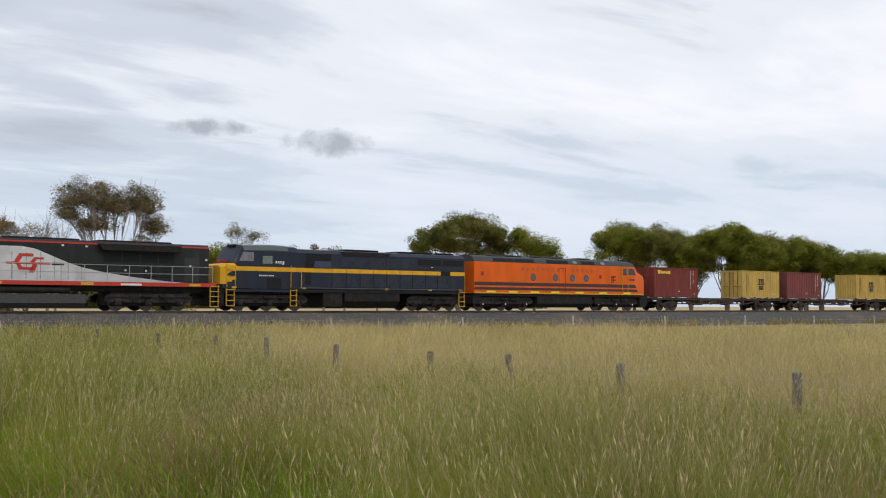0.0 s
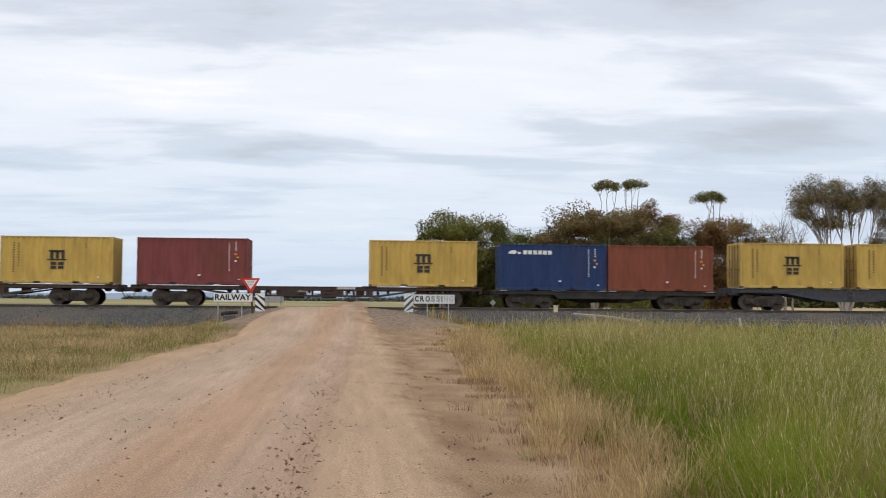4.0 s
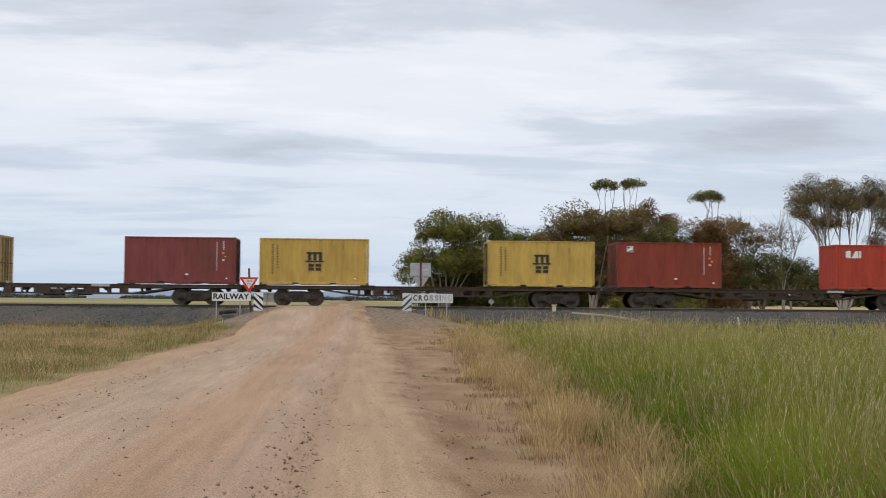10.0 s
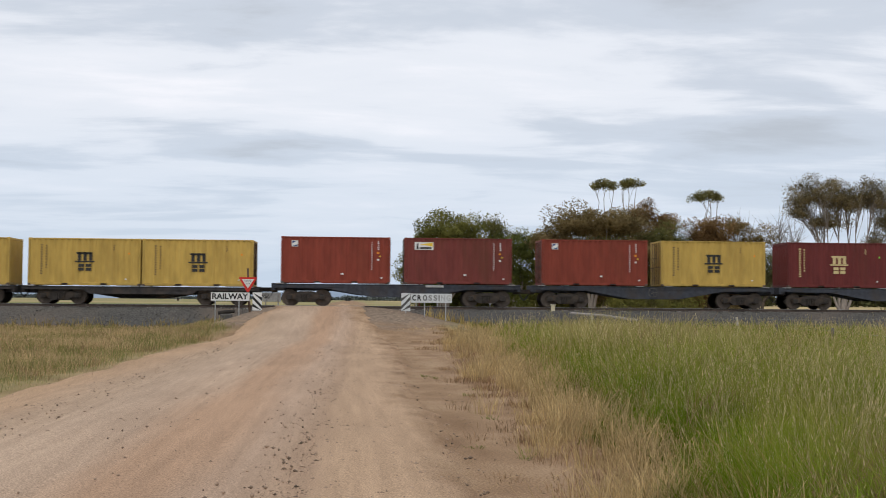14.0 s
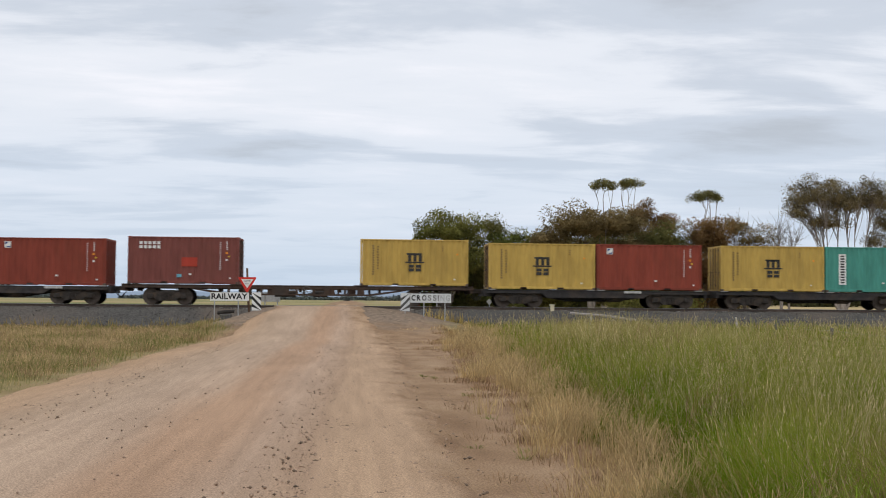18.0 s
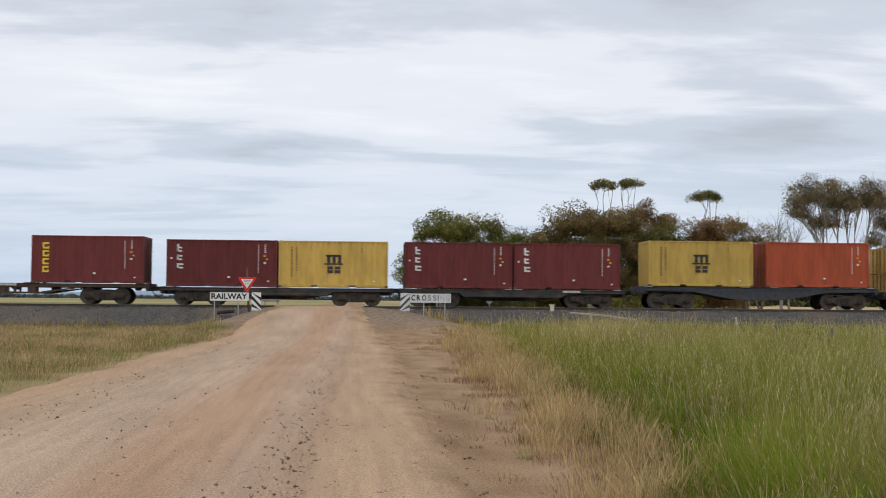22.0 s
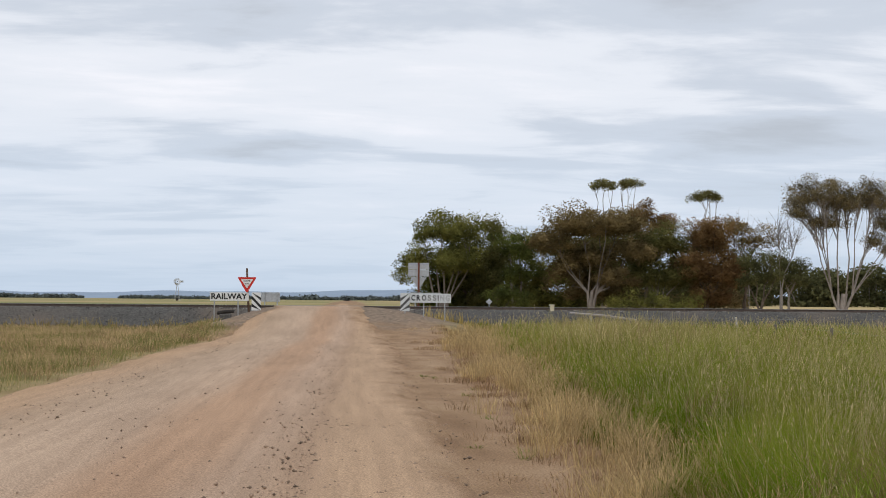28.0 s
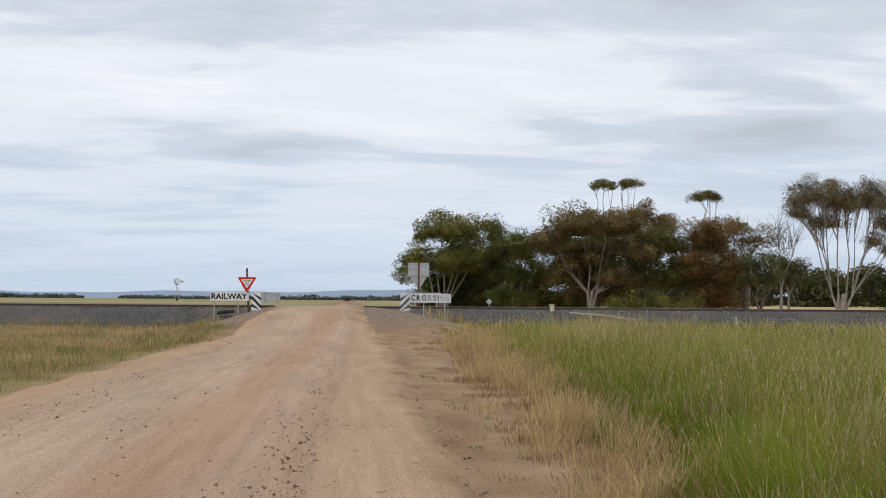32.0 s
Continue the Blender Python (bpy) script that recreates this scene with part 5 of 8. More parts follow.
def make_blue_loco(s):
    lo = thing("blue_locomotive", "dark blue locomotive with yellow nose and waist stripe", "locomotive", "locomotives")
    blue = surface("loco_blue", (0.013, 0.019, 0.036), 0.45, vary=0.2, grain=1.5, stain=1.0, stain_col=(0.026, 0.028, 0.032), stain_amt=0.4, streak=3, spec=0.32)
    yel = surface("loco_yellow", (0.72, 0.37, 0.012), 0.5, vary=0.12, grain=2)
    grn = surface("cab_roof_green", (0.085, 0.10, 0.095), 0.55, vary=0.15)
    hw = 1.45
    part("body", Geo().prism([(-hw, 1.42), (hw, 1.42), (hw, 3.80), (1.2, 4.02), (0.6, 4.10), (-0.6, 4.10), (-1.2, 4.02), (-hw, 3.80)], "x", -4.2, 10.3), blue, lo)
    cabring = lambda zt, w: [(-w, 1.42), (w, 1.42), (w, zt - 0.42), (w - 0.22, zt - 0.10), (w - 0.7, zt), (-w + 0.7, zt), (-w + 0.22, zt - 0.10), (-w, zt - 0.42)]
    part("cab", loft([(-8.75, [(-hw, 1.42), (hw, 1.42), (hw, 3.0), (1.3, 3.02), (0.9, 3.05), (-0.9, 3.05), (-1.3, 3.02), (-hw, 3.0)]), (-8.25, cabring(4.20, hw)), (-6.0, cabring(4.26, hw)), (-4.18, cabring(4.22, hw))]), blue, lo)
    part("cab_roof", loft([(x, [(-1.42, z - 0.36), (-1.22, z - 0.07), (-0.72, z + 0.03), (0.72, z + 0.03), (1.22, z - 0.07), (1.42, z - 0.36)]) for x, z in ((-8.2, 4.20), (-6.0, 4.26), (-4.9, 4.24))]), grn, lo, "grey-green cab roof", True)
    part("nose", loft([(-9.75, [(-1.2, 1.5), (1.2, 1.5), (1.2, 2.72), (0.9, 2.86), (-0.9, 2.86), (-1.2, 2.72)]), (-9.4, [(-1.38, 1.45), (1.38, 1.45), (1.38, 2.86), (1.1, 3.0), (-1.1, 3.0), (-1.38, 2.86)]),
                       (-8.7, [(-1.43, 1.45), (1.43, 1.45), (1.43, 2.90), (1.15, 3.02), (-1.15, 3.02), (-1.43, 2.90)])]), yel, lo, "yellow painted nose")
    part("nose_patch", Geo().prism([(-9.40, 2.28), (-9.05, 2.50), (-8.2, 2.50), (-8.2, 2.20), (-9.1, 2.20)], "y", -1.462, 1.462), blue, lo)
    part("nose_patch", Geo().prism([(-9.76, 1.44), (-8.2, 1.44), (-8.2, 2.12), (-8.55, 2.12), (-8.6, 1.98), (-9.0, 1.96), (-9.05, 1.84), (-9.35, 1.82), (-9.4, 1.70), (-9.76, 1.68)], "y", -1.462, 1.462), blue, lo)
    part("door_recess", Geo().box(-3.62, -3.18, -1.455, 1.455, 1.72, 3.2), GRILLE, lo)
    for sy in (-1, 1):
        yy = lambda k: sorted((sy * (hw + k), sy * (hw - 0.02)))
        part("waist_stripe", Geo().box(-8.7, 10.31, *yy(0.008), 2.54, 2.82), yel, lo)
        part("nose_stripe", Geo().prism([(-8.7, 2.54), (-8.7, 2.82), (-9.5, 2.95), (-9.5, 2.62)], "y", *yy(0.006)), yel, lo)
        part("windscreen", Geo().add([(-8.70, sy * 0.15, 3.16), (-8.70, sy * 1.30, 3.14), (-8.33, sy * 1.22, 3.92), (-8.33, sy * 0.15, 4.02), (-8.66, sy * 0.15, 3.16), (-8.66, sy * 1.30, 3.14), (-8.29, sy * 1.22, 3.92), (-8.29, sy * 0.15, 4.02)],
                                     [(0, 1, 2, 3), (4, 5, 6, 7), (0, 1, 5, 4), (1, 2, 6, 5), (2, 3, 7, 6), (3, 0, 4, 7)]), GLASSY, lo)
        part("quarter_window", Geo().prism([(-8.55, 3.16), (-7.5, 3.16), (-7.5, 3.74), (-8.28, 3.74)], "y", *yy(0.008)), surface("tinted_pane", (0.19, 0.17, 0.20), 0.12), lo)
        part("cab_window", Geo().box(-6.85, -6.12, *yy(0.008), 3.02, 3.52, 0.004), surface("cab_pane", (0.16, 0.19, 0.17), 0.12), lo)
        pl = part("number_panel", Geo().box(-5.98, -5.18, *yy(0.010), 3.03, 3.24), SIGNB, lo)
        for k in range(4):
            part("number_bar", Geo().box(-5.90 + 0.18 * k, -5.79 + 0.18 * k, *yy(0.014), 3.06, 3.21), WHITE, pl)
        for k in range(8):
            part("name_bar", Geo().box(-7.1 + 0.14 * k, -7.0 + 0.14 * k, *yy(0.008), 2.22, 2.30), WHITE, lo)
        part("intake", Geo().box(-3.55, -1.55, *yy(0.006), 2.84, 3.78), GRILLE, lo)
        part("intake_hood", Geo().prism([(-3.0, 2.86), (-1.6, 2.86), (-1.6, 3.30), (-2.9, 3.30)], "y", *yy(0.08)), surface("hood_blue", (0.045, 0.055, 0.10), 0.45, vary=0.15), lo)
        part("roof_wing", Geo().prism([(-0.95, 3.98), (3.4, 3.98), (3.2, 3.72), (-0.4, 3.72)], "y", *yy(0.05)), UNDER, lo)
        for x0, x1 in ((5.90, 8.05), (8.2, 10.15)):
            part("grille", Geo().box(x0, x1, *yy(0.008), 3.22, 3.66), GRILLE, lo)
        part("stripe_grille", Geo().box(8.0, 8.9, *yy(0.012), 2.52, 2.84), GRILLE, lo)
        part("doorway", Geo().box(-6.55, -5.45, *yy(0.006), 1.43, 2.12), GRILLE, lo)
        for k in range(10):
            x = -1.5 + 1.15 * k
            part("door_seam", Geo().box(x, x + 0.025, *yy(0.012), 1.55, 2.80), UNDER, lo)
        hatch = surface("hatch_blue", (0.018, 0.024, 0.040), 0.45, vary=0.3, grain=2, stain=1.2, stain_col=(0.03, 0.03, 0.032), stain_amt=0.4, spec=0.32)
        for k in range(9):
            x = -1.44 + 1.15 * k
            dr = part("access_door", Geo().box(x, x + 1.05, *yy(0.016), 1.60, 2.48, 0.004), hatch, lo)
            part("door_handle", Geo().box(x + 0.88, x + 0.94, *yy(0.04), 1.98, 2.12), UNDER, dr)
        for k in range(5):
            x = -0.9 + 1.32 * k
            dr = part("hood_door", Geo().box(x, x + 1.2, *yy(0.014), 2.90, 3.60, 0.004), hatch, lo)
            part("door_handle", Geo().box(x + 1.04, x + 1.10, *yy(0.036), 3.16, 3.30), UNDER, dr)
        part("sill_pipe", Geo().cyl((-4.1, sy * (hw + 0.03), 1.50), (10.2, sy * (hw + 0.03), 1.50), 0.025, seg=6), surface("pipe_grey", (0.10, 0.10, 0.105), 0.6), lo)
        part("cable_tray", Geo().box(-4.1, 10.2, *sorted((sy * 1.40, sy * 1.44)), 1.24, 1.36), UNDER, lo)
        for x, z in ((2.3, 3.42), (5.0, 3.42), (7.1, 3.08), (-5.4, 3.0)):
            part("latch", Geo().box(x, x + 0.14, *yy(0.012), z, z + 0.06), WHITE, lo)
        for x in (-8.9, -3.7, 3.1, 7.0, 9.9):
            part("lift_lug", Geo().box(x - 0.16, x + 0.16, *yy(0.03), 1.42, 1.54), RAILYEL, lo)
        for x in (-9.45, -8.85, -4.75, -3.95, 10.27):
            part("grab_rail", Geo().cyl((x, sy * (hw + 0.06), 1.5), (x, sy * (hw + 0.06), 2.95 if x < -4 else 2.55), 0.022, seg=6), RAILYEL, lo)
        ladder(lo, -9.45, -8.85, 0.3, 1.4, sy * 1.42, RAILYEL, 4)
        ladder(lo, -4.75, -4.25, 0.3, 1.4, sy * 1.42, RAILYEL, 4)
        ladder(lo, 9.75, 10.3, 0.3, 1.4, sy * 1.42, RAILYEL, 4)
    part("headlight_bar", Geo().box(-8.42, -8.22, -0.45, 0.45, 4.10, 4.26, 0.03), UNDER, lo)
    for y in (-0.28, 0.28):
        part("horn", Geo().cyl((-9.2, y, 3.16), (-8.7, y, 3.2), 0.09, 0.03, 10), surface("horn_red", (0.35, 0.03, 0.03), 0.5), lo)
    for x0, x1 in ((0.0, 2.9), (4.6, 7.8), (8.2, 9.8)):
        part("roof_fan", Geo().box(x0, x1, -0.8, 0.8, 4.07, 4.20, 0.04), UNDER, lo)
    part("underframe", Geo().box(-9.5, 10.27, -1.40, 1.40, 1.18, 1.42, 0.03), blue, lo)
    part("fuel_tank", Geo().prism([(-1.38, 1.22), (-1.38, 0.65), (-1.0, 0.20), (1.0, 0.20), (1.38, 0.65), (1.38, 1.22)], "x", -0.4, 4.3), UNDER, lo)
    part("battery_box", Geo().box(-2.1, -0.55, -1.36, 1.36, 0.25, 1.2, 0.03), UNDER, lo)
    part("pilot", Geo().box(-9.85, -9.5, -1.3, 1.3, 0.3, 1.5, 0.05), UNDER, lo)
    loco_bogie(lo, (-8.25, -6.15, -4.0))
    loco_bogie(lo, (5.9, 7.65, 9.4))
    loco_ends(lo, 10.3)
    return rides(lo, s)


SIGNB = surface("number_black", (0.02, 0.02, 0.02), 0.5)


def make_grey_loco(s):
    lo = thing("grey_locomotive", "charcoal locomotive with a white sweep and red sill", "locomotive", "locomotives")
    grey = surface("loco_charcoal", (0.014, 0.015, 0.016), 0.6, vary=0.2, grain=1.5, stain=1.0, stain_col=(0.04, 0.039, 0.038), stain_amt=0.35, streak=3)
    white = surface("loco_white", (0.60, 0.60, 0.60), 0.5, vary=0.12, grain=1.0, stain=0.8, stain_col=(0.42, 0.41, 0.40), stain_amt=0.4)
    red = surface("loco_red", (0.50, 0.045, 0.025), 0.5, vary=0.12)
    hood = 1.02
    part("hood", Geo().prism([(-hood, 1.66), (hood, 1.66), (hood, 3.92), (0.8, 4.08), (-0.8, 4.08), (-hood, 3.92)], "x", -4.6, 10.55), grey, lo)
    part("cab", loft([(-10.2, [(-1.3, 1.5), (1.3, 1.5), (1.3, 2.9), (0.9, 3.0), (-0.9, 3.0), (-1.3, 2.9)]), (-8.6, [(-1.45, 1.5), (1.45, 1.5), (1.45, 3.0), (1.1, 3.1), (-1.1, 3.1), (-1.45, 3.0)]),
                      (-8.2, [(-1.45, 1.5), (1.45, 1.5), (1.45, 3.9), (1.1, 4.15), (-1.1, 4.15), (-1.45, 3.9)]), (-4.6, [(-1.45, 1.5), (1.45, 1.5), (1.45, 3.9), (1.1, 4.15), (-1.1, 4.15), (-1.45, 3.9)])]), grey, lo)
    for sy in (-1, 1):
        yy = lambda k: sorted((sy * (hood + k), sy * (hood - 0.02)))
        sweep = [(-4.58, 1.68), (9.4, 1.68), (7.6, 1.80), (5.8, 1.98), (3.8, 2.25), (2.4, 2.52), (1.5, 2.80), (0.6, 3.15), (-0.3, 3.50), (-1.0, 3.62), (-4.58, 3.62)]
        part("sweep", Geo().prism(sweep, "y", *yy(0.008)), white, lo, "white painted sweep")
        part("roof_line", Geo().box(-4.5, 10.5, *sorted((sy * (hood + 0.012), sy * (hood - 0.02))), 3.86, 3.95), red, lo)
        for pts in ([(-1.9, 2.62), (0.55, 2.62), (0.55, 2.74), (-1.9, 2.74)], [(-1.5, 2.74), (-1.2, 3.22), (-0.4, 3.22), (-0.4, 3.05), (-1.0, 3.05), (-1.2, 2.74)],
                    [(-1.35, 2.62), (-1.2, 2.30), (-0.4, 2.30), (-0.4, 2.45), (-1.0, 2.45), (-1.12, 2.62)], [(-0.6, 2.74), (-0.35, 3.02), (0.2, 3.02), (0.2, 2.90), (-0.2, 2.90), (-0.32, 2.74)], [(-0.45, 2.62), (-0.15, 2.62), (-0.35, 2.15), (-0.65, 2.15)]):
            part("emblem", Geo().prism(pts, "y", *yy(0.014)), red, lo)
        part("plate", Geo().box(0.65, 1.35, *yy(0.014), 2.60, 2.74), SIGNB, lo)
        part("radiator_wing", Geo().prism([(3.3, 3.92), (8.5, 3.92), (8.4, 3.55), (3.5, 3.55)], "y", *sorted((sy * hood, sy * 1.42))), UNDER, lo)
        for x0, x1 in ((3.7, 4.8), (4.9, 5.95), (6.05, 7.1), (7.2, 8.2)):
            part("grille", Geo().box(x0, x1, *yy(0.01), 2.88, 3.46), GRILLE, lo)
        for x0 in (6.2, 7.3):
            for k in range(4):
                part("louvre", Geo().box(x0, x0 + 0.8, *yy(0.012), 2.0 + 0.17 * k, 2.08 + 0.17 * k), GRILLE, lo)
        part("end_door", Geo().box(8.9, 9.9, *yy(0.008), 1.75, 3.25), surface("door_charcoal", (0.034, 0.034, 0.037), 0.5, vary=0.15), lo)
        part("sill", Geo().box(-8.5, 10.85, *sorted((sy * 1.36, sy * 1.46)), 1.47, 1.70), red, lo)
        for x in (-3.0, 2.2, 9.0):
            part("reflector", Geo().box(x, x + 0.75, *sorted((sy * 1.47, sy * 1.40)), 1.50, 1.66), RAILYEL, lo)
        part("plate", Geo().box(4.6, 5.9, *sorted((sy * 1.475, sy * 1.40)), 1.50, 1.62), WHITE, lo)
        for z in (2.22, 2.68):
            part("handrail", Geo().cyl((-4.4, sy * 1.42, z), (10.6, sy * 1.42, z), 0.018, seg=6), GALV_L, lo)
        for k in range(12):
            x = -4.4 + 1.364 * k
            part("stanchion", Geo().cyl((x, sy * 1.42, 1.66), (x, sy * 1.42, 2.70), 0.02, seg=6), GALV_L, lo)
        for x, z in ((-1.0, 3.45), (1.2, 3.7), (2.6, 3.68), (5.0, 2.35), (6.3, 2.35), (9.2, 2.7), (10.3, 3.1)):
            part("latch", Geo().box(x, x + 0.13, *yy(0.014), z, z + 0.1), WHITE, lo)
        for k in range(9):
            part("door_seam", Geo().box(-4.0 + 0.8 * k, -3.98 + 0.8 * k, *yy(0.012), 1.8, 3.3), UNDER, lo)
        ladder(lo, 10.45, 11.05, 0.25, 1.6, sy * 1.38, RAILYEL, 5)
    part("walkway", Geo().box(-8.6, 10.85, -1.4, 1.4, 1.52, 1.66), UNDER, lo)
    for x0, x1 in ((-2.0, 2.4), (3.6, 5.9), (6.4, 8.2)):
        part("roof_fan", Geo().box(x0, x1, -0.7, 0.7, 4.06, 4.18, 0.04), UNDER, lo)
    part("underframe", Geo().box(-10.3, 10.6, -1.0, 1.0, 1.15, 1.5, 0.03), UNDER, lo)
    part("fuel_tank", Geo().prism([(-1.40, 0.95), (-1.40, 0.45), (-1.1, 0.15), (1.1, 0.15), (1.40, 0.45), (1.40, 0.95)], "x", -4.3, 2.55), surface("tank_grey", (0.06, 0.06, 0.06), 0.55, vary=0.2), lo)
    part("air_tank", Geo().cyl((-4.2, -1.2, 1.20), (1.6, -1.2, 1.20), 0.19, seg=14), UNDER, lo, smooth=True)
    part("pilot", Geo().box(10.55, 10.8, -1.35, 1.35, 0.35, 1.5, 0.04), UNDER, lo)
    loco_bogie(lo, (4.6, 6.5, 8.6))
    loco_bogie(lo, (-9.0, -7.1, -5.2))
    loco_ends(lo, 10.75)
    return rides(lo, s)


make_orange_loco(-97.2)
make_blue_loco(-118.45)
make_grey_loco(-139.45)

# ---- trees ----
BARK_PALE = surface("pale_bark", (0.20, 0.172, 0.148), 0.9, vary=0.3, grain=5, stain=1.0, stain_col=(0.14, 0.10, 0.08), stain_amt=0.5, streak=4)
BARK_GUM = surface("gum_bark", (0.245, 0.215, 0.19), 0.9, vary=0.3, grain=5, stain=1.0, stain_col=(0.14, 0.11, 0.09), stain_amt=0.5, streak=4)
BARK_DARK = surface("dark_bark", (0.11, 0.085, 0.065), 0.9, vary=0.35, grain=5, streak=4)
LEAF = {
    "olive": leafy("olive_leaves", (0.150, 0.155, 0.045), (0.225, 0.215, 0.060)),
    "brown": leafy("brown_leaves", (0.185, 0.142, 0.066), (0.245, 0.182, 0.085)),
    "dark": leafy("dark_leaves", (0.12, 0.122, 0.042), (0.175, 0.162, 0.056)),
    "green": leafy("green_leaves", (0.095, 0.112, 0.032), (0.14, 0.155, 0.040)),
    "lime": leafy("lime_leaves", (0.17, 0.19, 0.03), (0.25, 0.26, 0.042)),
    "grey": leafy("grey_leaves", (0.17, 0.15, 0.105), (0.22, 0.19, 0.12)),
    "red": leafy("reddish_leaves", (0.205, 0.125, 0.058), (0.25, 0.155, 0.07)),
    "feather": leafy("feathery_leaves", (0.19, 0.155, 0.085), (0.25, 0.20, 0.11)),
    "pale": leafy("pale_olive_leaves", (0.185, 0.178, 0.075), (0.26, 0.24, 0.105)),
    "hazy": leafy("hazy_leaves", (0.125, 0.145, 0.135), (0.145, 0.165, 0.15), 0.2),
    "deep": leafy("deep_green_leaves", (0.095, 0.100, 0.046), (0.13, 0.128, 0.055), 0.35),
}


def leaf_quads(centres, radii, count, size, rng, droop=0.0):
    """Small leaf blades strewn over clumps, mostly near each clump's outside, with a ragged edge: corners, faces and the clumps' rounded normals."""
    n = len(centres) * count
    c = np.repeat(np.asarray(centres, float), count, 0)
    r = np.repeat(np.asarray(radii, float), count, 0)
    d = rng.normal(size=(n, 3))
    d /= np.linalg.norm(d, axis=1, keepdims=True)
    rad = rng.uniform(0.05, 1.0, n) ** 0.40 * rng.uniform(0.85, 1.10, n)
    p = c + d * r * rad[:, None]
    a = rng.normal(size=(n, 3))
    a[:, 2] = a[:, 2] * 0.6 - droop
    a /= np.linalg.norm(a, axis=1, keepdims=True)
    b = np.cross(a, rng.normal(size=(n, 3)))
    b /= np.linalg.norm(b, axis=1, keepdims=True) + 1e-9
    s = (1.25 * size * rng.uniform(0.6, 1.5, n))[:, None]
    out = d + rng.normal(size=(n, 3)) * 0.22
    out /= np.linalg.norm(out, axis=1, keepdims=True)
    # each blade's front looks out of its clump
    side = np.cross(a * 1.9 - b * 0.46, a * 1.45 + b * 0.46)
    b = b * np.where((side * out).sum(1) < 0, -1.0, 1.0)[:, None]
    v = np.stack([p - a * s, p + a * s * 0.9 - b * s * 0.46, p + a * s * 0.45 + b * s * 0.46], 1).reshape(-1, 3)
    f = np.arange(3 * n).reshape(n, 3)
    return v, f, np.repeat(out, 3, 0)


def leaf_mesh(name, centres, radii, count, size, rng, mat, droop=0.0):
    v, f, out = leaf_quads(centres, radii, count, size, rng, droop)
    me = fast_mesh(name, v, f, mat, True)
    me.normals_split_custom_set_from_vertices(out)
    return me


def crown_clumps(lobes, per, rng, size):
    """Clump centres spread through the crown's lobes: (x, y, z, rx, ry, rz)."""
    cs, rs = [], []
    for x, y, z, rx, ry, rz in lobes:
        k = max(5, int(1.35 * per * rx * ry ** 0.5 * rz ** 0.7))
        for _ in range(k):
            d = rng.normal(size=3)
            d /= np.linalg.norm(d)
            if d[2] < -0.3:
                d[2] *= 0.4
            t = rng.uniform(0.25, 0.97)
            cs.append((x + d[0] * rx * t, y + d[1] * ry * t, z + d[2] * rz * t))
            q = 1.42 * size * rng.uniform(0.6, 1.35)
            rs.append((q, q, q * rng.uniform(0.55, 0.85)))
    return cs, rs


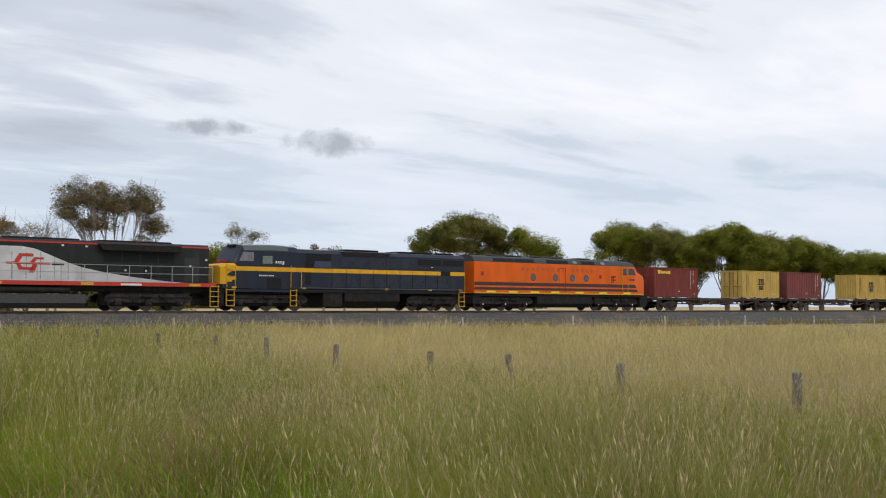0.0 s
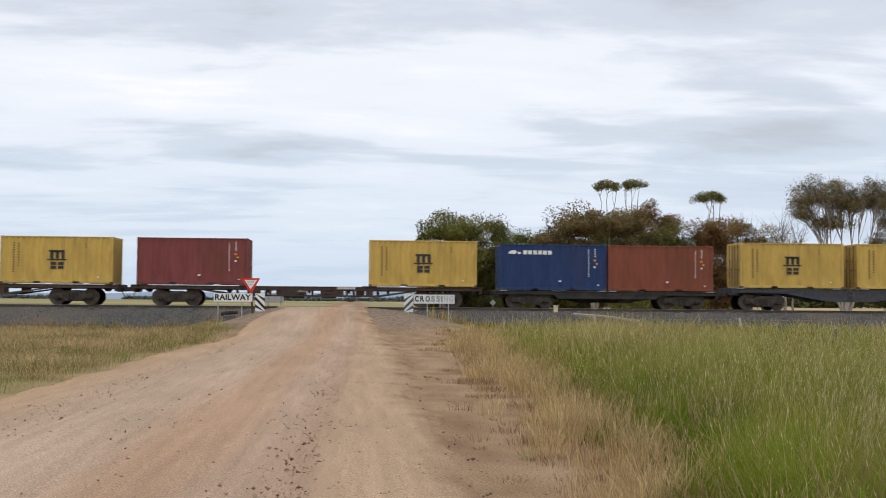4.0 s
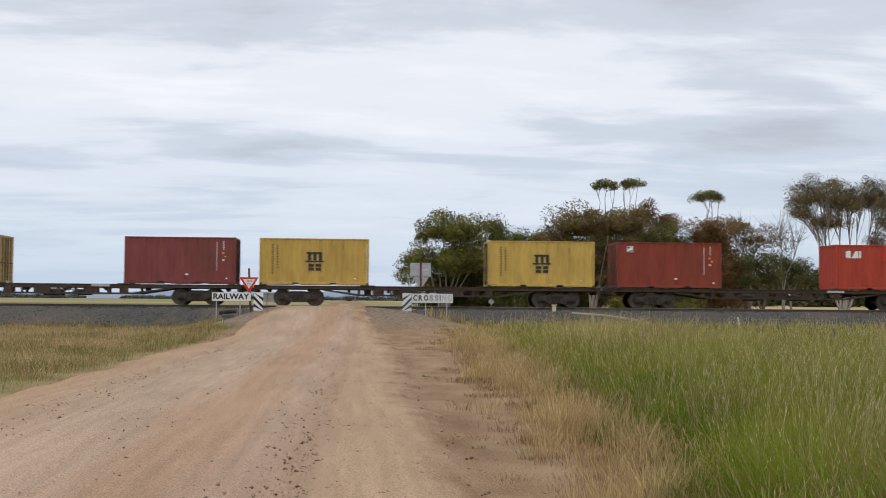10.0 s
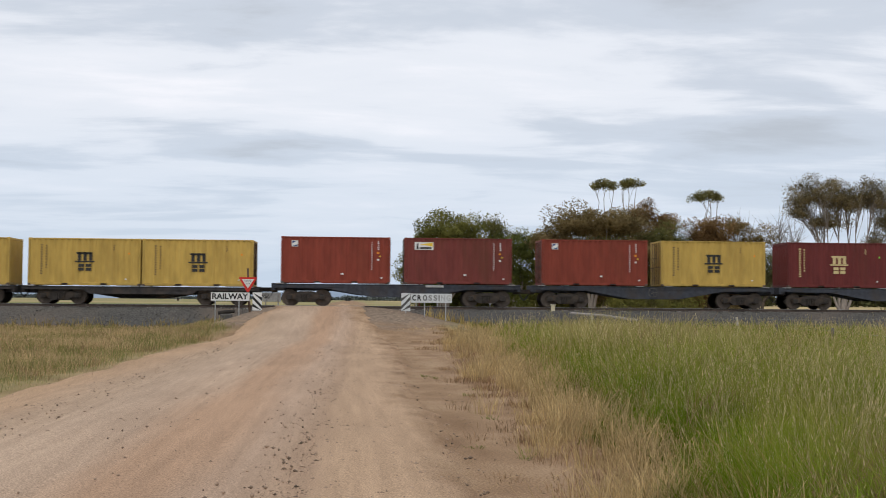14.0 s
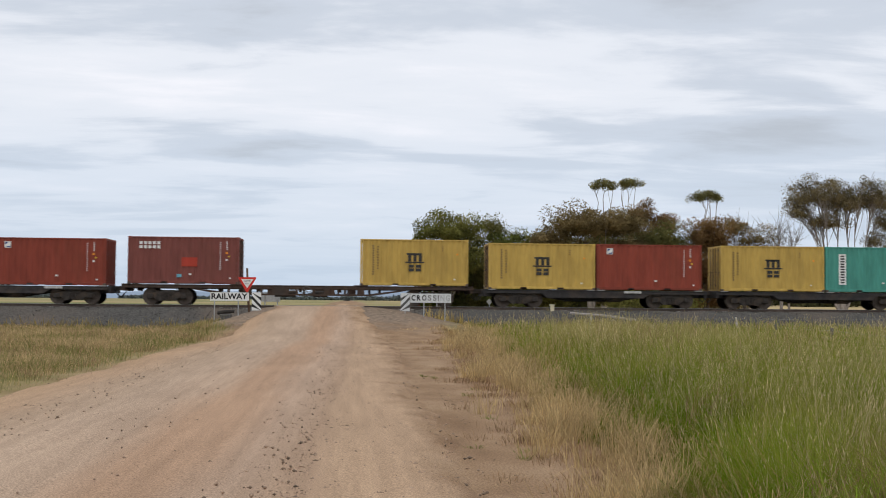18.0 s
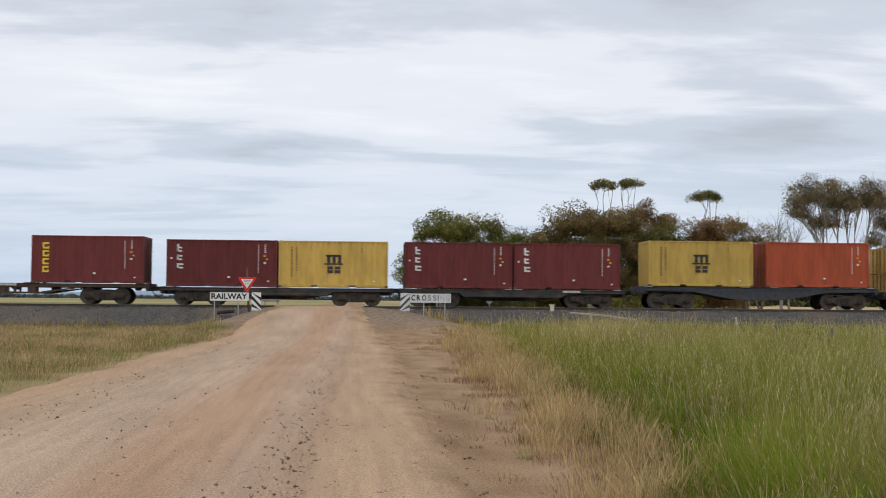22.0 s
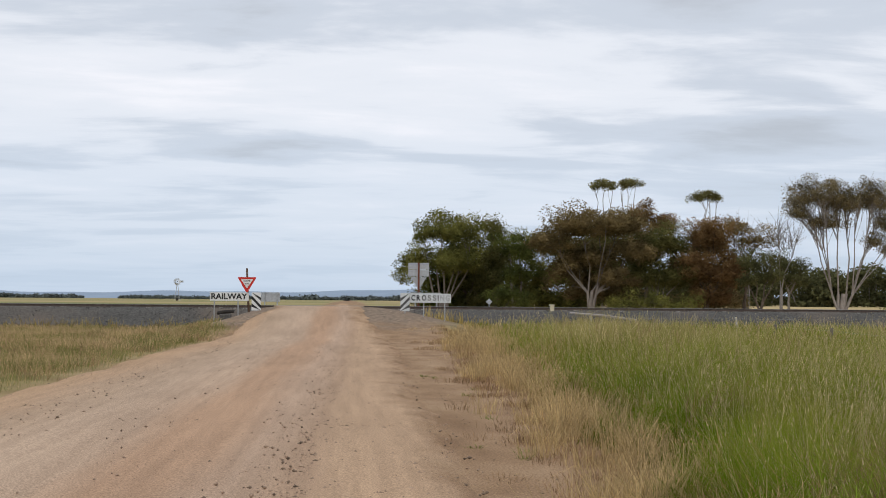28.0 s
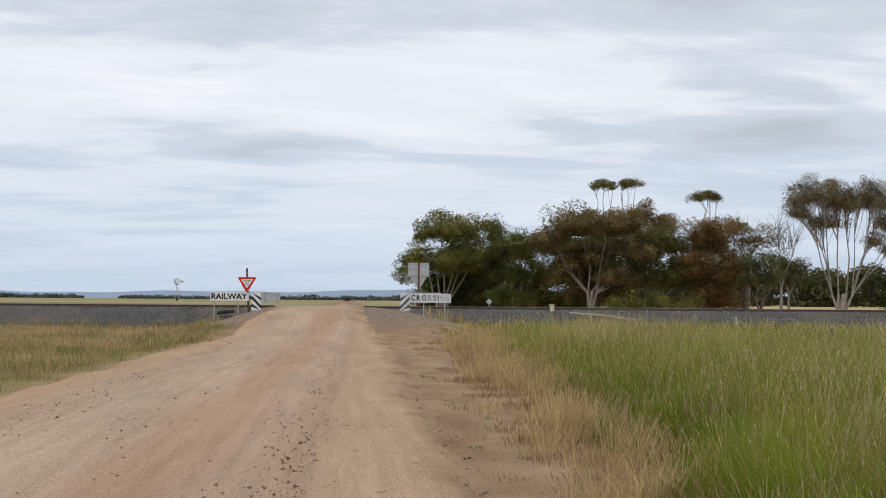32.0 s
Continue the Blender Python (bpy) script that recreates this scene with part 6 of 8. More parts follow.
def make_tree(name, label, at, lobes, leaf, stems=((0, 0, 0.3),), fork=3.0, per=1.6, clump=1.1, leaves=120, leaf_size=0.20, bark=BARK_PALE,
              seed=1, twigs=0, limb=0.10, every=1, droop=0.2, group="trees beyond the railway"):
    rng = np.random.default_rng(seed)
    ob = thing(name, label, "tree", group, at=(*at, float(ground_z(*at)) - 0.05))
    cs, rs = crown_clumps(lobes, per, rng, clump)
    wood, limbs = Geo(), Geo()
    tips = []
    for sx, sy, r in stems:
        lean = Vector((sx * 1.1 + rng.normal() * 0.15, sy * 1.1, fork))
        mid = Vector((sx * 0.55, sy * 0.5, fork * 0.5)) + Vector(rng.normal(size=3) * 0.08)
        wood.tube([(sx * 0.25, sy * 0.25, -0.1), mid * 0.5 + Vector((0, 0, 0.1)), mid, lean], [r * 1.35, r * 1.05, r * 0.9, r * 0.72], 9)
        tips.append((lean, r * 0.7))
    # main limbs run from the fork into each lobe; branches leave them towards the clumps
    mains = []
    for x, y, z, rx, ry, rz in lobes:
        for j in range(2 if rx > 1.9 else 1):
            c = Vector((x + rng.normal() * rx * 0.35, y + rng.normal() * ry * 0.3, z + rz * rng.uniform(-0.1, 0.45)))
            base, r = min(tips, key=lambda q: (q[0].xy - c.xy).length + rng.uniform(0, 0.8))
            low = base * rng.uniform(0.78, 1.0) if c.z > base.z else base * max(0.3, 0.75 * c.z / base.z)
            out = (c - low) * Vector((1, 1, 0))
            m1 = low.lerp(c, 0.33) + out * 0.06 + Vector((rng.normal() * 0.25, rng.normal() * 0.25, 0.05 * (c.z - low.z)))
            m2 = low.lerp(c, 0.68) + out * 0.05 + Vector((rng.normal() * 0.3, rng.normal() * 0.3, 0.03 * (c.z - low.z)))
            w = min(r * 0.8, limb * rng.uniform(0.75, 1.25))
            limbs.tube([low, m1, m2, c], [w, w * 0.72, w * 0.46, w * 0.16], 6, False)
            mains.append((low, m1, m2, c, w))
    for k, c in enumerate(cs):
        if k % (every + 1):
            continue
        c = Vector(c)
        low, m1, m2, e, w = min(mains, key=lambda q: (q[3] - c).length + rng.uniform(0, 0.6))
        t = rng.uniform(0.25, 0.95)
        a = m1.lerp(m2, t * 2) if t < 0.5 else m2.lerp(e, t * 2 - 1)
        if a.z > c.z + 0.4:
            a = m1.lerp(m2, 0.4)
        w2 = min(w * 0.42, 0.045) * rng.uniform(0.7, 1.2)
        mid = a.lerp(c, 0.5) + Vector((rng.normal() * 0.18, rng.normal() * 0.18, 0.06 * (c.z - a.z)))
        limbs.tube([a, mid, c], [w2, w2 * 0.65, 0.012], 4, False)
        for _ in range(twigs):
            e = c + Vector(rng.normal(size=3)) * clump * 0.9 + Vector((0, 0, clump * 0.5))
            limbs.tube([mid, mid.lerp(e, 0.5) + Vector(rng.normal(size=3) * 0.15), e], [0.028, 0.02, 0.008], 4, False)
    part("trunk", wood, bark, ob, smooth=True)
    tagged(part("limb_work", limbs, bark, ob, smooth=True), kind="stuff")
    if leaf:
        part("crown", leaf_mesh("crown", cs, rs, int(leaves * 2.5), leaf_size * 0.51, rng, LEAF[leaf], droop), None, ob)
    return ob


# the big pale-limbed gum, seen from both ends of the pan
make_tree("gum_tree", "large gum tree with pale limbs and a brown-green crown", (51.3, 114.0),
          [(-2.5, 0, 12.9, 3.5, 3.2, 2.4), (-4.7, 0, 11.3, 1.6, 1.6, 1.8), (0.4, 0, 12.2, 2.4, 2.2, 1.9), (3.5, 0.3, 12.6, 3.0, 2.8, 2.5), (5.0, 0, 10.2, 1.9, 1.7, 2.0), (3.4, 0, 8.2, 1.5, 1.2, 1.0), (5.1, 0, 7.4, 1.0, 1.0, 0.9), (-1.6, 0, 10.2, 2.6, 2.0, 1.2)],
          "feather", ((0, 0, 0.34), (0.4, 0.1, 0.20), (-0.45, 0, 0.19), (0.9, -0.2, 0.15), (-0.95, 0.2, 0.15), (1.3, 0.3, 0.12)), 2.7, 9.0, 0.58, 42, 0.13, BARK_GUM, 11, 1, 0.10, 1)
# the dense stand beside the crossing
make_tree("gum_tree", "tall olive gum tree with several slender stems", (10.2, 124.6),
          [(-0.2, 0, 9.2, 3.1, 3.0, 2.2), (2.3, 0.5, 9.2, 2.2, 2.4, 2.0), (-2.6, 0, 6.8, 1.5, 1.8, 2.3), (0.6, -1, 5.8, 2.6, 2.0, 1.7), (3.2, 0, 5.8, 1.5, 1.5, 2.3), (-3.7, 0, 4.6, 0.7, 0.9, 1.6)],
          "olive", ((-1.4, 0, 0.11), (-0.5, 0.2, 0.12), (0.4, -0.2, 0.12), (1.3, 0, 0.11), (2.2, 0.2, 0.10), (3.0, -0.1, 0.10)), 5.2, 1.9, 0.95, 150, 0.19, BARK_PALE, 12)
make_tree("gum_tree", "dark upright gum tree behind the stand", (17.3, 134.0),
          [(0, 0, 9.8, 1.7, 1.7, 2.2), (0.4, 0, 7.0, 2.6, 2.2, 2.2), (-0.6, 0, 4.0, 2.4, 2.0, 2.0)], "dark", ((0, 0, 0.22), (0.7, 0, 0.15)), 4.2, 2.2, 0.95, 150, 0.19, BARK_DARK, 13)
make_tree("gum_tree", "bright green gum tree with forked pale stems", (18.7, 125.4),
          [(-0.8, 0, 7.6, 2.0, 2.0, 1.7), (1.3, 0, 7.0, 1.7, 1.8, 1.6), (0.2, 0.5, 4.6, 2.5, 1.8, 1.9)], "green", ((-0.5, 0, 0.16), (0.6, 0, 0.18)), 3.4, 1.9, 0.9, 140, 0.18, BARK_PALE, 14)
make_tree("shrub", "low green shrub under the gum trees", (15.8, 116.0), [(0, 0, 2.3, 1.9, 1.4, 1.4), (1.7, 0, 1.6, 1.3, 1.2, 1.2)], "green", ((0, 0, 0.08),), 0.9, 2.6, 0.7, 130, 0.15, BARK_DARK, 15)
make_tree("gum_tree", "broad dark brown gum tree with pale lower limbs", (25.4, 117.2),
          [(-1.0, 0, 9.7, 4.4, 3.6, 2.0), (3.0, 0.4, 10.0, 3.2, 3.0, 1.9), (-4.3, 0, 8.0, 2.0, 2.2, 1.6), (4.6, 0, 7.0, 2.0, 2.2, 2.0), (0.8, 1.2, 6.5, 3.6, 2.0, 1.8), (2.8, 0, 4.2, 2.2, 1.6, 1.3), (-1.8, 1.5, 5.2, 2.8, 1.4, 2.0), (0.5, 2.0, 3.0, 4.8, 1.2, 2.2)],
          "brown", ((0.2, 0, 0.24), (0.7, 0, 0.20), (-0.5, 0, 0.17)), 2.9, 2.6, 1.0, 140, 0.19, BARK_PALE, 16, 0, 0.10, 2)
make_tree("gum_tree", "russet gum tree rising above the stand", (36.0, 134.5),
          [(-0.6, 0, 12.2, 2.0, 2.0, 2.4), (1.8, 0, 11.0, 2.0, 2.0, 2.0), (0.2, 0, 8.2, 3.0, 2.5, 2.4)], "red", ((0, 0, 0.25),), 5.0, 2.0, 0.95, 140, 0.19, BARK_DARK, 17)
make_tree("gum_tree", "dense dark green gum tree in the stand", (33.4, 119.8),
          [(0, 0, 8.2, 3.2, 2.8, 2.3), (-1.8, 0, 4.6, 2.6, 2.2, 2.6), (2.0, 0, 4.4, 2.4, 2.0, 2.6)], "dark", ((0, 0, 0.24), (0.6, 0, 0.2)), 2.5, 2.2, 1.0, 165, 0.19, BARK_PALE, 18)
make_tree("gum_tree", "rust-tinged gum tree with drooping crown", (38.6, 119.0),
          [(0, 0, 8.8, 2.9, 2.6, 2.0), (-0.9, 0, 5.2, 2.6, 2.0, 2.4), (1.9, 0, 5.0, 2.1, 2.0, 2.6), (0.3, 0, 2.4, 2.5, 1.5, 1.6)], "red", ((0, 0, 0.22), (-0.5, 0, 0.15)), 2.6, 2.1, 1.0, 165, 0.19, BARK_DARK, 19)
make_tree("gum_tree", "dark olive gum tree at the end of the stand", (30.0, 127.0),
          [(0, 0, 8.4, 3.4, 2.6, 2.4), (0, 0, 4.4, 3.8, 2.2, 2.8)], "dark", ((0, 0, 0.22),), 2.6, 2.0, 1.05, 150, 0.21, BARK_DARK, 20)
make_tree("gum_tree", "sparse olive gum tree beside the stand", (43.6, 121.6),
          [(-0.8, 0, 10.0, 1.9, 1.9, 1.5), (1.2, 0, 8.8, 1.8, 1.8, 1.6), (-1.2, 0, 6.2, 1.8, 1.6, 1.4)], "brown", ((0, 0, 0.2),), 3.2, 1.8, 0.8, 110, 0.17, BARK_DARK, 21, 1)
make_tree("gum_tree", "young green gum tree with a leaning dark trunk", (41.4, 111.0),
          [(-0.4, 0, 5.6, 2.0, 1.7, 1.5), (1.2, 0, 4.2, 1.2, 1.2, 1.0), (-1.4, 0, 4.0, 1.1, 1.2, 1.1)], "deep", ((0.4, 0, 0.17), (-0.3, 0, 0.13)), 2.2, 2.4, 0.75, 140, 0.16, BARK_DARK, 22)
make_tree("shrub", "low olive scrub below the stand", (30.5, 112.5), [(0, 0, 1.6, 3.2, 1.4, 1.3), (3.4, 0, 1.3, 2.4, 1.2, 1.2), (-3.6, 0, 1.4, 2.0, 1.2, 1.1)], "olive", ((0, 0, 0.08),), 0.8, 2.0, 0.75, 110, 0.16, BARK_DARK, 23)
make_tree("shrub", "bright low shrub beside the big gum", (49.6, 99.5), [(0, 0, 1.2, 2.0, 1.4, 1.0), (2.2, 0, 1.0, 1.5, 1.2, 0.9)], "olive", ((0, 0, 0.06),), 0.6, 2.4, 0.6, 110, 0.13, BARK_DARK, 24)
for _x, _y, _t, _w, _lf, _sd in ((13.5, 130.0, 9.0, 3.4, "dark", 25), (21.8, 128.0, 9.6, 3.2, "olive", 26), (10.0, 128.0, 7.6, 2.0, "green", 27), (17.0, 138.0, 7.0, 5.0, "dark", 28), (27.5, 133.0, 9.5, 4.6, "dark", 29), (40.8, 127.0, 9.4, 4.2, "brown", 30)):
    make_tree("gum_tree", "shaded gum tree deep in the stand", (_x, _y), [(0, 0, _t - 1.6, _w, 2.2, 1.7), (0.2, 0, _t * 0.48, _w * 1.15, 2.0, _t * 0.3), (0, 0, 1.6, _w * 1.2, 1.6, 1.5)], _lf,
              ((0, 0, 0.2), (0.5, 0, 0.14)), 2.6, 1.7, 1.0, 140, 0.21, BARK_DARK, _sd)
for _x, _y, _sd in ((13.0, 139.5, 95), (23.0, 140.0, 96), (33.0, 140.0, 97), (41.5, 133.0, 98)):
    make_tree("shrub", "dark scrub deep under the stand of gums", (_x, _y), [(-3.2, 0, 2.0, 3.2, 1.4, 2.0), (0, 0, 2.6, 3.4, 1.4, 2.4), (3.2, 0, 2.0, 3.2, 1.4, 2.0)], "deep", ((0, 0, 0.1),), 0.9, 1.7, 1.0, 90, 0.22, BARK_DARK, _sd)
# thin umbrella-topped gums further back
for _n, (_x, _y, _t, _w, _sd) in enumerate(((42.2, 185.2, 22.1, 2.1, 31), (46.4, 184.4, 22.3, 1.9, 32), (57.0, 176.0, 19.6, 2.9, 33))):
    make_tree("tall_gum_tree", "tall thin gum with a flat umbrella crown", (_x, _y), [(-0.6 * _w, 0, _t - 1.4, _w * 0.6, 1.4, 0.7), (0.58 * _w, 0, _t - 1.3, _w * 0.6, 1.4, 0.8), (0, 0, _t - 0.9, _w * 0.8, 1.5, 0.8)],
              "pale", ((0.35, 0, 0.2), (-0.3, 0, 0.17)), 13.5, 4.2, 0.62, 60, 0.2, BARK_GUM, _sd, 0, 0.12, 3)
# leafless trees
for _n, (_x, _y, _t, _w, _sd) in enumerate(((50.2, 139.0, 12.4, 3.0, 41), (55.6, 141.6, 13.2, 3.4, 42))):
    make_tree("bare_tree", "bare grey tree with fine upright twigs", (_x, _y), [(0, 0, _t - 3.2, _w, _w * 0.9, 3.2)], None, ((0, 0, 0.2), (0.3, 0, 0.12)), 3.4, 3.4, 1.2, 1, 0.1,
              surface("grey_bark_%d" % _sd, (0.20, 0.18, 0.165), 0.9, vary=0.3), _sd, 5, 0.07)
# the row along the line to the north
make_tree("small_gum_tree", "small dense yellow-green tree", (83.3, 148.2), [(0, 0, 8.6, 2.1, 1.9, 2.6), (0, 0, 5.0, 1.6, 1.5, 2.0)], "lime", ((0, 0, 0.15),), 2.6, 2.4, 0.9, 130, 0.2, BARK_DARK, 51)
make_tree("sparse_gum_tree", "sparse grey gum tree with open crown", (94.0, 159.3), [(-1.2, 0, 13.2, 2.4, 2.2, 1.4), (2.0, 0, 12.6, 2.2, 2.2, 1.3), (0.4, 0, 10.6, 3.2, 2.4, 1.0)], "grey",
          ((0, 0, 0.22), (0.5, 0, 0.14)), 5.0, 1.6, 0.85, 60, 0.18, BARK_PALE, 52, 2)
make_tree("umbrella_tree", "broad umbrella-shaped tree with dark fanning limbs", (92.6, 104.8),
          [(-3.6, 0, 9.9, 3.0, 3.2, 1.9), (1.2, 0, 11.3, 4.0, 3.8, 2.0), (5.0, 0, 10.7, 2.9, 3.0, 1.9), (7.4, 0, 9.4, 2.2, 2.6, 1.8), (-5.6, 0, 8.8, 1.6, 2.0, 1.3), (1, 0, 9.0, 4.2, 2.5, 0.8), (4.6, 0.4, 8.0, 3.0, 2.0, 0.8)], "olive", ((0, 0, 0.3), (0.5, 0, 0.2), (-0.4, 0.2, 0.2)), 3.2, 3.0, 0.9, 170, 0.17, BARK_DARK, 53, 0, 0.15, 1)
make_tree("umbrella_tree", "smaller bright yellow-green tree", (103.2, 102.0), [(-1.4, 0, 9.6, 2.6, 2.5, 1.8), (1.6, 0, 8.4, 2.6, 2.5, 1.9), (3.4, 0, 6.4, 1.5, 1.8, 1.4)], "lime", ((0, 0, 0.2),), 3.0, 2.4, 1.0, 160, 0.19, BARK_DARK, 54)
for _x, _y, _t, _w, _sd, _lf in ((115.4, 97.5, 12.8, 3.9, 61, "lime"), (121.8, 95.4, 12.6, 4.6, 62, "olive"), (130.8, 92.2, 13.2, 5.2, 63, "lime"), (138.6, 92.0, 12.2, 4.8, 64, "olive"),
                                 (146.0, 89.6, 11.8, 5.0, 65, "lime"), (126.4, 95.0, 11.6, 4.2, 101, "lime"), (134.8, 90.6, 11.4, 4.2, 102, "lime"), (142.4, 92.2, 11.2, 4.4, 103, "olive"), (151.8, 90.6, 10.6, 4.6, 104, "lime"), (157.5, 87.2, 10.4, 4.6, 66, "lime"), (167.0, 86.0, 10.6, 5.0, 67, "olive"), (178.0, 85.0, 10.8, 5.4, 68, "lime")):
    make_tree("umbrella_tree", "rounded yellow-green umbrella tree with twisted limbs" if _lf == "lime" else "dark olive umbrella tree in the row", (_x, _y),
              [(-0.62 * _w, 0, _t - 2.9, _w * 0.68, 3.0, 1.7), (0, 0, _t - 1.9, _w * 0.80, 3.4, 1.7), (0.66 * _w, 0, _t - 2.8, _w * 0.68, 3.0, 1.7), (0.1 * _w, 0, _t - 3.8, _w * 1.05, 2.6, 0.7), (-0.9 * _w, 0, _t - 4.4, _w * 0.35, 1.8, 0.9), (0.95 * _w, 0, _t - 4.4, _w * 0.35, 1.8, 0.9)],
              _lf, ((0, 0, 0.26), (0.6, 0, 0.18), (-0.5, 0, 0.18)), 2.8, 3.0, 0.9, 165, 0.17, BARK_DARK, _sd, 0, 0.15, 1)
for _x, _y, _t, _w, _sd in ((137.0, 103.0, 10.6, 4.4, 91), (147.0, 101.0, 10.2, 4.6, 92), (127.5, 106.0, 10.0, 3.6, 93)):
    make_tree("umbrella_tree", "shaded tree behind the roadside row", (_x, _y), [(-0.5 * _w, 0, _t - 2.4, _w * 0.6, 2.4, 1.8), (0.5 * _w, 0, _t - 2.6, _w * 0.6, 2.4, 1.8), (0, 0, _t - 4.6, _w * 0.9, 2.2, 1.8)],
              "dark", ((0, 0, 0.24), (0.5, 0, 0.16)), 2.4, 2.0, 1.0, 120, 0.19, BARK_DARK, _sd)
for _x, _y, _t, _w, _lf, _sd in ((109.4, 167.5, 12.0, 4.4, "grey", 71), (119.0, 172.0, 12.8, 4.2, "brown", 72), (128.0, 178.0, 12.6, 4.6, "olive", 73), (139.0, 182.0, 11.0, 4.6, "grey", 74), (76.0, 190.0, 10.5, 4.0, "deep", 75)):
    make_tree("gum_tree", "hazy grey-green gum tree across the far paddock", (_x, _y), [(-1.5, 0, _t - 2.4, _w * 0.6, 2.4, 1.9), (1.6, 0, _t - 3.0, _w * 0.6, 2.4, 1.9), (0, 0, _t - 5.0, _w * 0.9, 2.4, 2.0)],
              _lf, ((0, 0, 0.2),), 3.2, 1.7, 1.0, 110, 0.22, BARK_PALE, _sd, 1)


def make_woods(name, label, spots, leaf, seed, size=0.42, leaves=46):
    """A far belt of trees: trunks and ragged crowns in two parts."""
    rng = np.random.default_rng(seed)
    ob = thing(name, label, "woods", kind="stuff")
    cs, rs, wood = [], [], Geo()
    for x, y, h, w in spots:
        g = float(ground_z(x, y))
        for k in range(20):
            q = w * rng.uniform(0.3, 0.5)
            cs.append((x + rng.normal() * w * 0.42, y + rng.normal() * w * 0.36, g + h * (rng.uniform(0.0, 0.16) if k < 6 else rng.uniform(0.15, 0.93))))
            rs.append((q, q, q * 0.75))
        for _ in range(2):
            dx = rng.normal() * w * 0.2
            wood.tube([(x + dx, y, g - 0.1), (x + dx * 1.3, y, g + h * 0.35), (x + dx * 2.0, y, g + h * 0.75)], [0.22, 0.16, 0.06], 5, False)
    part("trunks", wood, BARK_PALE, ob)
    part("crowns", leaf_mesh("crowns", cs, rs, leaves, size, rng, LEAF[leaf]), None, ob)


_r = random.Random(5)
make_woods("far_woods", "belt of dark gum woods beyond the stubble field", [(96 + i * 3.4 + _r.uniform(-1, 1), 400 + 12 * math.sin(i * 0.5) + _r.uniform(-8, 8), _r.uniform(11, 16.5), _r.uniform(5, 7.5)) for i in range(52)], "deep", 81, 0.5, 70)
make_woods("far_woods", "low hazy woods along the far paddock", [(70 + i * 6.5 + _r.uniform(-2, 2), 335 - i * 1.5 + _r.uniform(-8, 8), _r.uniform(7, 12), _r.uniform(5, 8)) for i in range(34)], "deep", 82, 0.5, 80)
make_woods("distant_treeline", "thin dark treelines on the plain", [(x + _r.uniform(-12, 12), y, _r.uniform(1.6, 4.6) * k, _r.uniform(8, 16)) for x0, x1, y, k, n in
           ((-515, -395, 1700, 1.0, 20), (-345, -250, 1800, 0.6, 12), (-430, -320, 2300, 0.7, 12), (-270, 60, 2100, 1.0, 38), (-60, 70, 1500, 0.8, 10)) for x in np.linspace(x0, x1, n)], "hazy", 83, 1.6, 30)


def make_hills():
    haze = surface("hazy_hills", (0.29, 0.355, 0.44), 1.0, vary=0.06, grain=0.01, spec=0.0)
    rng = np.random.default_rng(9)
    xs = np.linspace(-3600, 3600, 240)
    h = 27 + 5 * np.sin(xs * 0.0031 + 1) + 3.5 * np.sin(xs * 0.0083) + 1.5 * np.sin(xs * 0.021 + 2) + 2 * step(-600, 300, xs)
    v = []
    for k, (dy, s) in enumerate(((0, 0.0), (160, 0.55), (330, 1.0), (700, 0.0))):
        v.append(np.stack([xs, 3500 + dy + 40 * np.sin(xs * 0.004 + k), np.maximum(0.5, h * s) - 2.0 * (s == 0)], -1))
    v = np.concatenate(v)
    n = len(xs)
    i, j = np.meshgrid(np.arange(n - 1), np.arange(3))
    a = (j * n + i).ravel()
    tagged(new("hills", fast_mesh("hills", v, np.stack([a, a + 1, a + 1 + n, a + n], -1), haze, True)), "low blue hazy hills on the horizon", "hills", kind="structure")


make_hills()

# ---- signs at the crossing ----
GALV = surface("galvanised_steel", (0.42, 0.43, 0.43), 0.5, 0.6, vary=0.15)
SIGNWHITE = surface("sign_white", (0.70, 0.70, 0.68), 0.45, vary=0.08, grain=5)
SIGNOLD = surface("faded_sign_white", (0.58, 0.60, 0.60), 0.6, vary=0.15, grain=5)
SIGNBLACK = surface("sign_black", (0.02, 0.02, 0.02), 0.5, vary=0.1)
SIGNFADED = surface("faded_black", (0.22, 0.22, 0.215), 0.6, vary=0.35, grain=7)
SIGNGHOST = surface("ghost_ink", (0.40, 0.41, 0.41), 0.6, vary=0.2)
SIGNGREY = surface("worn_black", (0.085, 0.083, 0.08), 0.6, vary=0.35, grain=7)
SIGNRED = surface("sign_red", (0.55, 0.03, 0.02), 0.45, vary=0.1)
TIMBER = surface("weathered_timber", (0.12, 0.075, 0.05), 0.9, vary=0.35, grain=6, streak=5)
BACKTIN = surface("bare_sign_back", (0.45, 0.46, 0.46), 0.5, 0.3, vary=0.12)


def words(text, size, mat, parent, at, width, name="lettering"):
    cu = bpy.data.curves.new(name, "FONT")
    cu.body, cu.size, cu.extrude, cu.offset = text, size, 0.004, 0.012 if size > 0.2 else 0.0
    cu.align_x, cu.align_y = "CENTER", "CENTER"
    tmp = bpy.data.objects.new(name, cu)
    scene.collection.objects.link(tmp)
    bpy.context.view_layer.update()
    me = bpy.data.meshes.new_from_object(tmp.evaluated_get(bpy.context.evaluated_depsgraph_get()))
    bpy.data.objects.remove(tmp)
    me.materials.clear()
    me.materials.append(mat)
    xs = [v.co.x for v in me.vertices]
    k = width / (max(xs) - min(xs))
    mid = (max(xs) + min(xs)) / 2
    for v in me.vertices:
        v.co = ((v.co.x - mid) * k, -v.co.z, v.co.y)
    ob = new(name, me)
    ob.parent, ob.location = parent, at
    return ob


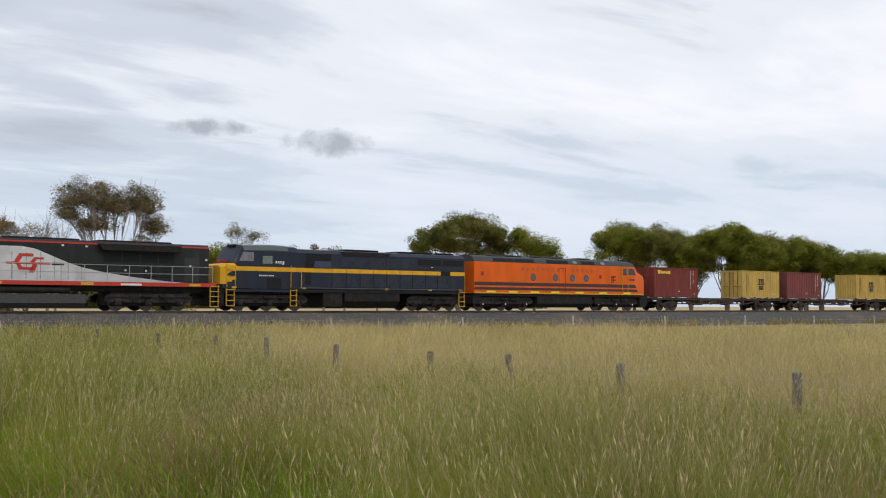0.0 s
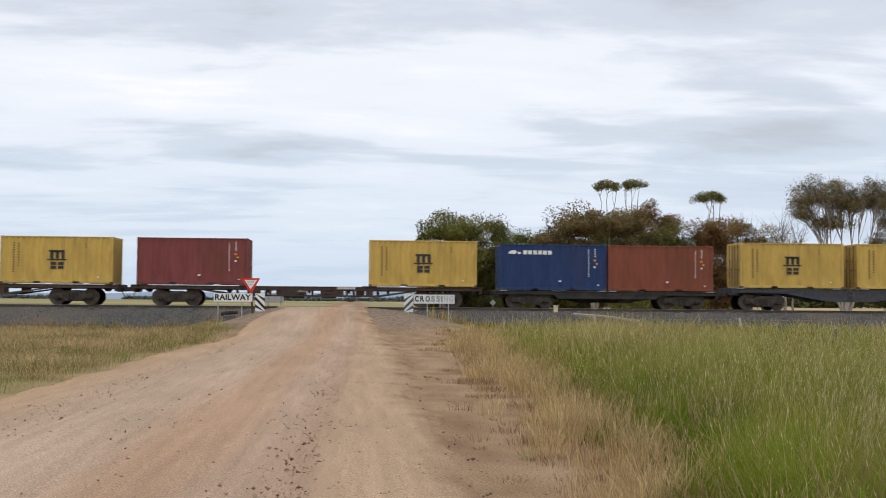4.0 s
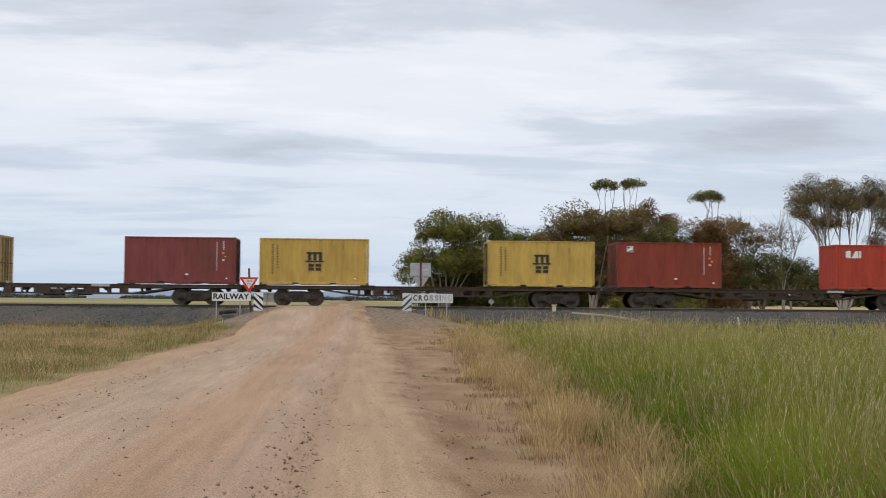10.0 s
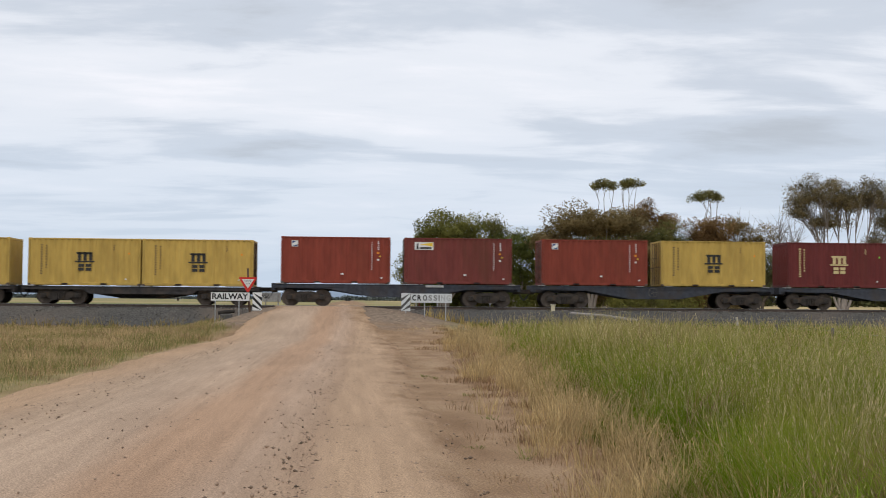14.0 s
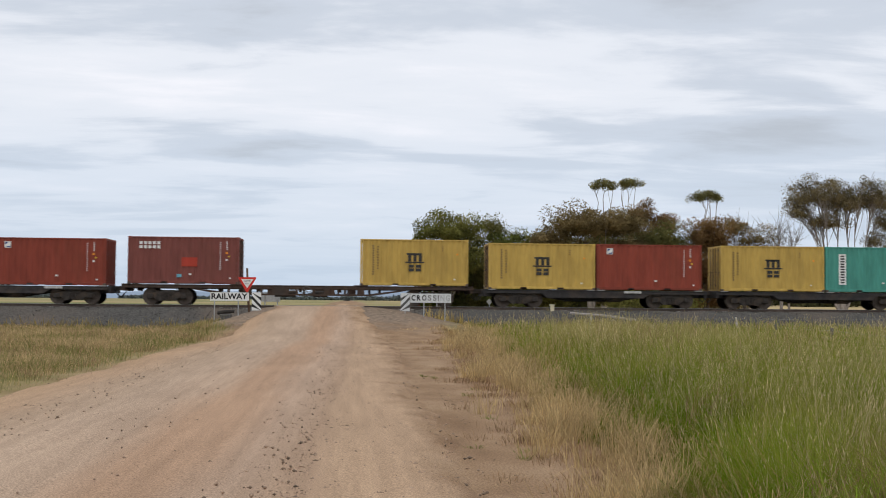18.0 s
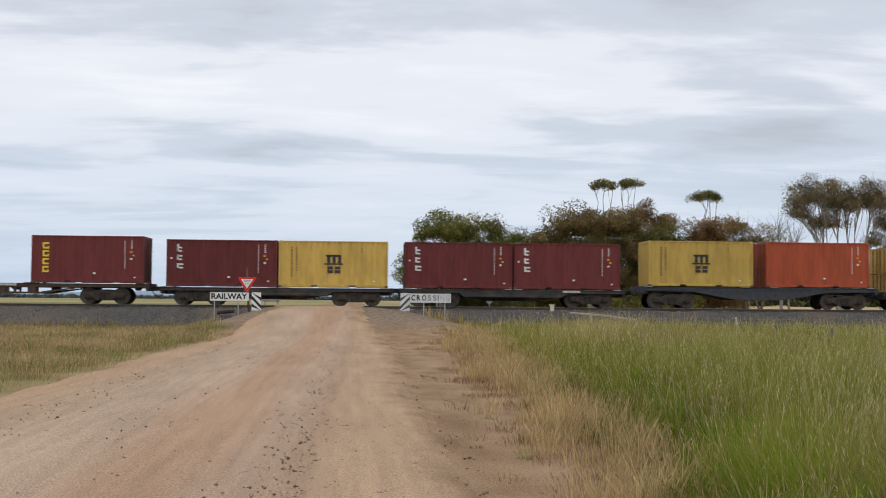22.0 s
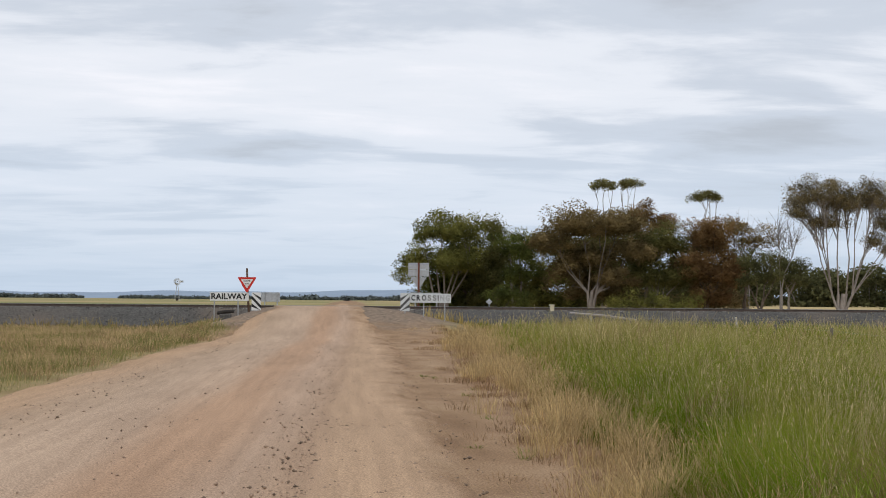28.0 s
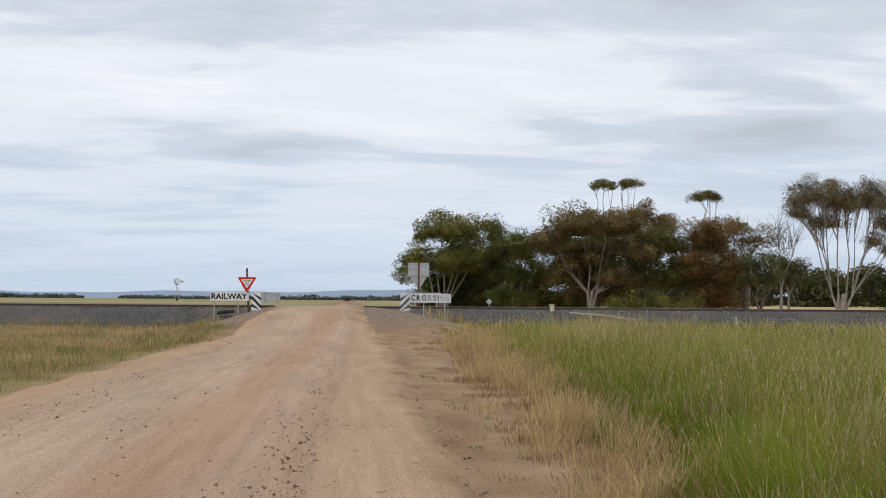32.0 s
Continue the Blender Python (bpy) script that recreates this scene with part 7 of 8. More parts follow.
def make_board(text, x0, x1, z0, z1, y, faded, posts):
    zb = [float(ground_z(p, y)) for p in posts]
    b = thing("sign_board", "long white board lettered %s on two posts" % text if not faded else "faded white board lettered %s on two posts" % text, "sign", "crossing signs", at=((x0 + x1) / 2, y, 0))
    w = (x1 - x0) / 2
    part("panel", Geo().box(-w, w, -0.012, 0.012, z0, z1, 0.004), SIGNOLD if faded else SIGNWHITE, b)
    if faded:
        shades = [SIGNBLACK, SIGNBLACK, SIGNGREY, SIGNFADED, SIGNFADED, SIGNFADED, SIGNGHOST, SIGNGHOST]
        wide = [1.0, 1.0, 1.1, 0.92, 0.92, 0.35, 1.0, 1.05]
        at = -w * 0.94
        gap = w * 1.88 / (sum(wide) + 0.32 * 7)
        for ch, mat, k in zip(text, shades, wide):
            words(ch, 0.38, mat, b, (at + gap * k / 2, -0.018, (z0 + z1) / 2), gap * k)
            at += gap * (k + 0.32)
    else:
        words(text, 0.40, SIGNBLACK, b, (0, -0.018, (z0 + z1) / 2), w * 1.86)
    for p, g in zip(posts, zb):
        part("post", Geo().cyl((p - (x0 + x1) / 2, 0.045, g - 0.05), (p - (x0 + x1) / 2, 0.045, z1 - 0.05), 0.03, seg=10), GALV, b, smooth=True)


def make_marker(x0, x1, z0, z1, y, slope, worn):
    m = thing("hazard_marker", "worn black and white striped hazard marker" if worn else "black and white diagonally striped hazard marker", "sign", "hazard markers", at=((x0 + x1) / 2, y, 0))
    w, h = (x1 - x0) / 2, z1 - z0
    part("panel", Geo().box(-w, w, -0.012, 0.012, z0, z1, 0.004), SIGNOLD if worn else SIGNWHITE, m)
    n, rise = 3, 2 * w * 1.05
    for k in range(n + 1):
        za = z0 - rise * 0.6 + k * (h + rise) / (n + 0.6)
        pts = [(-w, za + (rise if slope < 0 else 0)), (w, za + (0 if slope < 0 else rise)), (w, za + 0.17 + (0 if slope < 0 else rise)), (-w, za + 0.17 + (rise if slope < 0 else 0))]
        pts = [(px, min(max(pz, z0 + 0.004), z1 - 0.004)) for px, pz in pts]
        if max(p[1] for p in pts) - min(p[1] for p in pts) > 0.05:
            part("stripe", Geo().prism(pts, "y", -0.017, -0.012), SIGNGREY if worn else SIGNBLACK, m)
    part("post", Geo().cyl((0, 0.045, float(ground_z((x0 + x1) / 2, y)) - 0.05), (0, 0.045, z1 - 0.03), 0.03, seg=10), GALV, m, smooth=True)


make_board("RAILWAY", -6.96, -5.02, 1.55, 1.975, 58.0, False, (-6.74, -5.55))
make_marker(-4.87, -4.40, 1.07, 1.985, 58.0, -1, False)
make_board("CROSSING", 3.17, 5.28, 1.53, 2.0, 58.0, True, (3.88, 4.97))
make_marker(2.68, 3.15, 1.09, 2.02, 58.0, 1, True)


def make_give_way(x, y, top, half, point):
    s = thing("give_way_sign", "red-edged white give way triangle on a dark timber post", "sign", "crossing signs", at=(x, y, 0))
    tri = [(-half, top), (half, top), (half + 0.01, top - 0.05), (0.04, point), (-0.04, point), (-half - 0.01, top - 0.05)]
    part("border", Geo().prism(tri, "y", -0.012, 0.012), SIGNRED, s)
    k = 0.70
    part("face", Geo().prism([(-half * k, top - 0.105), (half * k, top - 0.105), (0.0, point + 0.19)], "y", -0.016, -0.012), SIGNWHITE, s)
    words("GIVE", 0.12, SIGNGREY, s, (0, -0.019, top - 0.20), 0.34)
    words("WAY", 0.12, SIGNGREY, s, (0, -0.019, top - 0.34), 0.22)
    g = float(ground_z(x, y))
    part("post", Geo().tube([(0.12, 0.07, g - 0.1), (0.04, 0.07, 1.9), (-0.02, 0.07, 3.22)], [0.062, 0.058, 0.052], 8), TIMBER, s, smooth=True)


make_give_way(-5.15, 58.4, 2.765, 0.445, 2.0)


def make_far_signs():
    s = thing("crossing_sign_back", "bare metal back of sign panels on a rusty post", "sign", "crossing signs", at=(4.35, 70.0, 0))
    g = float(ground_z(4.35, 70.0))
    part("panel", Geo().box(-0.65, 0.63, -0.01, 0.01, 3.56, 3.97, 0.003), BACKTIN, s)
    part("panel", Geo().box(-0.65, 0.63, -0.01, 0.01, 3.13, 3.54, 0.003), BACKTIN, s)
    part("triangle", Geo().prism([(-0.50, 3.08), (0.50, 3.08), (0.06, 2.40), (-0.06, 2.40)], "y", -0.01, 0.01), BACKTIN, s)
    part("stiffener", Geo().box(-0.6, 0.58, -0.03, -0.01, 3.16, 3.20).box(-0.6, 0.58, -0.03, -0.01, 3.86, 3.90).box(-0.42, 0.42, -0.03, -0.01, 2.98, 3.02), GALV, s)
    part("post", Geo().tube([(0, -0.08, g - 0.1), (0.0, -0.08, 2.4), (0.0, -0.08, 4.0)], [0.062, 0.06, 0.055], 8), surface("rusty_post", (0.17, 0.06, 0.035), 0.85, vary=0.3), s, smooth=True)
    for x0, x1, z0, z1, y in ((-5.25, -4.13, 1.50, 2.06, 69.5), (3.75, 5.7, 1.62, 2.12, 69.5)):
        b = thing("rear_sign_board", "grey back of a sign board on posts", "sign", "crossing signs", at=((x0 + x1) / 2, y, 0))
        w = (x1 - x0) / 2
        part("panel", Geo().box(-w, w, -0.012, 0.012, z0, z1, 0.004), BACKTIN, b)
        part("rail", Geo().box(-w, w, -0.04, -0.012, z1 - 0.09, z1 - 0.05), GALV, b)
        for px in (-w * 0.62, w * 0.72):
            part("post", Geo().cyl((px, -0.06, float(ground_z((x0 + x1) / 2 + px, y)) - 0.05), (px, -0.06, z1), 0.035, seg=8), GALV, b)
    d = thing("track_marker", "small pale diamond marker on a short stake", "sign", at=(8.64, 69.0, 0))
    part("diamond", Geo().prism([(-0.2, 1.6), (0, 1.4), (0.2, 1.6), (0, 1.8)], "y", -0.01, 0.01), BACKTIN, d)
    part("stake", Geo().cyl((0, 0.03, float(ground_z(8.64, 69)) - 0.05), (0, 0.03, 1.6), 0.025, seg=6), GALV, d)
    p = thing("track_post", "short cream marker block beside the rail", "marker", at=(11.3, 62.15, 0))
    part("block", Geo().box(-0.11, 0.11, -0.08, 0.08, 0.95, 1.42, 0.02), surface("cream_paint", (0.60, 0.53, 0.36), 0.7, vary=0.12), p)
    part("cap", Geo().box(-0.15, 0.15, -0.12, 0.12, 1.42, 1.48, 0.02), surface("cream_cap", (0.66, 0.60, 0.44), 0.7, vary=0.12), p)
    beam = thing("old_rail", "length of old pale rail lying on the ballast", "rail", at=(0, 0, 0))
    part("bar", Geo().tube([(12.1, 61.2, 1.02), (13.9, 60.85, 0.90), (15.6, 60.4, 0.66)], [0.07, 0.07, 0.07], 6), surface("pale_rail", (0.32, 0.29, 0.27), 0.8, vary=0.25), beam)
    lg = thing("log", "charred log lying below the sign", "log", at=(-6.2, 58.3, float(ground_z(-6.2, 58.3))))
    part("wood", Geo().tube([(-0.42, 0, 0.33), (0.0, 0.05, 0.40), (0.42, 0, 0.42)], [0.09, 0.1, 0.07], 8), surface("charred_wood", (0.03, 0.026, 0.022), 0.9, vary=0.4), lg)
    part("support", Geo().box(-0.3, 0.3, -0.1, 0.12, -0.15, 0.30, 0.04), surface("dark_stone", (0.10, 0.095, 0.09), 0.9, vary=0.4), lg)


make_far_signs()


def make_windmill(x, y):
    m = thing("windmill", "farm wind pump on a steel lattice tower", "windmill", at=(x, y, float(ground_z(x, y))))
    for sx in (-1, 1):
        for sy in (-1, 1):
            part("leg", Geo().cyl((sx * 0.85, sy * 0.85, 0), (sx * 0.1, sy * 0.1, 6.0), 0.055, seg=5), GALV, m)
    for z, w in ((1.2, 0.70), (2.4, 0.55), (3.6, 0.40), (4.8, 0.25)):
        g = Geo()
        for a, b in (((-w, -w), (w, -w)), ((w, -w), (w, w)), ((w, w), (-w, w)), ((-w, w), (-w, -w))):
            g.cyl((*a, z), (*b, z), 0.03, seg=4)
        g.cyl((-w, -w, z), (w * 0.8, -w * 0.8, z + 1.1), 0.02, seg=4)
        part("brace", g, GALV, m)
    rim = Geo()
    for k in range(16):
        a = 2 * math.pi * k / 16
        rim.cyl((0.85 * math.cos(a), -0.3, 6.55 + 0.85 * math.sin(a)), (0.85 * math.cos(a + 0.393), -0.3, 6.55 + 0.85 * math.sin(a + 0.393)), 0.02, seg=4)
    wheel = part("wheel", rim, GALV, m, "many-bladed steel wheel")
    for k in range(16):
        a = 2 * math.pi * k / 16
        c, s, c2, s2 = math.cos(a), math.sin(a), math.cos(a + 0.26), math.sin(a + 0.26)
        pts = [(0.45 * c, -0.35, 6.55 + 0.45 * s), (1.25 * c, -0.35, 6.55 + 1.25 * s), (1.25 * c2, -0.22, 6.55 + 1.25 * s2), (0.45 * c2, -0.29, 6.55 + 0.45 * s2)]
        part("blade", Geo().add(pts + [(x, y + 0.012, z) for x, y, z in pts], [(0, 1, 2, 3), (4, 5, 6, 7), (0, 1, 5, 4), (1, 2, 6, 5), (2, 3, 7, 6), (3, 0, 4, 7)]), GALV, wheel)
    part("hub", Geo().cyl((0, -0.4, 6.55), (0, 0.3, 6.55), 0.16, seg=10), IRON, m)
    part("tail", Geo().box(1.0, 2.0, 0.2, 0.23, 6.3, 6.95).cyl((0, 0.2, 6.55), (1.2, 0.2, 6.6), 0.04, seg=5), GALV, m)
    part("pump_head", Geo().box(-0.3, 0.3, -0.3, 0.3, 0, 0.8, 0.03), IRON, m)


make_windmill(-58.6, 395.7)

# ---- fences ----
def make_fence(name, label, spots, height, r, mat, wires, lean=0.05):
    rng = np.random.default_rng(len(spots))
    f = thing(name, label, "fence", at=(0, 0, 0))
    tops = []
    for k, (x, y) in enumerate(spots):
        g = float(ground_z(x, y))
        dx, dy = rng.normal(size=2) * lean
        h = height * rng.uniform(0.92, 1.06)
        geo = Geo().tube([(x, y, g - 0.2), (x + dx * 0.5, y + dy * 0.5, g + h * 0.5), (x + dx, y + dy, g + h - 0.02), (x + dx, y + dy, g + h)], [r * 1.1, r, r * 0.95, r * 0.6], 8)
        part("post", geo, mat, f, smooth=True)
        tops.append((x + dx, y + dy, g + h))
    for w in wires:
        for (ax, ay, az), (bx, by, bz) in zip(tops, tops[1:]):
            a, b = Vector((ax, ay - r, az - w)), Vector((bx, by - r, bz - w))
            part("wire", Geo().tube([a, a.lerp(b, 0.5) - Vector((0, 0, 0.02)), b], [0.003] * 3, 4, False), GALV, f)


make_fence("timber_fence", "grey weathered timber post and wire fence in long grass", [(10.8, 2.0), (11.7, 7.3), (11.6, 9.9), (13.0, 13.3), (13.0, 15.5), (12.9, 18.2), (14.0, 22.5), (15.0, 26.5), (15.6, 31.0), (16.3, 37.0), (17.0, 44.0)],
           0.86, 0.06, surface("grey_timber", (0.17, 0.15, 0.13), 0.95, vary=0.4, grain=8, streak=6), (0.10, 0.36))
make_fence("railway_fence", "pale post and wire fence along the railway", [(12.0, 55.5), (19.5, 55.3)] + [(28.4 + 10.2 * k, 55.3 - SKEW * (28.4 + 10.2 * k)) for k in range(9)] + [(132.0, 53.8), (145.0, 53.7), (160.0, 53.5)], 0.95, 0.06,
           surface("whitewashed_timber", (0.46, 0.43, 0.38), 0.9, vary=0.3, grain=6), (0.10, 0.35))


# ---- grass, weeds and loose stones ----
def blade_mesh(name, x, y, h, w, mat, rng, bend=0.35, low=False, seed_head=0.0):
    """Upright tapered blades that bow over; with seed_head they are thin stalks that end in a spindle."""
    n = len(x)
    z = ground_z(x, y)
    # neighbours lean alike, so that the grass falls into clumps
    az = 5.0 * wave(x, y, 0.55, 3.3) + 2.5 * wave(x, y, 2.1, 0.7) + rng.normal(size=n) * 0.9
    d = np.stack([np.cos(az), np.sin(az), np.zeros(n)], -1)
    face = rng.uniform(0, 2 * math.pi, n)
    s = np.stack([np.cos(face), np.sin(face), np.zeros(n)], -1) * (w / 2)[:, None]
    root = np.stack([x, y, z - 0.02], -1)
    up = np.array([0, 0, 1.0])
    lean = (bend * rng.uniform(0.2, 1.2, n) * h)[:, None]
    hh = h[:, None]
    mid = root + up * hh * 0.55 + d * lean * 0.28
    tip = root + up * hh * rng.uniform(0.86, 1.0, n)[:, None] + d * lean
    if seed_head:
        k = rng.uniform(0.05, 0.10, n)[:, None] * seed_head
        e = d * k * 0.35 + up * k
        t = s / (np.linalg.norm(s, axis=1, keepdims=True)) * 0.0055 * seed_head
        v = np.stack([root - s, root + s, tip + s * 0.6, tip - s * 0.6, tip + e * 0.35 - t, tip + e * 0.35 + t, tip + e], 1)
        quads = np.array([[0, 1, 2, 3], [3, 2, 5, 4], [4, 5, 6, 6]])
    elif low:
        v = np.stack([root - s, root + s, tip + s * 0.15, tip - s * 0.15], 1)
        quads = np.array([[0, 1, 2, 3]])
    else:
        v = np.stack([root - s, root + s, mid + s * 0.85, mid - s * 0.85, tip + s * 0.08, tip - s * 0.08], 1)
        quads = np.array([[0, 1, 2, 3], [3, 2, 4, 5]])
    k = v.shape[1]
    if seed_head:
        # the spindle's last face is a triangle: build all as triangles
        tri = np.array([[0, 1, 2], [0, 2, 3], [3, 2, 5], [3, 5, 4], [4, 5, 6]])
        f = (np.arange(n)[:, None, None] * k + tri[None]).reshape(-1, 3)
    else:
        f = (np.arange(n)[:, None, None] * k + quads[None]).reshape(-1, 4)
    return fast_mesh(name, v.reshape(-1, 3), f, mat)


def wedge(n, r0, r1, a0, a1, rng):
    """Points spread evenly over a sector of ground: azimuth in degrees to the right of the way across the track."""
    r = np.sqrt(rng.uniform(r0 * r0, r1 * r1, n))
    a = np.radians(rng.uniform(a0, a1, n))
    return r * np.sin(a), r * np.cos(a)


def tall_edge(y):
    """Where the long roadside grass begins, right of the road."""
    return 1.9 + 0.068 * y + 0.35 * wave(y, y * 0.5, 0.8, 4.0)


def tuft_mesh(name, cx, cy, per, spread, height, width, mat, rng, splay=0.6, fall=0.35):
    """Clumps of long blades that rise, lean outwards and bow over at the tip."""
    n = len(cx) * per
    tall = np.repeat(rng.uniform(0.6, 1.25, len(cx)), per)
    off = rng.normal(size=(n, 2)) * spread
    x, y = np.repeat(cx, per) + off[:, 0], np.repeat(cy, per) + off[:, 1]
    away = off / (np.linalg.norm(off, axis=1, keepdims=True) + 1e-6) + rng.normal(size=(n, 2)) * 0.5
    d = np.concatenate([away, np.zeros((n, 1))], 1)
    d /= np.linalg.norm(d, axis=1, keepdims=True)
    h = (height * tall * rng.uniform(0.35, 1.15, n))[:, None]
    lean = h * splay * rng.uniform(0.2, 1.3, n)[:, None]
    turn = rng.uniform(0, 2 * math.pi, n)
    w = (width * (0.5 + 0.05 * np.hypot(x, y)) * rng.uniform(0.6, 1.4, n))[:, None]
    s = np.stack([np.cos(turn), np.sin(turn), np.zeros(n)], -1) * w / 2
    root = np.stack([x, y, ground_z(x, y) - 0.02], -1)
    up = np.array([0, 0, 1.0])
    p1 = root + up * h * 0.5 + d * lean * 0.18
    p2 = root + up * h * 0.88 + d * lean * 0.55
    p3 = root + up * h * (0.98 - fall * rng.uniform(0, 1, n)[:, None]) + d * lean * 1.15
    v = np.stack([root - s, root + s, p1 + s * 0.9, p1 - s * 0.9, p2 + s * 0.6, p2 - s * 0.6, p3 + s * 0.1, p3 - s * 0.1], 1)
    quads = np.array([[0, 1, 2, 3], [3, 2, 4, 5], [5, 4, 6, 7]])
    f = (np.arange(n)[:, None, None] * 8 + quads[None]).reshape(-1, 4)
    return fast_mesh(name, v.reshape(-1, 3), f, mat)


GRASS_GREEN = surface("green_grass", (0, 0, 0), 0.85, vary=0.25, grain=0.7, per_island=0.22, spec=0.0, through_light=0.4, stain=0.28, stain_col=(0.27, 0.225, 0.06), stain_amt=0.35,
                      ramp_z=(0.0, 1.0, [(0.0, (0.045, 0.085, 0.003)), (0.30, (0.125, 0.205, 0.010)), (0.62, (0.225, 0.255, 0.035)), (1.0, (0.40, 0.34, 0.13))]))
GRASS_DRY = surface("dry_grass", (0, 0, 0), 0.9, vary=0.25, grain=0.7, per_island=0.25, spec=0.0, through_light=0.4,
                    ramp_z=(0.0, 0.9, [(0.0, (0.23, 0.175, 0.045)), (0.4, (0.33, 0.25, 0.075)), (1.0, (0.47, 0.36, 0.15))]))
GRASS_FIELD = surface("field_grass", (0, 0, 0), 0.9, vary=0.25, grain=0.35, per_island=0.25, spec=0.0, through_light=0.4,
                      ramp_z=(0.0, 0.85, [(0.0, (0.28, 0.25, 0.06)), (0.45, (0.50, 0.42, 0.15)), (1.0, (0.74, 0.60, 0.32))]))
SEED = surface("seed_stalks", (0.56, 0.45, 0.24), 0.9, vary=0.2, grain=2, per_island=0.3, spec=0.0, through_light=0.4)
GRASS_LIME = surface("lush_grass", (0.22, 0.33, 0.02), 0.8, vary=0.3, grain=1.5, per_island=0.3, spec=0.1, through_light=0.4, stain=0.5, stain_col=(0.30, 0.30, 0.08), stain_amt=0.3)
RUSSET = surface("russet_grass", (0.30, 0.19, 0.105), 0.9, vary=0.3, grain=1.5, per_island=0.35, spec=0.0, through_light=0.35)
LOW_GREEN = surface("low_green", (0.215, 0.215, 0.07), 0.9, vary=0.25, grain=1.2, per_island=0.25, spec=0.0, through_light=0.4, stain=0.3, stain_col=(0.34, 0.28, 0.12), stain_amt=0.4)
TUFT = surface("straw_tufts", (0.52, 0.38, 0.19), 0.9, vary=0.25, grain=1.5, per_island=0.3, spec=0.0, through_light=0.35)
SHORT = surface("short_grass", (0.54, 0.39, 0.215), 0.9, vary=0.25, grain=0.9, per_island=0.3, spec=0.0, through_light=0.35,
                stain=0.25, stain_col=(0.33, 0.29, 0.10), stain_amt=0.35)


def stuff(name, mesh, label):
    return tagged(new(name, mesh), label, "grass", kind="stuff")


def ok_right(x, y):
    on_bank = np.abs(y - TRACK_Y) < 4.4
    return (x > tall_edge(y)) & ~on_bank & (y < TRACK_Y - 3)


def make_grass():
    rng = np.random.default_rng(21)
    dry_at = lambda x, y: 0.5 + 0.5 * wave(x, y, 0.33, 7.0) + 0.25 * wave(x, y, 1.3, 2.0)
    for ring, (n, r0, r1, w, low) in enumerate(((95000, 3.0, 9.0, 0.0054, False), (110000, 9.0, 20.0, 0.0085, False), (95000, 20.0, 38.0, 0.018, True), (55000, 38.0, 70.0, 0.042, True))):
        x, y = wedge(n, r0, r1, 4, 68 if ring < 3 else 72, rng)
        m = ok_right(x, y)
        x, y = x[m], y[m]
        edge = np.clip((x - tall_edge(y)) / (1.0 + 0.03 * y), 0.0, 1)
        big = 0.80 + 0.17 * wave(x, y, 0.42, 9.0) + 0.17 * wave(x, y, 1.7, 1.0) + 0.13 * wave(x, y, 4.3, 2.0) + 0.22 * np.exp(-((x - 7.0) / 4.0) ** 2 - ((y - 31.0) / 8.0) ** 2)
        h = big * (0.16 + 0.84 * edge ** 0.8) * rng.uniform(0.35, 1.10, len(x))
        az = np.degrees(np.arctan2(x, y))
        field = 0.22 * step(7, 14, np.hypot(x, y)) * step(20, 36, az) + step(12, 30, np.hypot(x, y)) * (0.24 + 0.71 * step(22, 44, az)) + (0.22 * step(26, 38, az) + 0.35 * step(40, 58, az)) * step(6, 17, np.hypot(x, y))
        pick = rng.uniform(0, 1, len(x))
        is_field = pick < field
        is_dry = ~is_field & (rng.uniform(0, 1, len(x)) < 0.05 + 0.35 * (dry_at(x, y) > 0.9) + 0.40 * (1 - edge))
        is_red = ~is_field & ~is_dry & (wave(x, y, 0.62, 5.0) + 0.5 * wave(x, y, 2.9, 1.0) > 0.45) & (rng.uniform(0, 1, len(x)) < 0.42)
        h = np.where(is_field, h * 0.86, h)
        ww = w * rng.uniform(0.6, 1.4, len(x))
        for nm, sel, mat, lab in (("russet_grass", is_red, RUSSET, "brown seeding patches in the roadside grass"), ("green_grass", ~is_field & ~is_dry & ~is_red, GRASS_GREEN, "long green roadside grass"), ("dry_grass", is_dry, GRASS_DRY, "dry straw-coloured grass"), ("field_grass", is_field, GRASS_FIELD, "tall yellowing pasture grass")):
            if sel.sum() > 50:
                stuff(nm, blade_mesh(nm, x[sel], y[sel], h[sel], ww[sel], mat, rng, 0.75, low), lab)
    # stalks with seed heads above the blades
    for n, r0, r1, w, sh in ((8000, 3.2, 10, 0.0014, 0.6), (22000, 10, 24, 0.0022, 0.7), (15000, 24, 55, 0.006, 1.15)):
        x, y = wedge(n, r0, r1, 5, 70, rng)
        m = ok_right(x, y) & (x > tall_edge(y) + 0.5) & (rng.uniform(0, 1, n) < 0.35 + 0.65 * step(16, 34, np.degrees(np.arctan2(x, y))))
        x, y = x[m], y[m]
        h = rng.uniform(0.50, 1.12, len(x)) * (1.0 + 0.2 * wave(x, y, 0.4, 3.0) + 0.12 * wave(x, y, 1.9, 1.0))
        stuff("seeding_stalks", blade_mesh("seeding_stalks", x, y, h, np.full(len(x), w), SEED, rng, 0.5, seed_head=sh), "pale seeding grass stalks")
    # low dry grass on the verges beside the road
    x, y = wedge(60000, 5, 60, -2, 26, rng)
    l, r, _ = road_edges(y)
    m = (x > r - 0.1 + 0.5 * rng.uniform(0, 1, len(x))) & (x < tall_edge(y) + 1.6 + 0.03 * y) & (y < TRACK_Y - 4.6) & (ground_z(x, y) < 0.40)
    den = 0.5 * wave(x, y, 0.9, 6.0) - 0.25 + 1.15 * (x - r - 0.6) / (tall_edge(y) - r + 0.3)
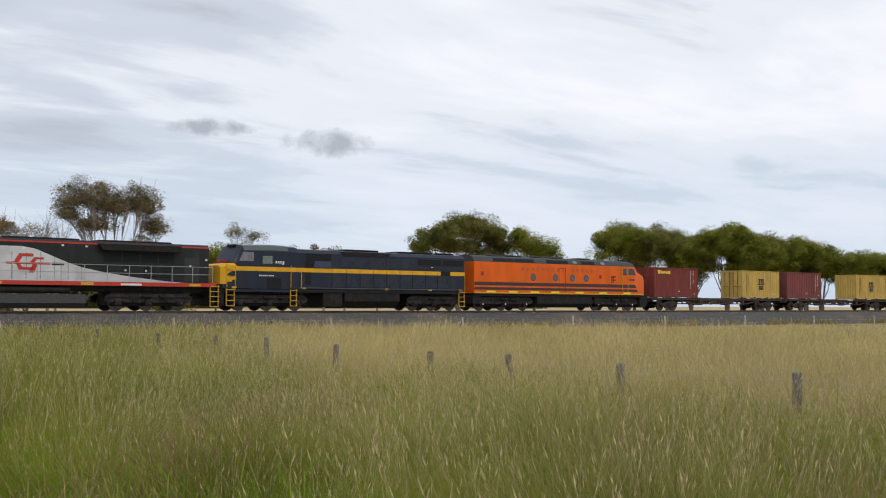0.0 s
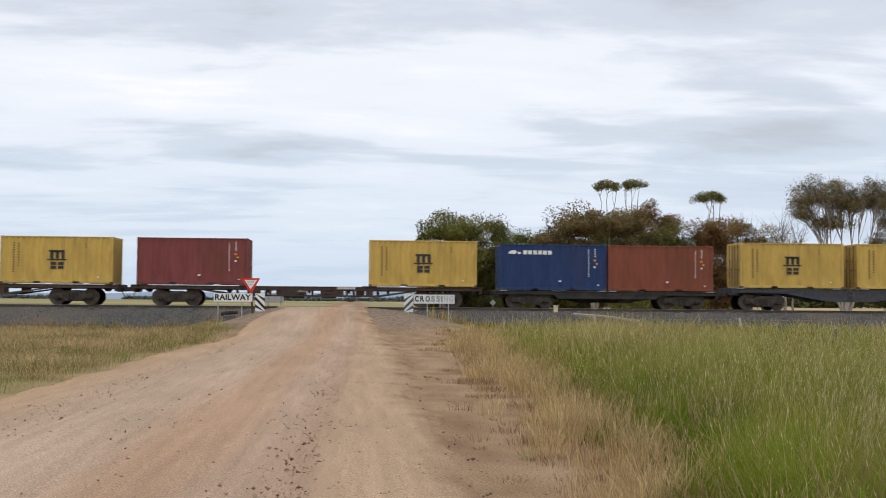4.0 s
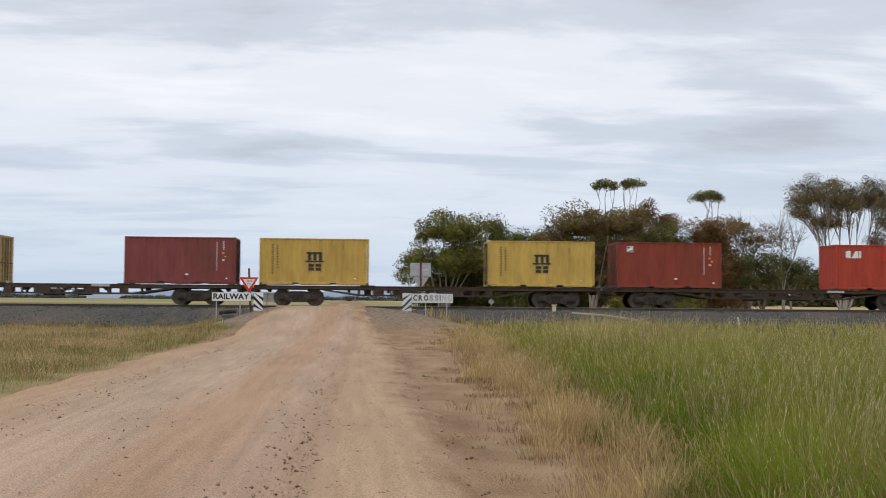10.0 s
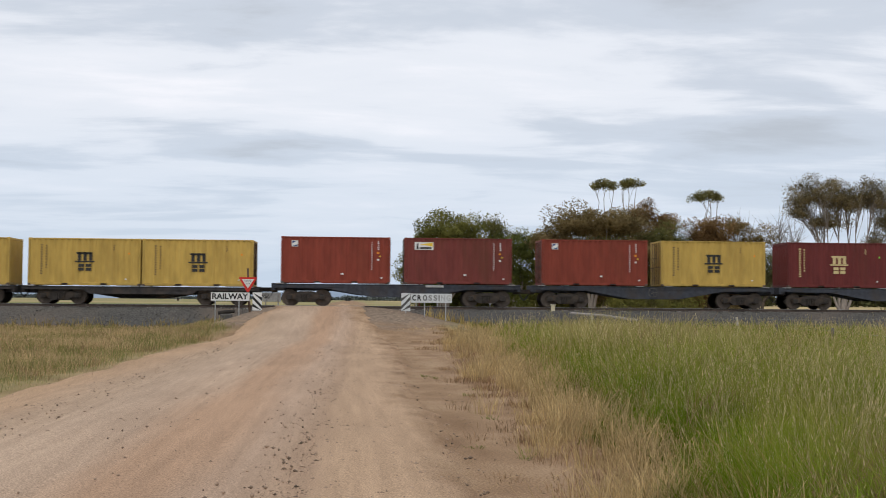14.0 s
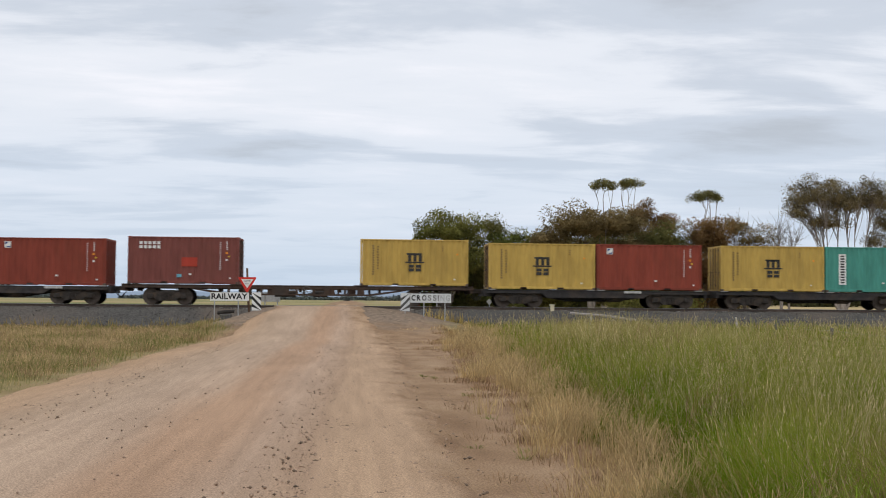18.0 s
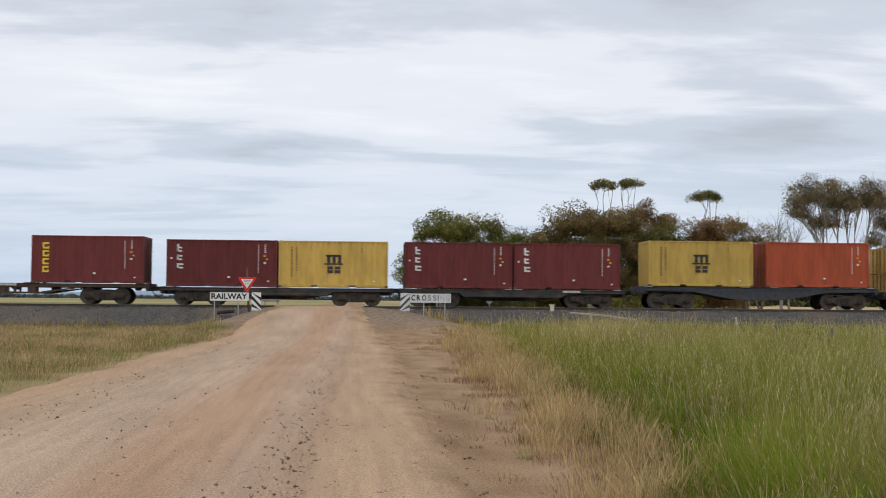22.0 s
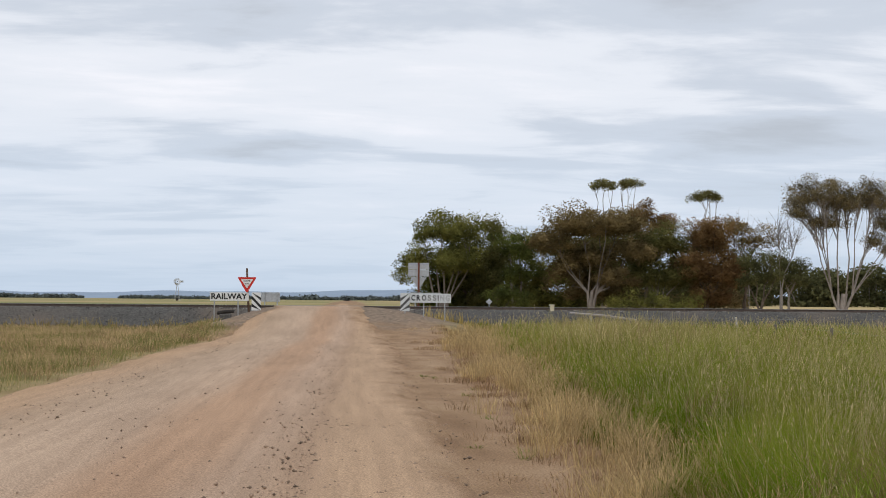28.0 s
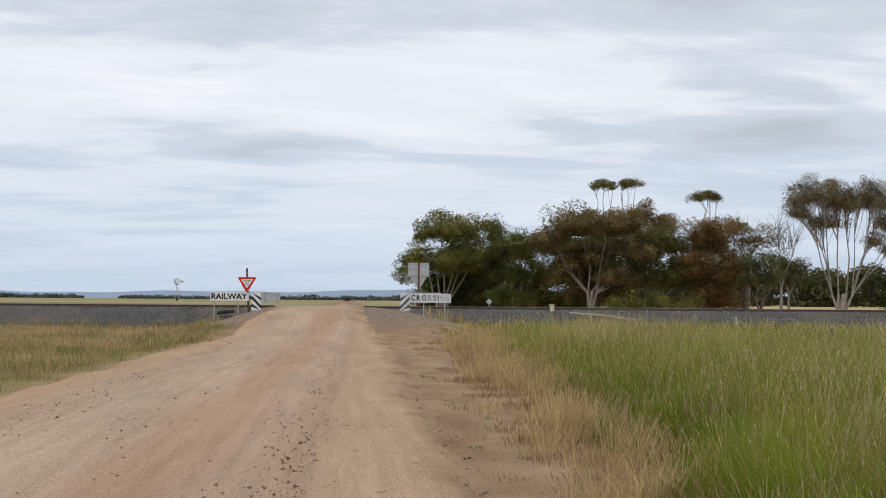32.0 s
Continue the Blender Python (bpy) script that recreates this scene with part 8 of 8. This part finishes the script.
    m &= rng.uniform(-0.2, 1.4, len(x)) < den
    x, y = x[m], y[m]
    stuff("verge_grass", blade_mesh("verge_grass", x, y, (0.05 + 0.24 * np.clip(den[m], 0, 1)) * rng.uniform(0.4, 1.1, len(x)), (0.004 + 0.0004 * y) * rng.uniform(0.6, 1.4, len(x)), TUFT, rng, 0.7), "short bleached verge grass")
    # straw tufts along the edge of the long grass, russet ones outside them, lush clumps at the foot
    cy = 5.0 + 44 * rng.uniform(0, 1, 250) ** 1.6
    cx = tall_edge(cy) + 0.05 + rng.normal(size=250) * (0.28 + 0.008 * cy)
    stuff("straw_tufts", tuft_mesh("straw_tufts", cx, cy, 64, 0.10, 0.48, 0.005, TUFT, rng, 0.75, 0.4), "bleached straw tufts at the grass edge")
    cy = 6.0 + 46 * rng.uniform(0, 1, 230) ** 1.4
    cx = tall_edge(cy) - 0.40 - 0.004 * cy + rng.normal(size=230) * (0.25 + 0.008 * cy)
    m = cx > road_edges(cy)[1] + 0.15
    stuff("russet_tufts", tuft_mesh("russet_tufts", cx[m], cy[m], 46, 0.13, 0.15, 0.0045, RUSSET, rng, 0.9, 0.4), "low russet dry grass on the bare verge")
    r, a = rng.uniform(4.6, 9.5, 330), np.radians(rng.uniform(14, 64, 330))
    cx, cy = r * np.sin(a), r * np.cos(a)
    m = (cx > tall_edge(cy) + 0.35) & (wave(cx, cy, 0.8, 2.0) > -0.15)
    stuff("lush_tufts", tuft_mesh("lush_tufts", cx[m], cy[m], 70, 0.12, 0.62, 0.010, GRASS_LIME, rng, 0.7, 0.5), "bright lush grass clumps in the roadside grass")
    cy = 6.0 + 20 * rng.uniform(0, 1, 16) ** 1.5
    cx = rng.uniform(1.35, 1.6 + 0.05 * cy)
    stuff("green_weeds", tuft_mesh("green_weeds", cx, cy, 26, 0.05, 0.08, 0.007, LOW_GREEN, rng, 1.2, 0.4), "small green weeds on the bare verge")
    # the left verge: low mixed grass up to the bank
    x, y = wedge(150000, 14, 66, -34, -3, rng)
    l, r, _ = road_edges(y)
    m = (x < l + 0.25 - 0.35 * rng.uniform(0, 1, len(x))) & (y < TRACK_Y - 3.4) & (ground_z(x, y) < 0.40)
    x, y = x[m], y[m]
    edge = np.clip((l[m] - x) / 2.5, 0, 1)
    h = (0.04 + 0.13 * edge) * rng.uniform(0.4, 1.3, len(x)) * (1 + 0.45 * wave(x, y, 0.5, 8.0) + 0.25 * wave(x, y, 1.6, 2.0)) + 0.10 * step(46, 58, y) * edge
    dry = rng.uniform(0, 1, len(x)) < 0.50 + 0.40 * (wave(x * 0.4, y, 0.45, 3.0) > 0.1)
    w = 0.004 + 0.00032 * y
    for nm, sel, mat, lab in (("green_grass", ~dry, LOW_GREEN, "low green roadside grass"), ("dry_grass", dry, SHORT, "low bleached roadside grass")):
        stuff(nm, blade_mesh(nm, x[sel], y[sel], np.abs(h[sel]), (w * rng.uniform(0.6, 1.3, len(x)))[sel], mat, rng, 0.5, True), lab)
    # taller straw and russet clumps on the left verge
    for nm, n, mat, hh, lab in (("straw_tufts", 620, SHORT, 0.34, "bleached straw tufts on the roadside"), ("russet_tufts", 300, RUSSET, 0.26, "russet dry tufts on the roadside"), ("green_tufts", 620, LOW_GREEN, 0.32, "grey-green tufts on the roadside")):
        cy = rng.uniform(19, 59, n)
        cx = road_edges(cy)[0] - 0.45 - rng.uniform(0, 1, n) ** 1.3 * 0.34 * cy
        m = (ground_z(cx, cy) < 0.4) & (wave(cx * 0.5, cy, 0.6, len(nm)) > -0.35)
        stuff(nm, tuft_mesh(nm, cx[m], cy[m], 40, 0.30, hh, 0.0036, mat, rng, 0.8, 0.45), lab)
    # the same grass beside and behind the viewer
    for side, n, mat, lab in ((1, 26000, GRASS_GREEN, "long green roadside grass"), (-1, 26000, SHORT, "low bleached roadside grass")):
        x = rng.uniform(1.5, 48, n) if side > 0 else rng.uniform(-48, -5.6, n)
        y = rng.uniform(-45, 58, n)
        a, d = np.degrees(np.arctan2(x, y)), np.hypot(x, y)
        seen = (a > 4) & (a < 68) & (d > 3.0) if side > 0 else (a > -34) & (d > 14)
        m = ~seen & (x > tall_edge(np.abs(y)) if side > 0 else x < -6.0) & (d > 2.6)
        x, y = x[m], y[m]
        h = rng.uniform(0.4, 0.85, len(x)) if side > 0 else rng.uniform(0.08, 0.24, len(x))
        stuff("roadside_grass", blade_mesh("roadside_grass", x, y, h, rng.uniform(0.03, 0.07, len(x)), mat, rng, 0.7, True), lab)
    # weeds at the foot of the ballast
    x = rng.uniform(-40, 150, 9000)
    y = TRACK_Y - 4.1 - SKEW * x + rng.normal(size=9000) * 0.45
    m = (np.abs(x + 1.2) > 5.2) & (wave(x, y, 0.35, 5.0) > -0.1)
    x, y = x[m], y[m]
    stuff("bank_weeds", blade_mesh("bank_weeds", x, y, rng.uniform(0.15, 0.75, len(x)), rng.uniform(0.03, 0.07, len(x)), GRASS_DRY, rng, 0.6, True), "dry weeds at the foot of the ballast")


make_grass()

SWAYERS = []


def make_swaying_tufts():
    """Seeding tufts that rock in the wind, each turning about its own root."""
    rng = np.random.default_rng(77)
    for k in range(40):
        r, a = rng.uniform(5.5, 15), math.radians(rng.uniform(16, 60))
        x0, y0 = r * math.sin(a), r * math.cos(a)
        if x0 < tall_edge(y0) + 0.9:
            continue
        n = 46
        x, y = x0 + rng.normal(size=n) * 0.22, y0 + rng.normal(size=n) * 0.22
        me = blade_mesh("grass_tuft", x, y, rng.uniform(0.6, 1.15, n), np.full(n, 0.0022), SEED, rng, 0.45, seed_head=0.7)
        z0 = float(ground_z(x0, y0))
        me.transform(Matrix.Translation((-x0, -y0, -z0)))
        ob = stuff("grass_tuft", me, "seeding grass tuft swaying in the wind")
        ob.location = (x0, y0, z0)
        SWAYERS.append((ob, x0, y0, z0, rng.uniform(0, 6.28), rng.uniform(2.6, 4.0)))


make_swaying_tufts()


def make_stones():
    rng = np.random.default_rng(33)
    rock = np.array([(1, 0, 0), (0.1, 0.95, 0), (-1, 0.1, 0), (0, -1, 0.1), (0.15, 0.1, 1), (0, 0, -1)], float)
    tri = np.array([(0, 1, 4), (1, 2, 4), (2, 3, 4), (3, 0, 4), (1, 0, 5), (2, 1, 5), (3, 2, 5), (0, 3, 5)])

    def scatter(name, x, y, z, size, mat, label):
        n = len(x)
        s = size[:, None] * rng.uniform(0.6, 1.3, (n, 3)) * np.array([1, 1, 0.62])
        a = rng.uniform(0, 2 * math.pi, n)
        v = rock[None] * (1 + rng.uniform(-0.3, 0.3, (n, 6))[..., None]) * s[:, None, :]
        c, q = np.cos(a)[:, None], np.sin(a)[:, None]
        v = np.stack([v[..., 0] * c - v[..., 1] * q, v[..., 0] * q + v[..., 1] * c, v[..., 2]], -1) + np.stack([x, y, z], -1)[:, None, :]
        f = (np.arange(n)[:, None, None] * 6 + tri[None]).reshape(-1, 3)
        tagged(new(name, fast_mesh(name, v.reshape(-1, 3), f, mat)), label, "stones", kind="stuff")

    brown = surface("road_pebble", (0.29, 0.205, 0.145), 0.9, vary=0.3, grain=9, per_island=0.55)
    n = 22000
    y = 6 + 48 * rng.uniform(0, 1, n) ** 1.7
    l, r, z = road_edges(y)
    lane = rng.uniform(0, 1, n)
    ridge = -0.42 + 0.024 * (y - 10)
    x = np.where(lane < 0.34, rng.normal(0, 0.26, n) + ridge, np.where(lane < 0.52, rng.normal(-4.35, 0.35, n), np.where(lane < 0.72, ridge + rng.uniform(0, 1.7, n), rng.uniform(-5.6, 1.6, n))))
    m = (x > l) & (x < r + 1.1)
    x, y, z, l, r = x[m], y[m], z[m], l[m], r[m]
    u = np.clip((x - l) / (r - l), 0, 1)
    zz = np.where(x < r, z + 0.10 * (1 - (2 * u - 1) ** 2) * (1 - step(46, 58, y)), ground_z(x, y)) - 0.004
    scatter("road_stones", x, y, zz, 0.004 + 0.022 * rng.uniform(0, 1, len(x)) ** 8, brown, "loose brown stones on the gravel road")
    earth = surface("earth_clod", (0.27, 0.185, 0.12), 0.95, vary=0.3, grain=9, per_island=0.4)
    n = 1100
    y = 6 + 30 * rng.uniform(0, 1, n) ** 1.5
    x = rng.uniform(1.5, 1.5 + np.maximum(0.3, tall_edge(y) - 1.2), n)
    scatter("verge_clods", x, y, ground_z(x, y), 0.006 + 0.022 * rng.uniform(0, 1, n) ** 3, earth, "small clods of earth on the bare verge")
    grey = surface("ballast_lump", (0.10, 0.094, 0.086), 0.9, vary=0.3, grain=9, per_island=0.5)
    n = 7000
    x = np.where(rng.uniform(0, 1, n) < 0.7, rng.uniform(-26, 40, n), rng.uniform(40, 120, n))
    k = rng.uniform(0, 1, n)
    y = TRACK_Y - 1.5 - 2.6 * k
    z = np.interp(TRACK_Y - y, [1.35, 1.95, 2.2, 2.9, 3.6, 4.3], [1.14, 1.13, 1.08, 0.66, 0.22, -0.15])
    m = np.abs(x + 1.0) > 4.6
    scatter("ballast_stones", x[m], y[m] - SKEW * x[m], z[m] + 0.01, 0.025 + 0.03 * rng.uniform(0, 1, m.sum()) ** 2, grey, "loose grey ballast stones on the bank")


make_stones()


# ---- what moves ----
def motions():
    for ob, s, z in MOVERS:
        walk(ob, [(t, pose(x + s, TRACK_Y - SKEW * (x + s), z, 0, 0, -math.degrees(SKEW))) for t, x in TRAIN_AT])
    for ob, x, y, z, a, w in SWAYERS:
        walk(ob, [(t, pose(x, y, z, 1.6 * math.sin(w * t + a), 3.2 * math.sin(w * t + a) + 1.2 * math.sin(1.7 * w * t), 0)) for t in np.arange(0, 32.01, 0.4).tolist()])


motions()
